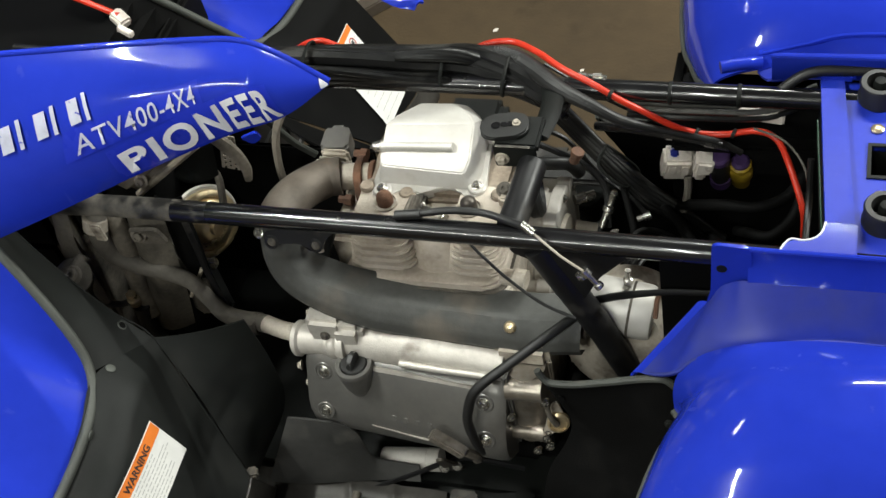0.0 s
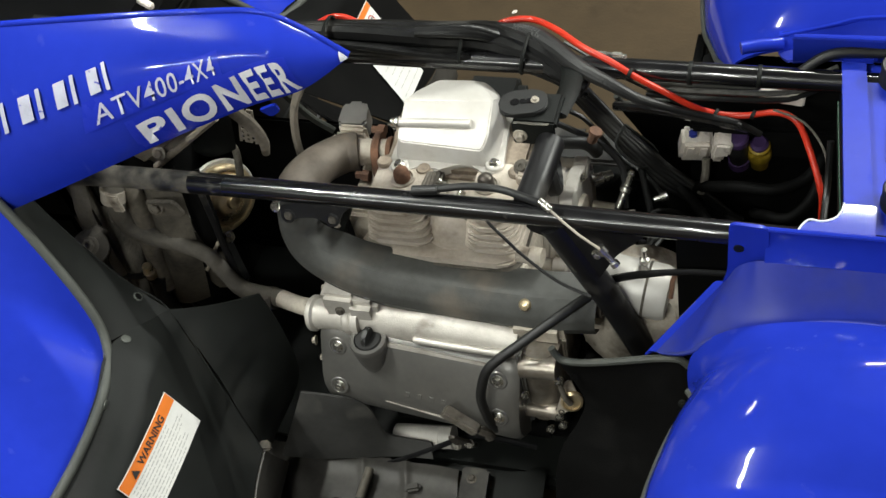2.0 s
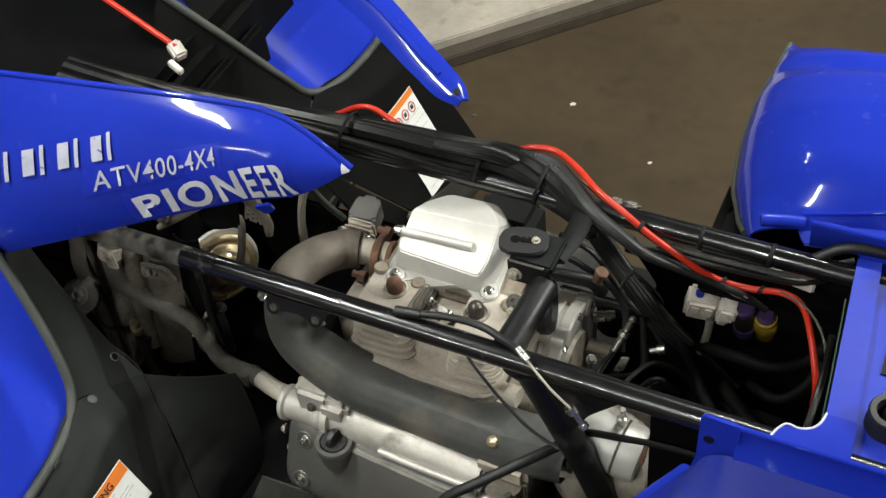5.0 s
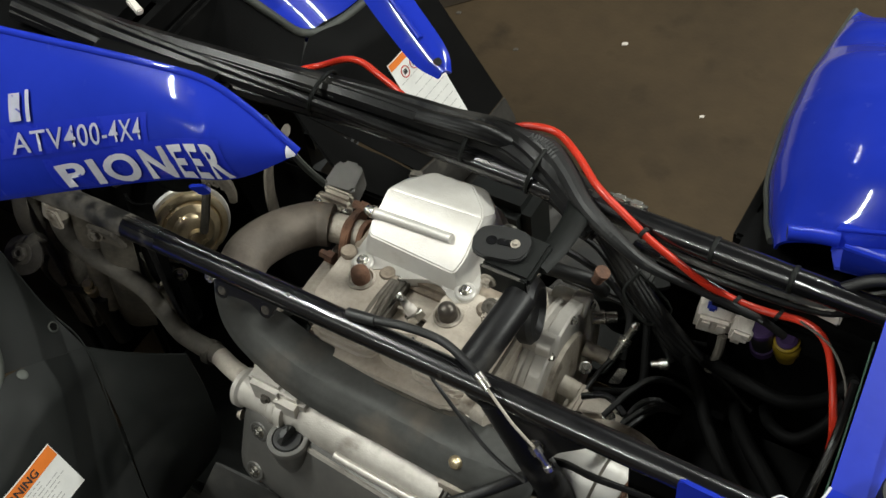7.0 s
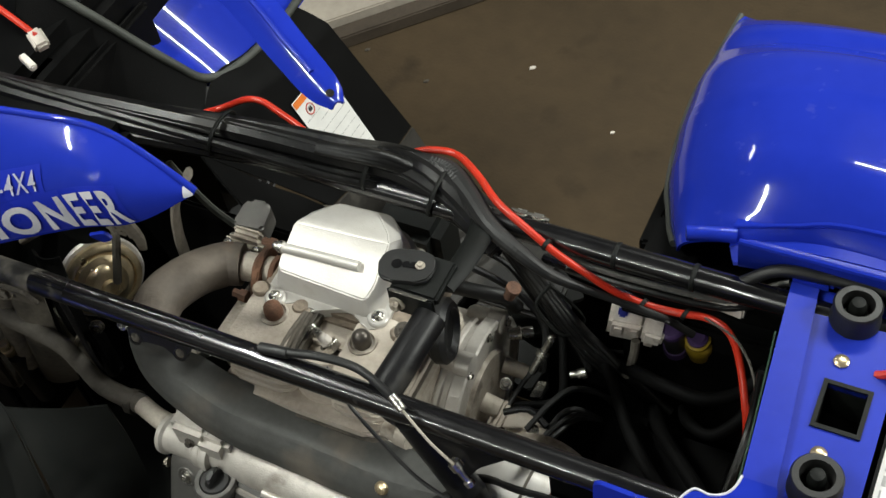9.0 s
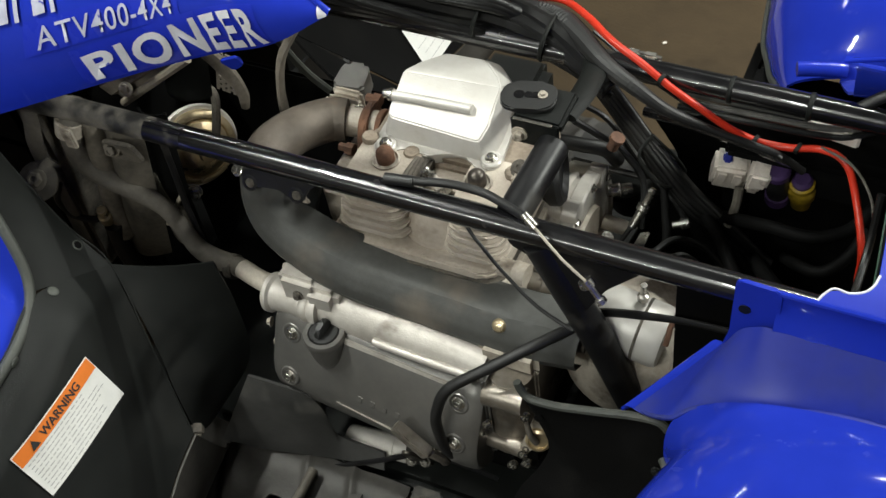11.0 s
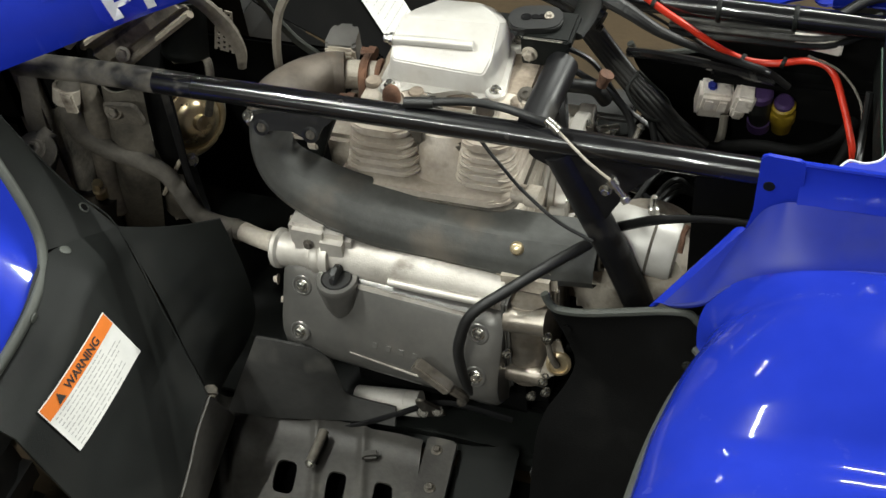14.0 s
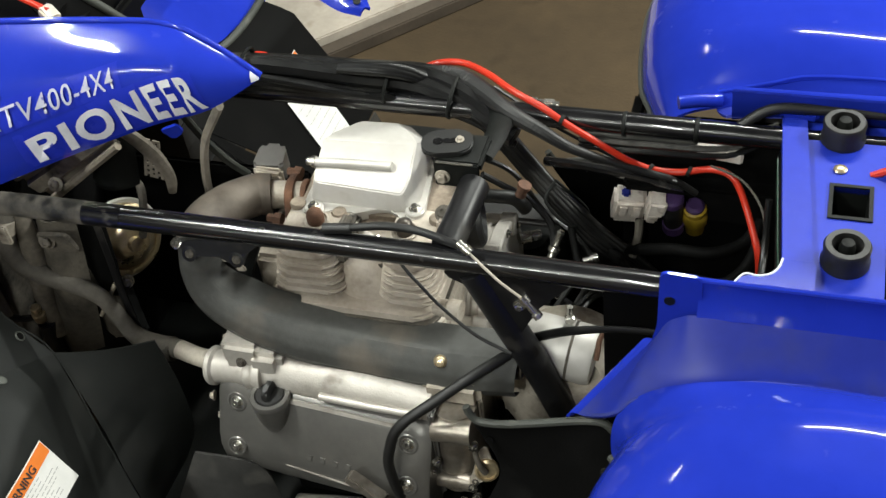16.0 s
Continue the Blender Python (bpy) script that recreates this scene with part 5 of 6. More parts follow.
    arm = part("shield_arm", prism([(-0.017, 0.0268), (-0.017, 0.0143), (-0.012, 0.0076), (-0.003, 0.0076), (0.003, 0.0121), (0.027, 0.0143), (0.038, 0.0089), (0.048, 0.0067), (0.056, 0.0134), (0.06, 0.0224), (0.072, 0.0322), (0.072, 0.042)], arm_o, (1, 0, 0), arm_v, 0.004, 0.0015, 0.006), SATIN_BLACK, sh, "black flat bracket arm with an eye at each end")
    for x, h in [(-0.008, 0.0134), (0.047, 0.0134)]:
        p = arm_o + Vector((x, 0, 0)) + arm_v * h + Vector((0, -0.002, 0.001))
        part("arm_eye", lathe([(0.0088, -0.003), (0.0088, 0.0022), (0.0060, 0.0026), (0.0056, 0.001)], p, (0, -0.9, 0.436), 18), SATIN_BLACK, arm)
        part("eye_pin", lathe([(0.0052, 0), (0.0052, 0.0022), (0.004, 0.003)], p, (0, -0.9, 0.436), 14), GRIME, arm)
    part("arm_strut", tube([(-0.092, -0.088, 0.664), (-0.108, -0.084, 0.630), (-0.124, -0.076, 0.592)], 0.0055, 10, 3, flat=1.6, up=(0, 1, 0)), BLACK_PLASTIC, arm, "black strut behind the bracket arm")
    part("stop_pad", box(-0.148, -0.130, -0.088, -0.078, 0.618, 0.626, 0.002), BARREL_ALLOY, arm)
    part("stop_pad", box(-0.128, -0.116, -0.088, -0.078, 0.606, 0.616, 0.002), BARREL_ALLOY, arm)
    part("base_stub", tube([(-0.128, -0.090, 0.560), (-0.104, -0.092, 0.560)], 0.0045, 12, 1), ALU_CLEAN, sh)
    # air valve behind the header, its cap turned away
    av = part("air_valve", box(-0.176, -0.128, 0.056, 0.070, 0.588, 0.612, 0.006), ALU_DUSTY, quad, "grey air valve with a plastic cap")
    part("valve_neck", box(-0.172, -0.134, 0.070, 0.080, 0.588, 0.614, 0.004), ALU_DUSTY, av)
    part("valve_cap", prism([(-0.019, 0), (0.019, 0), (0.017, 0.030), (0.011, 0.038), (-0.011, 0.038), (-0.017, 0.030)], (-0.154, 0.078, 0.590), (0.98, 0.1, 0), (-0.12, 0.98, 0.05), 0.026, 0.006, 0.005), COVER_GREY, av, "grey plastic cap")
    for dx in (-0.0185, 0.0185):
        bolt(av, (-0.152 + dx, 0.056, 0.603), (0, -0.8, 0.6), 0.0042)
    part("valve_stem", tube([(-0.152, 0.062, 0.600), (-0.150, 0.046, 0.598), (-0.146, 0.030, 0.610)], 0.0075, 12, 3), RUST, av)


exhaust()


# -- intake, starter and small engine parts --
def intake():
    boot = part("intake_boot", lathe([(0.028, -0.012), (0.034, -0.006), (0.0345, 0.004), (0.030, 0.009), (0.024, 0.010), (0.020, 0.004)], (0.120, 0.020, 0.625), (0.95, 0.25, 0.1), 30), RUBBER, quad, "black rubber intake boot")
    part("rear_casting", box(0.050, 0.084, -0.06, 0.100, 0.38, 0.500, 0.008), ALU_CLEAN, engine, "bare alloy rear casting")
    disc = part("generator_case", lathe([(0.086, 0.0), (0.091, 0.004), (0.091, 0.036), (0.093, 0.038), (0.093, 0.042), (0.091, 0.044), (0.091, 0.050), (0.097, 0.053), (0.097, 0.066), (0.095, 0.068), (0.088, 0.068), (0.086, 0.065), (0.02, 0.065)], (0.072, 0.045, 0.465), (1, 0.03, 0), 56), ALU_CLEAN, engine, "round bare alloy generator case")
    for k in range(6):
        a = math.radians(10 + 32 * k)
        bolt(disc, (0.140, 0.045 + 0.0925 * math.cos(a), 0.465 + 0.0925 * math.sin(a)), (1, 0, 0), 0.0036)
    for a in (48, 100, 152):
        y, z = 0.045 + 0.093 * math.cos(math.radians(a)), 0.465 + 0.093 * math.sin(math.radians(a))
        part("case_lug", lathe([(0.008, -0.040), (0.011, -0.036), (0.011, -0.016), (0.014, -0.014), (0.014, 0.002), (0.012, 0.003)], (0.138, y, z), (1, 0.03, 0), 12), ALU_CLEAN, disc)
    part("case_cap", lathe([(0.060, 0.0), (0.058, 0.006), (0.02, 0.010)], (0.136, 0.045, 0.465), (1, 0.03, 0), 36), ALU_DUSTY, disc)
    part("case_boss", tube([(0.118, -0.048, 0.486), (0.158, -0.046, 0.484)], 0.010, 14, 1), ALU, disc)
    part("case_bridge", box(0.060, 0.145, -0.075, 0.020, 0.43, 0.500, 0.010), ALU_CLEAN, engine)
    for p in ((0.159, -0.046, 0.484),):
        bolt(engine, p, (1, 0, 0.1), 0.0045)
    part("casting_lug", tube([(0.145, 0.03, 0.49), (0.165, 0.03, 0.485)], 0.011, 14, 1), ALU_DUSTY, engine)
    part("casting_lug", tube([(0.145, 0.085, 0.485), (0.172, 0.088, 0.478)], 0.009, 14, 1), ALU_DUSTY, engine)
    part("hose_spigot", lathe([(0.0075, 0), (0.0075, 0.012), (0.0085, 0.014), (0.0065, 0.016), (0.0065, 0.028), (0.0045, 0.029)], (0.141, 0.112, 0.505), (0.75, 0.5, -0.1), 14), ZINC, engine, "steel hose spigot")
    part("dip_tube", lathe([(0.005, 0), (0.005, 0.020), (0.0075, 0.022), (0.0075, 0.028), (0.0045, 0.030), (0.0045, 0.044), (0.006, 0.046), (0.0035, 0.050)], (0.180, 0.085, 0.488), (0.28, 0.55, 0.70), 14), ZINC, engine, "steel spigot with a collar")
    part("clutch_cable", tube([(0.182, 0.088, 0.492), (0.172, 0.065, 0.48), (0.165, 0.02, 0.475), (0.155, -0.03, 0.485)], 0.003, 8, 5), RUBBER, engine)
    part("bleed_screw", lathe([(0.004, 0), (0.004, 0.008), (0.006, 0.009), (0.006, 0.018)], (0.226, 0.085, 0.508), (0.75, 0.25, 0.2), 10), ZINC, quad)
    # small fittings between the casting and the bay
    part("fitting_block", box(0.150, 0.218, -0.075, 0.050, 0.40, 0.472, 0.012), BARREL_ALLOY, engine, "pale dusty casting behind the generator case")
    part("fitting_ridge", box(0.160, 0.172, -0.070, 0.045, 0.470, 0.484, 0.004), BARREL_ALLOY, engine)
    part("fitting_ridge", box(0.196, 0.210, -0.060, 0.010, 0.470, 0.480, 0.004), BARREL_ALLOY, engine)
    part("fitting_lever", tube([(0.175, 0.02, 0.50), (0.20, 0.03, 0.505), (0.225, 0.02, 0.50)], 0.004, 8, 3), BLACK_PAINT, engine)
    part("spring_seat", lathe([(0.010, 0), (0.010, 0.01), (0.006, 0.012), (0.006, 0.02), (0.008, 0.021), (0.005, 0.03)], (0.222, -0.015, 0.49), (0, 0, 1), 14), ZINC, engine)
    for k in range(3):
        part("cable", tube([(0.20 + 0.01 * k, -0.02, 0.48), (0.23, 0.0 + 0.015 * k, 0.50), (0.25, 0.04, 0.50 + 0.01 * k), (0.27, 0.06, 0.48)], 0.003, 8, 5), RUBBER, engine)
    part("side_reservoir", box(-0.035, 0.048, 0.140, 0.205, 0.50, 0.600, 0.012), BLACK_PLASTIC, quad, "black plastic reservoir beside the engine")
    duct = part("air_duct", lathe([(0.034, -0.05), (0.036, 0.0), (0.036, 0.006), (0.033, 0.010), (0.012, 0.013), (0.004, 0.0135)], (0.135, 0.195, 0.440), (-0.1, -0.35, 0.9), 30), BLACK_PLASTIC, quad, "round black rubber air duct")
    part("vent_hose", tube([(0.055, 0.108, 0.575), (0.085, 0.108, 0.574), (0.115, 0.112, 0.572), (0.138, 0.118, 0.566), (0.150, 0.124, 0.545)], 0.0085, 12, 5), RUBBER, quad, "short black vent hose")
    part("hose_end", lathe([(0.0065, 0), (0.0065, 0.012), (0.0085, 0.013), (0.0085, 0.018), (0.005, 0.019)], (0.146, 0.116, 0.574), (0.35, 0.1, 0.9), 12), RUST, quad, "rusty hose end")
    part("vacuum_line", tube([(0.098, 0.128, 0.590), (0.120, 0.138, 0.566), (0.150, 0.140, 0.545), (0.178, 0.130, 0.512), (0.185, 0.10, 0.47)], 0.0042, 8, 6), RUBBER, quad)
    part("vacuum_line", tube([(0.085, 0.150, 0.600), (0.128, 0.156, 0.572), (0.165, 0.150, 0.520), (0.205, 0.135, 0.500), (0.235, 0.120, 0.47)], 0.0034, 8, 6), WIRE_BLACK, quad)
    part("vacuum_line", tube([(0.205, 0.010, 0.498), (0.222, 0.045, 0.512), (0.236, 0.075, 0.500), (0.262, 0.095, 0.47), (0.285, 0.100, 0.43)], 0.0036, 8, 6), RUBBER, quad)
    part("earth_tag", prism([(-0.006, 0), (0.006, 0), (0.005, 0.020), (-0.005, 0.020)], (0.196, 0.055, 0.492), (0.9, 0.3, 0), (0.2, 0.5, 0.6), 0.002, 0.0004, 0.002), ZINC, engine)
    for p in ((0.160, 0.058, 0.492), (0.176, 0.005, 0.480), (0.206, 0.022, 0.478), (0.188, -0.024, 0.478)):
        bolt(engine, p, (0.3, -0.2, 0.9), 0.0048)
    starter = part("starter_motor", lathe([(0.014, -0.012), (0.029, -0.010), (0.033, -0.004), (0.033, 0.066), (0.031, 0.072), (0.012, 0.074)], (0.198, -0.072, 0.540), (0.97, -0.05, -0.12), 30), ALU_PAINT, quad, "silver starter motor")
    part("motor_band", lathe([(0.0336, 0), (0.0336, 0.003)], (0.243, -0.0745, 0.5345), (0.97, -0.05, -0.12), 30), GRIME, starter)
    part("motor_lead_post", lathe([(0.006, 0), (0.006, 0.006), (0.0035, 0.008), (0.0035, 0.020)], (0.242, -0.065, 0.572), (0, 0.1, 1), 12), ZINC, starter)
    part("brown_strap", tube([(0.276, -0.100, 0.556), (0.277, -0.094, 0.564), (0.277, -0.086, 0.570), (0.280, -0.080, 0.576)], 0.003, 8, 4), RUST, starter, "brown rubber strap")
    part("rear_case", lathe([(0.078, 0), (0.074, 0.012), (0.060, 0.030), (0.044, 0.044), (0.036, 0.050), (0.034, 0.056), (0.012, 0.058)], (0.232, -0.055, 0.470), (0.25, -0.75, 0.6), 40), ALU_DUSTY, engine, "pale rounded rear case")
    part("side_port", lathe([(0.010, 0), (0.010, 0.014), (0.012, 0.016), (0.012, 0.030)], (0.10, -0.085, 0.590), (0.95, -0.1, 0), 14), ALU_DUSTY, engine)


intake()


def cooling_front():
    """Radiator, fan shroud, hoses and horn in front of the engine."""
    rad = part("radiator", box(-0.47, -0.435, -0.12, 0.16, 0.40, 0.72, 0.006), GRIME, quad, "dirt-covered radiator")
    # perforated fan housing: a dark dished panel, a strip of punched steel and a mud-caked strap over them
    panel = part("fan_housing", sheet(lambda u, v: lerp(lerp((-0.306, -0.018, 0.735), (-0.256, -0.010, 0.728), u), lerp((-0.326, -0.020, 0.655), (-0.270, -0.012, 0.650), u), v) + Vector((0, -0.016 * math.sin(math.pi * u) ** 0.7, 0)), 12, 10, 0.003), BLACK_PLASTIC, quad, "black dished fan housing", 60)
    part("mud_strap", tube([(-0.345, -0.030, 0.742), (-0.292, -0.034, 0.754), (-0.258, -0.026, 0.742), (-0.240, -0.012, 0.700), (-0.234, -0.004, 0.660), (-0.240, 0.000, 0.630)], [0.005, 0.007, 0.005, 0.006, 0.0045, 0.003], 10, 6, flat=1.6, up=(0, 1, 0)), DIRTY_STEEL, panel, "mud-caked strap")
    part("back_strap", tube([(-0.170, 0.040, 0.735), (-0.195, 0.030, 0.690), (-0.206, 0.026, 0.640), (-0.208, 0.024, 0.600)], 0.005, 8, 5, flat=2.2), DIRTY_STEEL, panel)

    def punched(name, corners, nu, nv, mat, parent):
        """A steel strip between four corners, with rows of square holes."""
        bm = bmesh.new()
        at = lambda i, j: lerp(lerp(corners[0], corners[1], i / nu), lerp(corners[2], corners[3], i / nu), j / nv)
        grid = [[bm.verts.new(at(i, j)) for j in range(nv + 1)] for i in range(nu + 1)]
        faces = [bm.faces.new((grid[i][j], grid[i + 1][j], grid[i + 1][j + 1], grid[i][j + 1])) for i in range(nu) for j in range(nv) if i % 2 == 0 or (j + i // 2) % 2 == 0]
        bmesh.ops.recalc_face_normals(bm, faces=faces)
        bmesh.ops.solidify(bm, geom=faces, thickness=0.0015)
        return part(name, bm, mat, parent, "punched steel strip")

    punched("punched_strip", ((-0.250, -0.006, 0.716), (-0.232, -0.004, 0.710), (-0.262, -0.010, 0.662), (-0.240, -0.008, 0.656)), 7, 16, DIRTY_STEEL, panel)
    punched("punched_strip", ((-0.350, -0.070, 0.500), (-0.318, -0.066, 0.505), (-0.345, -0.072, 0.430), (-0.312, -0.068, 0.440)), 11, 22, DIRTY_STEEL, panel)
    slant = part("slanted_bracket", sheet(lambda u, v: lerp(lerp((-0.410, -0.040, 0.668), (-0.372, -0.040, 0.640), u), lerp((-0.292, -0.032, 0.748), (-0.262, -0.032, 0.728), u), v) + Vector((0, -0.006 * (1 if 0.25 < u < 0.75 else 0), 0)), 12, 14, 0.003), PALE_DIRT, quad, "mud-caked slanted steel bracket")
    for off in (0.0, 1.0):
        part("bracket_flange", tube([lerp((-0.410, -0.044, 0.668), (-0.372, -0.044, 0.640), off), lerp((-0.292, -0.036, 0.748), (-0.262, -0.036, 0.728), off)], 0.005, 8, 1), PALE_DIRT, slant)
    bolt(slant, (-0.356, -0.047, 0.668), (0.1, -0.8, 0.5), 0.006, ALU_DUSTY)
    part("upper_strut", tube([(-0.400, -0.080, 0.700), (-0.372, -0.060, 0.724), (-0.330, -0.050, 0.745)], 0.008, 10, 4), DIRTY_STEEL, quad, "dirty steel strut")
    aim = Vector((0.84, -0.46, 0.28)).normalized()
    mid = Vector((-0.322, -0.008, 0.545))
    horn = part("horn", lathe([(0.030, -0.020), (0.046, -0.016), (0.046, -0.002), (0.042, 0.001), (0.038, 0.001), (0.036, -0.002), (0.034, 0.004), (0.026, 0.008), (0.024, 0.014), (0.018, 0.018), (0.010, 0.019), (0.009, 0.026), (0.004, 0.027)], mid, aim, 40), BRASS, quad, "round brass-coloured horn")
    part("horn_rim", lathe([(0.046, 0), (0.051, 0.001), (0.052, 0.004), (0.050, 0.007), (0.046, 0.007)], mid - aim * 0.016, aim, 40), ALU_PAINT, horn, "pale cream rim of the horn")
    part("horn_back", lathe([(0.012, -0.020), (0.030, -0.018), (0.044, -0.004), (0.046, 0)], mid - aim * 0.016, aim, 34), ALU_PAINT, horn)
    for a in (215, 250):
        s, c = math.sin(math.radians(a)), math.cos(math.radians(a))
        e, f, _ = axes(aim)
        bolt(horn, mid + aim * 0.001 + e * (0.040 * c) + f * (0.040 * s), aim, 0.0028, BRASS)
    bolt(horn, (-0.303, -0.060, 0.530), (0.6, -0.7, 0.3), 0.006)
    part("horn_bracket", box(-0.33, -0.30, -0.075, -0.055, 0.44, 0.535, 0.003), BLACK_PAINT, horn)
    part("wire_bow", tube([(-0.35, 0.03, 0.60), (-0.30, 0.02, 0.62), (-0.285, -0.005, 0.60), (-0.295, -0.012, 0.56)], 0.005, 8, 5), GRIME, horn)
    # frame uprights and dirty brackets at the front
    part("front_upright", tube([(-0.424, -0.123, 0.700), (-0.430, -0.126, 0.665), (-0.436, -0.130, 0.625), (-0.436, -0.130, 0.52)], [0.005, 0.005, 0.0055, 0.005], 8, 3, flat=2.3, up=(0, 1, 0)), DUSTY_PAINT, quad, "dust-covered flat frame strap")
    part("water_pipe", tube([(-0.384, -0.090, 0.668), (-0.382, -0.094, 0.630), (-0.386, -0.098, 0.575), (-0.392, -0.104, 0.520), (-0.392, -0.106, 0.47)], [0.010, 0.0125, 0.0145, 0.012, 0.010], 14, 5), DIRTY_STEEL, quad, "dirty tapered water pipe")
    part("upper_hose", tube([(-0.392, -0.09, 0.680), (-0.398, -0.104, 0.652), (-0.404, -0.106, 0.622), (-0.398, -0.107, 0.594), (-0.372, -0.107, 0.576), (-0.335, -0.107, 0.566), (-0.306, -0.107, 0.550), (-0.292, -0.107, 0.515), (-0.276, -0.107, 0.484), (-0.225, -0.107, 0.473)], [0.013, 0.0135, 0.0135, 0.013, 0.0115, 0.0105, 0.010, 0.010, 0.0115, 0.012], 16, 7), DUSTY_PAINT, quad, "dust-coated rubber water hose")
    clamp = part("hose_clamp", lathe([(0.0145, -0.010), (0.016, -0.009), (0.016, 0.009), (0.0145, 0.010)], (-0.4005, -0.104, 0.652), (-0.2, -0.2, -0.9), 24), ALU_DUSTY, quad, "pale steel hose clamp")
    part("clamp_ear", box(-0.395, -0.380, -0.124, -0.118, 0.640, 0.668, 0.002), ALU_DUSTY, clamp)
    part("hose_clamp", lathe([(0.014, -0.006), (0.015, -0.005), (0.015, 0.005), (0.014, 0.006)], (-0.240, -0.1065, 0.4715), (0.97, 0, 0.1), 20), GRIME, quad)
    lug = part("mount_lug", lathe([(0.018, 0), (0.023, 0.003), (0.023, 0.008), (0.013, 0.011)], (-0.432, -0.150, 0.598), (0.25, -0.5, 0.8), 20), DUSTY_PAINT, quad, "dusty mounting lug")
    part("lug_arm", tube([(-0.424, -0.127, 0.612), (-0.430, -0.140, 0.605), (-0.432, -0.150, 0.600)], 0.012, 12, 3, flat=0.6), DUSTY_PAINT, lug)
    bolt(lug, (-0.430, -0.155, 0.607), (0.25, -0.5, 0.8), 0.0085, DUSTY_PAINT)
    bolt(lug, (-0.445, -0.150, 0.575), (-0.25, -0.6, -0.6), 0.006, DUSTY_PAINT)
    def band(name, top, foot, bulge, mat, label):
        return part(name, sheet(lambda u, v: lerp(lerp(top[0], top[1], u), lerp(foot[0], foot[1], u), v) + Vector((0.010 * math.sin(math.pi * v), -bulge * math.sin(math.pi * u) - 0.010 * math.sin(math.pi * v), 0)), 12, 16, 0.003), mat, quad, label, 60)

    wide = band("side_plate", ((-0.368, -0.086, 0.652), (-0.316, -0.084, 0.660)), ((-0.412, -0.094, 0.427), (-0.352, -0.088, 0.430)), 0.012, OILY_DIRT, "broad curved steel plate filmed with dirt")
    part("plate_pad", prism([(-0.020, -0.018), (0.022, -0.018), (0.022, 0.018), (-0.020, 0.018)], (-0.335, -0.103, 0.636), (0.98, 0, 0.1), (0.0, -0.25, 0.97), 0.005, 0.001, 0.006), GRIME, wide)
    bolt(wide, (-0.343, -0.110, 0.641), (0.2, -0.9, 0.3), 0.0065, DIRTY_STEEL)
    band("rear_plate", ((-0.336, -0.062, 0.660), (-0.298, -0.060, 0.660)), ((-0.350, -0.070, 0.470), (-0.311, -0.068, 0.470)), 0.008, DEEP_BLACK, "black plastic plate behind the hose")
    band("lower_plate", ((-0.345, -0.072, 0.560), (-0.312, -0.070, 0.550)), ((-0.350, -0.076, 0.450), (-0.318, -0.072, 0.440)), 0.007, OILY_DIRT, "dirt-filmed lower plate")
    part("stay_rod", tube([(-0.296, -0.088, 0.556), (-0.330, -0.094, 0.500)], 0.0026, 8, 1), PALE_DIRT, quad, "thin muddy stay rod")
    part("hose_fitting", lathe([(0.007, -0.012), (0.0085, -0.010), (0.0085, 0.004), (0.0065, 0.006), (0.0065, 0.016), (0.005, 0.018)], (-0.398, -0.118, 0.515), (0.15, -0.2, 0.9), 14), BRASS, quad, "brass hose fitting")
    part("brake_pipe", tube([(-0.425, -0.135, 0.580), (-0.440, -0.135, 0.550), (-0.436, -0.132, 0.522), (-0.415, -0.126, 0.512), (-0.398, -0.12, 0.515)], 0.0045, 8, 6), RUBBER, quad)
    part("lower_hose", tube([(-0.395, -0.115, 0.500), (-0.405, -0.11, 0.45), (-0.40, -0.11, 0.40)], 0.011, 12, 4), RUBBER, quad)
    part("black_strap", tube([(-0.282, -0.094, 0.672), (-0.284, -0.094, 0.612), (-0.287, -0.094, 0.550), (-0.286, -0.094, 0.509), (-0.280, -0.096, 0.455)], 0.0022, 10, 5, flat=2.2, up=(0, 1, 0)), SATIN_BLACK, quad, "black strap in front of the horn")
    # Extra-black panels and an added filler block stand in for shade behind the fan.
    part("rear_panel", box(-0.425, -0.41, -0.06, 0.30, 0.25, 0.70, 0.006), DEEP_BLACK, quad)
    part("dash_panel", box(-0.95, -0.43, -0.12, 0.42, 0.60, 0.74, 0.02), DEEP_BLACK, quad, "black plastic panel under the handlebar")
    part("front_filler", box(-0.62, -0.475, -0.11, 0.30, 0.25, 0.605, 0.01), DEEP_BLACK, quad, "black filler block in front of the radiator")
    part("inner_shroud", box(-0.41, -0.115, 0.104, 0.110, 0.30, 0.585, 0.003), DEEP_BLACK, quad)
    for p in ((-0.205, 0.1035, 0.545), (-0.165, 0.1035, 0.50)):
        bolt(quad, p, (0, -1, 0.2), 0.006, ALU_DUSTY)
    part("shroud_edge", tube([(-0.262, 0.100, 0.660), (-0.245, 0.100, 0.628), (-0.222, 0.100, 0.596), (-0.196, 0.100, 0.575)], 0.0035, 8, 5, flat=1.8, up=(0, 1, 0)), EDGE_GREY, quad, "folded grey edge of the inner panel")
    part("tank_tray", box(-0.43, -0.25, 0.02, 0.07, 0.735, 0.765, 0.012), DEEP_BLACK, quad)
    part("belly", box(-0.42, 0.55, -0.195, 0.16, 0.225, 0.258, 0.01), BLACK_PLASTIC, quad, "black plastic belly guard")


cooling_front()


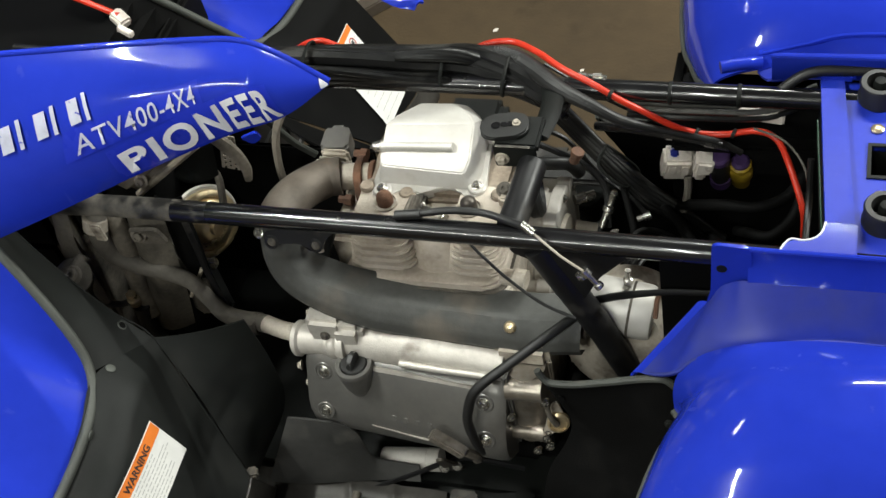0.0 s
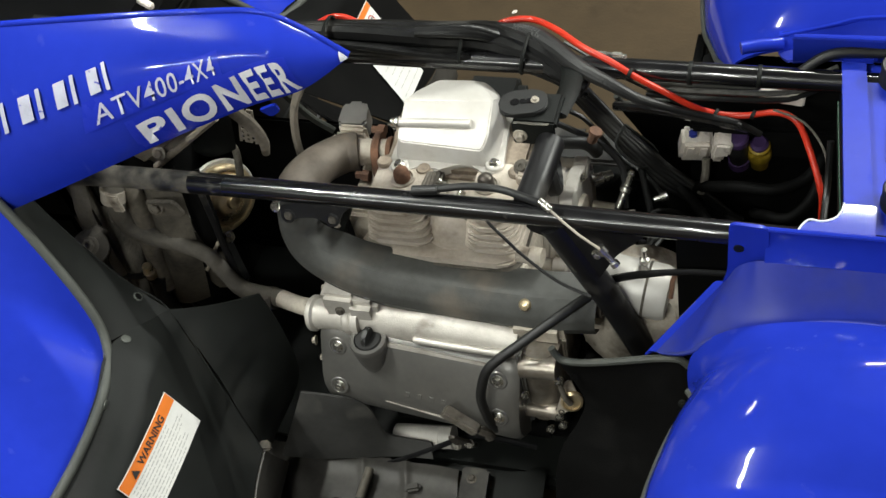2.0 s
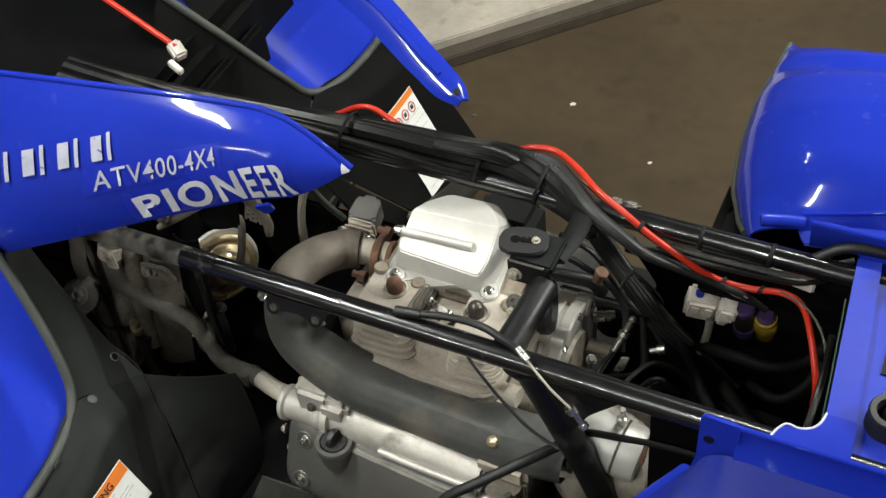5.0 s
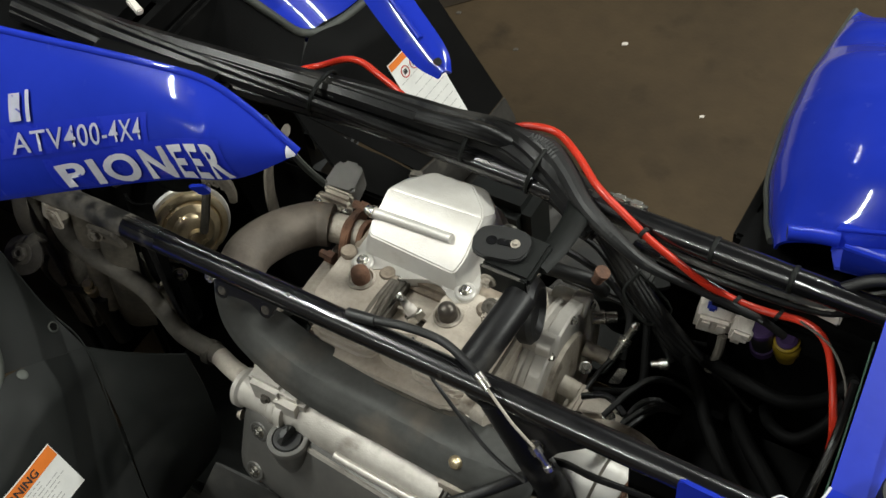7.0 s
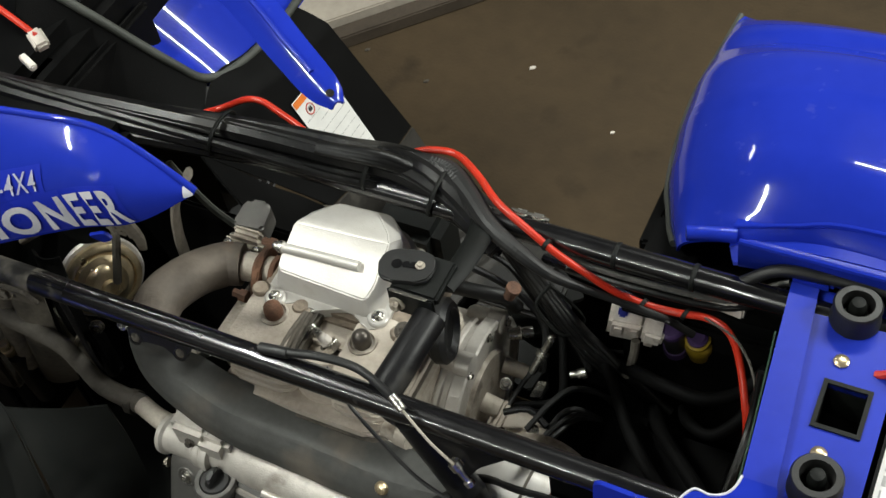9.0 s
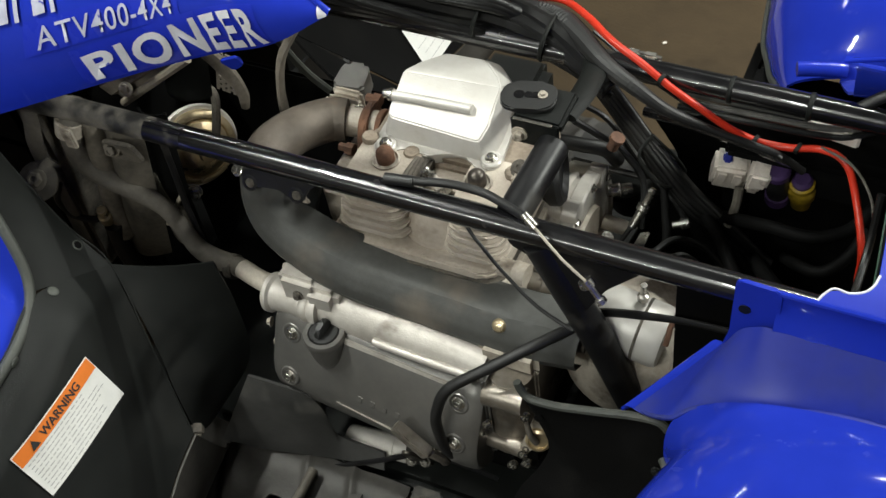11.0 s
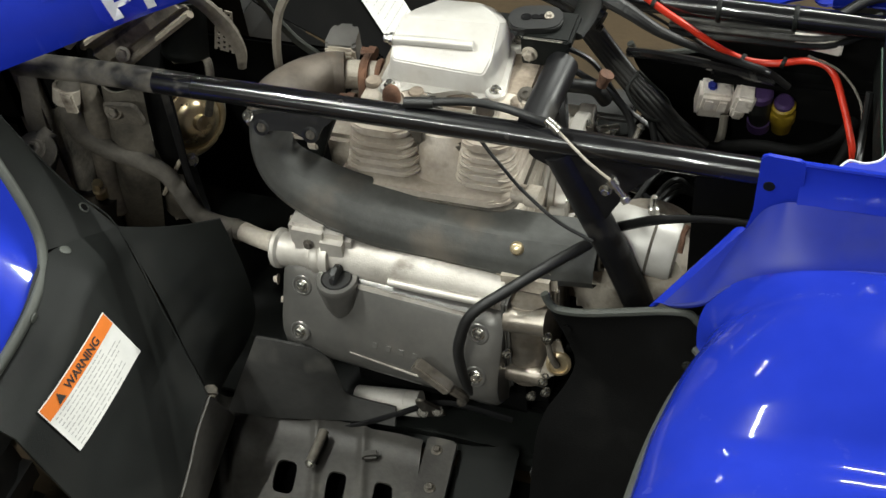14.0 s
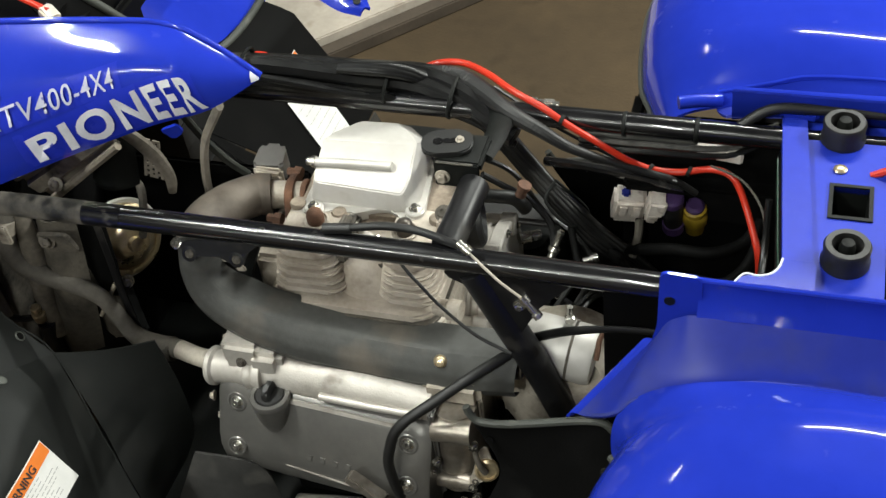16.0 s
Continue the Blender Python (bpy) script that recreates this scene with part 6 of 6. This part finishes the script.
def air_box():
    """Dark box and connectors at the back of the bay."""
    # Box, walls and floor are extra black; the bay's shade is in their colour.
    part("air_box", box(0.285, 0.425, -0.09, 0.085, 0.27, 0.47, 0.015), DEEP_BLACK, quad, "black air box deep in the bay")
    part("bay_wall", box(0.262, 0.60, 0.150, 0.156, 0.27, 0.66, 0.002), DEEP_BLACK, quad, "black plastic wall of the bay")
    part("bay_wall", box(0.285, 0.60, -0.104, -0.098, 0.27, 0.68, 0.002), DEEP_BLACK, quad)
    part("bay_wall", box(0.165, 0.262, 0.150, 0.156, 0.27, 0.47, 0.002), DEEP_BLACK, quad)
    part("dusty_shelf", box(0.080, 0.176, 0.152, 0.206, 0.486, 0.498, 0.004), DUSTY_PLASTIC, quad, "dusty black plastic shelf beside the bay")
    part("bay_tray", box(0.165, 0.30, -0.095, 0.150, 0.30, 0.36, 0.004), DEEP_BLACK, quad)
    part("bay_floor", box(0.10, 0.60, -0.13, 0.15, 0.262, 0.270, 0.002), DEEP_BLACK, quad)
    bar = part("connector_bar", tube([(0.165, 0.172, 0.582), (0.203, 0.162, 0.590), (0.27, 0.143, 0.600), (0.337, 0.125, 0.605)], 0.006, 8, 3), BLACK_PAINT, quad, "black bar holding the connectors")
    m = pose(0.270, 0.142, 0.556, 14, 8, 12)
    con = part("white_connector", box(-0.019, 0.019, -0.014, 0.014, -0.022, 0.020, 0.004, m), WHITE_PLASTIC, quad, "white nylon wiring connector")
    for k in range(2):
        part("latch", box(-0.014 + 0.016 * k, -0.002 + 0.016 * k, -0.017, -0.0135, -0.006, 0.016, 0.002, m), WHITE_PLASTIC, con)
    part("blue_cap", box(-0.011, -0.001, -0.006, 0.006, 0.0201, 0.0245, 0.002, m), BLUE_DUSTY, con)
    m = pose(0.304, 0.129, 0.570, 16, 10, 8)
    con = part("white_connector", box(-0.011, 0.011, -0.012, 0.012, -0.010, 0.018, 0.003, m), WHITE_PLASTIC, quad, "cream wiring connector")
    part("connector_tail", box(-0.009, 0.006, -0.009, 0.009, -0.030, -0.0101, 0.003, m), WHITE_PLASTIC, con)
    part("brown_lead", tube([(0.285, 0.128, 0.545), (0.285, 0.12, 0.525), (0.280, 0.11, 0.50)], 0.005, 8, 3), DUSTY_PAINT, quad)
    v = part("violet_plug", lathe([(0.010, 0), (0.0135, 0.003), (0.0135, 0.012), (0.011, 0.015)], (0.322, 0.136, 0.570), (0, -0.3, 1), 18), PURPLE, quad, "violet plug")
    part("plug_body", lathe([(0.011, -0.06), (0.0125, 0)], (0.322, 0.136, 0.570), (0, -0.3, 1), 16), RUBBER, v)
    part("violet_collar", lathe([(0.0135, -0.058), (0.0135, -0.044)], (0.322, 0.136, 0.570), (0, -0.3, 1), 16), PURPLE, v)
    y = part("yellow_boot", lathe([(0.010, -0.040), (0.0125, -0.036), (0.0125, -0.022), (0.0145, -0.018), (0.0145, -0.004), (0.012, 0.0), (0.0135, 0.004), (0.0135, 0.010), (0.011, 0.012)], (0.347, 0.147, 0.548), (0, -0.3, 1), 22), YELLOW, quad, "yellow rubber boot on a plug")
    part("violet_cap", lathe([(0.0112, 0.012), (0.0112, 0.016), (0.008, 0.020)], (0.347, 0.147, 0.548), (0, -0.3, 1), 18), PURPLE, y)
    # Hoses blackened for the shade at the bottom of the bay.
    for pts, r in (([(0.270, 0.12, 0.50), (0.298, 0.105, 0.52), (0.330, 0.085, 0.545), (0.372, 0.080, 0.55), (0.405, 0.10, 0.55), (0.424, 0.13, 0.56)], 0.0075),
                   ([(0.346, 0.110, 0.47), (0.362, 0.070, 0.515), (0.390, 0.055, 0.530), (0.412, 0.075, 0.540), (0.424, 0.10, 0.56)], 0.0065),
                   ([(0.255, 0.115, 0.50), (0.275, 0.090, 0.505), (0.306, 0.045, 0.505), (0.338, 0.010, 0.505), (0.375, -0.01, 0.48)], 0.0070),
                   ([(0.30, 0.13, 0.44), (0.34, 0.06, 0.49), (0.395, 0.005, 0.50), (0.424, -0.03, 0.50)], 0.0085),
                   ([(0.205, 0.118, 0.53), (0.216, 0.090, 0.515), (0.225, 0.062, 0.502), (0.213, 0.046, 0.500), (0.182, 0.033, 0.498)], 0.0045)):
        part("bay_hose", tube(pts, r, 10, 6), DEEP_BLACK, quad, "hose deep in the bay, blackened for the shade there")
    part("green_wire", tube([(0.448, -0.098, 0.705), (0.446, -0.070, 0.698), (0.443, -0.03, 0.692), (0.438, 0.03, 0.694), (0.4335, 0.08, 0.70)], 0.0010, 6, 5), GREEN_WIRE, quad, "thin dark green wire")
    part("white_connector", box(-0.026, 0.026, -0.006, 0.006, -0.008, 0.008, 0.002, pose(0.372, 0.118, 0.668, 0, 4, -4)), WHITE_PLASTIC, quad, "white connector shell beside the rail")


air_box()


# -- wiring --
def loom():
    rng = random.Random(4)
    spine = [(-0.55, 0.066, 0.755), (-0.40, 0.068, 0.755), (-0.26, 0.080, 0.752), (-0.13, 0.100, 0.740), (-0.04, 0.120, 0.722), (0.03, 0.133, 0.712), (0.09, 0.124, 0.702), (0.15, 0.104, 0.680)]
    for k in range(10):
        a = 2 * math.pi * k / 10 + rng.uniform(-0.2, 0.2)
        r = 0.007 + 0.017 * rng.random()
        pts = [(x, y + r * math.cos(a + 0.5 * i), z + 0.75 * r * math.sin(a + 0.5 * i)) for i, (x, y, z) in enumerate(spine)]
        part("cable", tube(pts, rng.choice((0.0045, 0.0065, 0.008, 0.010)), 8, 7), WIRE_BLACK, quad, "black wiring cable of the main loom")
    for (x, y, z), r in (((-0.16, 0.096, 0.745), 0.026), ((0.0, 0.127, 0.716), 0.026), ((0.075, 0.127, 0.705), 0.027)):
        ring = [(x + 0.004 * math.sin(a), y + r * math.cos(a), z + 0.8 * r * math.sin(a)) for a in [k * math.pi / 9 for k in range(19)]]
        part("cable_tie", tube(ring, 0.0018, 6, 1, flat=1.6), BLACK_PLASTIC, quad)
    # ribbed conduit
    bm = bmesh.new()
    conduit = smooth_path([(-0.07, 0.120, 0.712), (-0.01, 0.138, 0.716), (0.05, 0.148, 0.716), (0.080, 0.146, 0.715), (0.112, 0.124, 0.717), (0.148, 0.094, 0.717), (0.184, 0.080, 0.708), (0.215, 0.078, 0.690), (0.250, 0.088, 0.668), (0.290, 0.098, 0.648), (0.325, 0.104, 0.634), (0.350, 0.112, 0.610)], 16)
    rad = [(0.0125 - 0.0085 * min(1.0, max(0.0, i / len(conduit) - 0.30) / 0.45)) + (0.00022 if i < 0.55 * len(conduit) else 0.0) * (1 if i % 2 else -1) for i in range(len(conduit))]
    tube(conduit, rad, 14, 1, bm)
    part("conduit", bm, RUBBER, quad, "ribbed black wiring conduit", 20)
    for k in range(5):
        dx = 0.0065 * (k - 2)
        pts = [(-0.05, 0.108 + dx * 0.3, 0.748), (0.02, 0.126 + dx * 0.5, 0.738 - abs(dx) * 0.3), (0.070 + dx * 0.6, 0.145, 0.696), (0.105 + dx, 0.155, 0.648), (0.134 + dx, 0.156, 0.606), (0.166 + dx, 0.146, 0.572), (0.204 + dx * 0.8, 0.128, 0.546 + dx * 0.5), (0.236, 0.120 + dx * 0.4, 0.516 + dx), (0.275, 0.116, 0.490 + dx), (0.330, 0.112, 0.45)]
        part("cable", tube(pts, (0.0045, 0.006, 0.0065, 0.0055, 0.0045)[k], 10, 7), WIRE_BLACK, quad)
    part("cable_tie", tube([(0.184, 0.140, 0.582), (0.176, 0.118, 0.566), (0.208, 0.114, 0.534), (0.222, 0.140, 0.538), (0.184, 0.140, 0.582)], 0.002, 6, 4), BLACK_PLASTIC, quad)
    red = [(-0.42, 0.10, 0.735), (-0.30, 0.120, 0.690), (-0.255, 0.188, 0.662), (-0.202, 0.201, 0.684), (-0.156, 0.196, 0.674), (-0.06, 0.168, 0.662), (0.02, 0.160, 0.710), (0.049, 0.164, 0.722), (0.078, 0.166, 0.723), (0.112, 0.144, 0.728), (0.148, 0.114, 0.731), (0.184, 0.099, 0.7235), (0.215, 0.094, 0.705), (0.243, 0.095, 0.686), (0.272, 0.099, 0.663), (0.300, 0.108, 0.643), (0.332, 0.111, 0.640), (0.366, 0.106, 0.653), (0.390, 0.096, 0.652), (0.406, 0.081, 0.628), (0.425, 0.046, 0.590), (0.428, 0.04, 0.55)]
    part("red_cable", tube(red, 0.0039, 10, 8), RED, quad, "bright red battery cable")
    part("thin_wire", tube([(0.12, 0.138, 0.715), (0.20, 0.113, 0.683), (0.29, 0.108, 0.640), (0.33, 0.10, 0.635)], 0.0018, 6, 6), WIRE_BLACK, quad)
    for p in ((0.206, 0.0955, 0.711), (0.300, 0.108, 0.643), (0.342, 0.110, 0.643)):
        part("cable_tie", lathe([(0.0062, -0.002), (0.0062, 0.002)], p, (0.9, -0.3, -0.2), 12), BLACK_PLASTIC, quad)
    # wires along the far rail
    for k in range(4):
        y, z = 0.122 - 0.005 * k, 0.674 - 0.006 * (k % 2)
        part("cable", tube([(0.22, y, z), (0.30, y - 0.004, z + 0.004), (0.38, y + 0.004, z + 0.002), (0.43, y + 0.02, z + 0.02)], 0.0034, 8, 6), WIRE_GREY if k in (0, 2) else WIRE_BLACK, quad)
    part("cable", tube([(0.385, 0.118, 0.700), (0.42, 0.13, 0.722), (0.47, 0.137, 0.722), (0.55, 0.142, 0.718)], 0.006, 10, 6), RUBBER, quad, "black cable over the seat plate")
    part("white_wire", tube([(0.365, 0.095, 0.668), (0.40, 0.085, 0.66), (0.425, 0.06, 0.64), (0.43, 0.04, 0.60)], 0.0014, 6, 6), DUSTY_PAINT, quad)
    part("cable", tube([(0.43, 0.06, 0.66), (0.431, 0.03, 0.61), (0.43, -0.04, 0.60), (0.431, -0.09, 0.63)], 0.004, 8, 6), WIRE_BLACK, quad)
    # white connector and red lead by the steering head
    wc = part("white_connector", box(-0.013, 0.013, -0.009, 0.009, -0.007, 0.007, 0.003, pose(-0.425, 0.135, 0.770, 0, 20, -30)), WHITE_PLASTIC, quad, "white connector on a red lead")
    part("connector_tail", box(-0.012, 0.012, -0.004, 0.004, -0.004, 0.004, 0.0015, pose(-0.376, 0.074, 0.803, 0, 10, -20)), WHITE_PLASTIC, wc)
    part("red_lead", tube([(-0.56, 0.17, 0.80), (-0.48, 0.15, 0.785), (-0.44, 0.140, 0.777), (-0.425, 0.135, 0.775)], 0.004, 8, 5), RED, wc)


loom()


def cables_near():
    c = part("throttle_cable", tube([(0.030, -0.110, 0.720), (0.067, -0.103, 0.721), (0.100, -0.100, 0.717), (0.131, -0.111, 0.720), (0.152, -0.123, 0.727)], 0.0042, 10, 7), RUBBER, quad, "black throttle cable with a bare steel end")
    part("cable_boot", tube([(0.005, -0.113, 0.718), (0.034, -0.110, 0.720)], 0.0055, 10, 1), RUBBER, c)
    part("ferrule", lathe([(0.0045, 0), (0.0045, 0.016)], (0.149, -0.121, 0.729), (0.75, -0.35, -0.35), 12), ZINC, c)
    part("inner_wire", tube([(0.158, -0.126, 0.725), (0.19, -0.137, 0.70), (0.215, -0.142, 0.684)], 0.0014, 8, 2), ALU_DUSTY, c)
    part("adjuster", lathe([(0.006, 0), (0.006, 0.008), (0.0035, 0.009), (0.0035, 0.022), (0.005, 0.023), (0.005, 0.028)], (0.213, -0.141, 0.686), (0.6, -0.15, -0.75), 10), ZINC, c)
    part("thin_hose", tube([(0.060, -0.095, 0.690), (0.085, -0.110, 0.668), (0.098, -0.115, 0.656), (0.121, -0.120, 0.630), (0.158, -0.130, 0.605), (0.195, -0.135, 0.590)], 0.0019, 8, 7), RUBBER, quad, "thin black vacuum hose")
    part("breather_hose", tube([(0.080, -0.19, 0.36), (0.074, -0.210, 0.41), (0.069, -0.212, 0.460), (0.073, -0.210, 0.492), (0.086, -0.202, 0.526), (0.121, -0.180, 0.549), (0.160, -0.149, 0.566), (0.186, -0.118, 0.566)], 0.0060, 14, 7), RUBBER, quad, "black rubber breather hose")
    part("hose_strap", tube([(0.186, -0.092, 0.556), (0.215, -0.092, 0.572), (0.252, -0.108, 0.606), (0.300, -0.112, 0.623), (0.350, -0.112, 0.627)], [0.006, 0.0065, 0.0065, 0.005, 0.005], 10, 5, flat=0.5), RUBBER, quad, "flat black rubber strap")
    lev = part("shift_lever", box(-0.024, 0.024, -0.007, 0.007, -0.007, 0.007, 0.002, pose(0.040, -0.222, 0.430, 0, 32, -10)), HOUSING, quad, "worn alloy gear shift lever")
    part("lever_arm", tube([(0.058, -0.220, 0.412), (0.068, -0.21, 0.385), (0.06, -0.20, 0.36)], 0.006, 8, 3), GRIME, lev)
    part("linkage_arm", tube([(-0.128, -0.215, 0.262), (-0.098, -0.212, 0.266), (-0.04, -0.196, 0.288), (0.020, -0.180, 0.316), (0.062, -0.178, 0.318), (0.110, -0.176, 0.308)], [0.0025, 0.004, 0.005, 0.0055, 0.006, 0.006], 10, 5, flat=0.34), SATIN_BLACK, quad, "flat black gear linkage arm")
    motor = part("drain_tube", lathe([(0.004, -0.0462), (0.0152, -0.046), (0.0160, -0.0445), (0.0160, 0.018), (0.0152, 0.0185), (0.0152, 0.0195), (0.0160, 0.020), (0.0160, 0.036), (0.004, 0.0362)], (-0.042, -0.172, 0.287), (0.985, 0.05, 0.12), 28), MOTOR_GREY, quad, "pale grey cylinder below the engine cover")
    part("end_bracket", prism([(-0.004, -0.014), (0.024, -0.008), (0.020, 0.010), (0.004, 0.044), (-0.006, 0.042)], (0.006, -0.182, 0.300), (0.98, 0.1, 0.15), (0, -0.3, 0.95), 0.004, 0.001, 0.004), GUN_METAL, motor)
    for p in ((0.004, -0.188, 0.303), (0.022, -0.186, 0.309)):
        bolt(motor, p, (0.2, -0.8, 0.5), 0.0045)


cables_near()


# -- labels --
def settle(ob, wall, side, lift):
    """Lays a flat mesh on the guard: each vertex keeps its y and z and takes the guard's x."""
    for q in ob.data.vertices:
        u, v = 0.6, 0.3
        for _ in range(12):
            p, pu, pv = (Vector(wall(a, b)) for a, b in ((u, v), (u + 0.01, v), (u, v + 0.01)))
            a, b, c, d = (pu.y - p.y) / 0.01, (pv.y - p.y) / 0.01, (pu.z - p.z) / 0.01, (pv.z - p.z) / 0.01
            e, f, det = q.co.y - p.y, q.co.z - p.z, a * d - b * c
            u, v = min(0.98, max(0.0, u + 0.8 * (e * d - f * b) / det)), min(0.98, max(0.0, v + 0.8 * (a * f - c * e) / det))
        q.co.x = wall(u, v)[0] + lift + q.co.x
    ob.data.update()
    return ob


def slab(name, o, u, v, x0, x1, y0, y1, depth, mat, parent, wall, side, label="", cells=8):
    """A thin patch of a sticker between two widths and two heights."""
    bm = bmesh.new()
    n = cells + 1
    rows = []
    for i in range(n):
        for j in range(n):
            p = Vector(o) + Vector(u) * (x0 + (x1 - x0) * i / cells) + Vector(v) * (y0 + (y1 - y0) * j / cells)
            rows.append(bm.verts.new((0, p.y, p.z)))
    for i in range(cells):
        for j in range(cells):
            bm.faces.new((rows[i * n + j], rows[i * n + j + 1], rows[i * n + j + n + 1], rows[i * n + j + n]))
    return settle(part(name, bm, mat, parent, label), wall, side, depth)


def sticker(o, u, v, width, height, band, base, rows, wall, side, label):
    lab = slab("warning_label", o, u, v, 0, width, 0, height, 0.0030, base, quad, wall, side, label)
    slab("band", o, u, v, 0.001, width - 0.001, height - band, height - 0.001, 0.0036, LABEL_ORANGE, lab, wall, side)
    rng = random.Random(7)
    for k in range(rows):
        y = height - band - (k + 0.9) * (height - band) / (rows + 0.8)
        x, end = 0.006, width * rng.uniform(0.66, 0.95)
        while x < end:
            long = rng.uniform(0.003, 0.011)
            slab("text_bar", o, u, v, x, min(x + long, width * 0.96), y, y + 0.0010, 0.0036, INK, lab, wall, side, cells=1)
            x += long + rng.uniform(0.0012, 0.0026)
    return lab


def labels():
    o, u, v = Vector((0, -0.440, 0.499)), Vector((0, 1, -0.03)), Vector((0, 0.0, 0.95))
    lab = sticker(o, u, v, 0.130, 0.060, 0.016, LABEL_WHITE, 9, near_wall, -1, "white warning label with an orange band")
    text = words(lab, "WARNING", (0, 0, 0), (1, 0, 0), (0, 1, 0), 0.0092, 0.064, INK_BLACK, "lettering", depth=0.0, bold=0.02)
    wrap(text, lambda c: (0, *(o + u * (0.038 + c.x) + v * (0.0468 + c.y)).yz))
    settle(text, near_wall, -1, 0.0044)
    bm = bmesh.new()
    bm.faces.new([bm.verts.new((0, *(o + u * a + v * b).yz)) for a, b in ((0.020, 0.0468), (0.032, 0.0468), (0.026, 0.0568))])
    settle(part("triangle", bm, INK_BLACK, lab), near_wall, -1, 0.0044)
    o, u, v = Vector((0, 0.414, 0.392)), Vector((0, -1, 0)), Vector((0, 0, 0.90))
    lab = sticker(o, u, v, 0.080, 0.155, 0.011, LABEL_WHITE, 10, far_wall, 1, "white warning label with an orange band on the far guard")
    for a, b in ((0.019, 0.130), (0.039, 0.130), (0.059, 0.130)):
        mark = part("ring_mark", tube([(0, 0.0072 * math.cos(k * math.pi / 10), 0.0072 * math.sin(k * math.pi / 10)) for k in range(21)], 0.0007, 6, 1), INK_RED, lab)
        wrap(mark, lambda c: (c.x, *(o + u * a + v * b + Vector((0, c.y, c.z))).yz))
        settle(mark, far_wall, 1, 0.0036)
        slab("picture_mark", o, u, v, a - 0.0035, a + 0.0035, b - 0.0035, b + 0.0035, 0.0034, INK_BLACK, lab, far_wall, 1)


labels()


# ---- things round the quad bike ----
def floor_board():
    root = new("floor_board")
    root.matrix_world = pose(-0.769, 1.382, 0.0, 0, 0, 46)
    part("board", box(-0.7, 0.7, -0.36, 0.42, 0.025, 0.05, 0.003), CARD, root)
    part("edge_batten", box(-0.7, 0.7, -0.400, -0.3605, 0.0, 0.030, 0.003), WOOD, root)
    tagged(root, "pale board with a dark timber edge on the floor", "board")


floor_board()


def floor_chip(x, y, size, mat, label):
    root = new("floor_chip")
    root.matrix_world = pose(x, y, 0.0, 0, 0, 35)
    part("chip", prism([(-size, -size * 0.5), (size * 0.4, -size * 0.7), (size, 0.1 * size), (size * 0.2, size * 0.6), (-size * 0.7, size * 0.4)], (0, 0, 0.0002), (1, 0, 0), (0, 1, 0), size * 0.5, size * 0.12), mat, root)
    tagged(root, label, "chip", "chips on the floor")


floor_chip(-0.242, 1.018, 0.007, WHITE_PLASTIC, "small pale chip lying on the concrete floor")
floor_chip(-0.426, 0.919, 0.006, GRIME, "small dark crumb of dirt on the concrete floor")
floor_chip(-0.581, 0.965, 0.006, GRIME, "small dark crumb of dirt on the concrete floor")
floor_chip(-0.035, 0.903, 0.005, WHITE_PLASTIC, "small pale chip lying on the concrete floor")
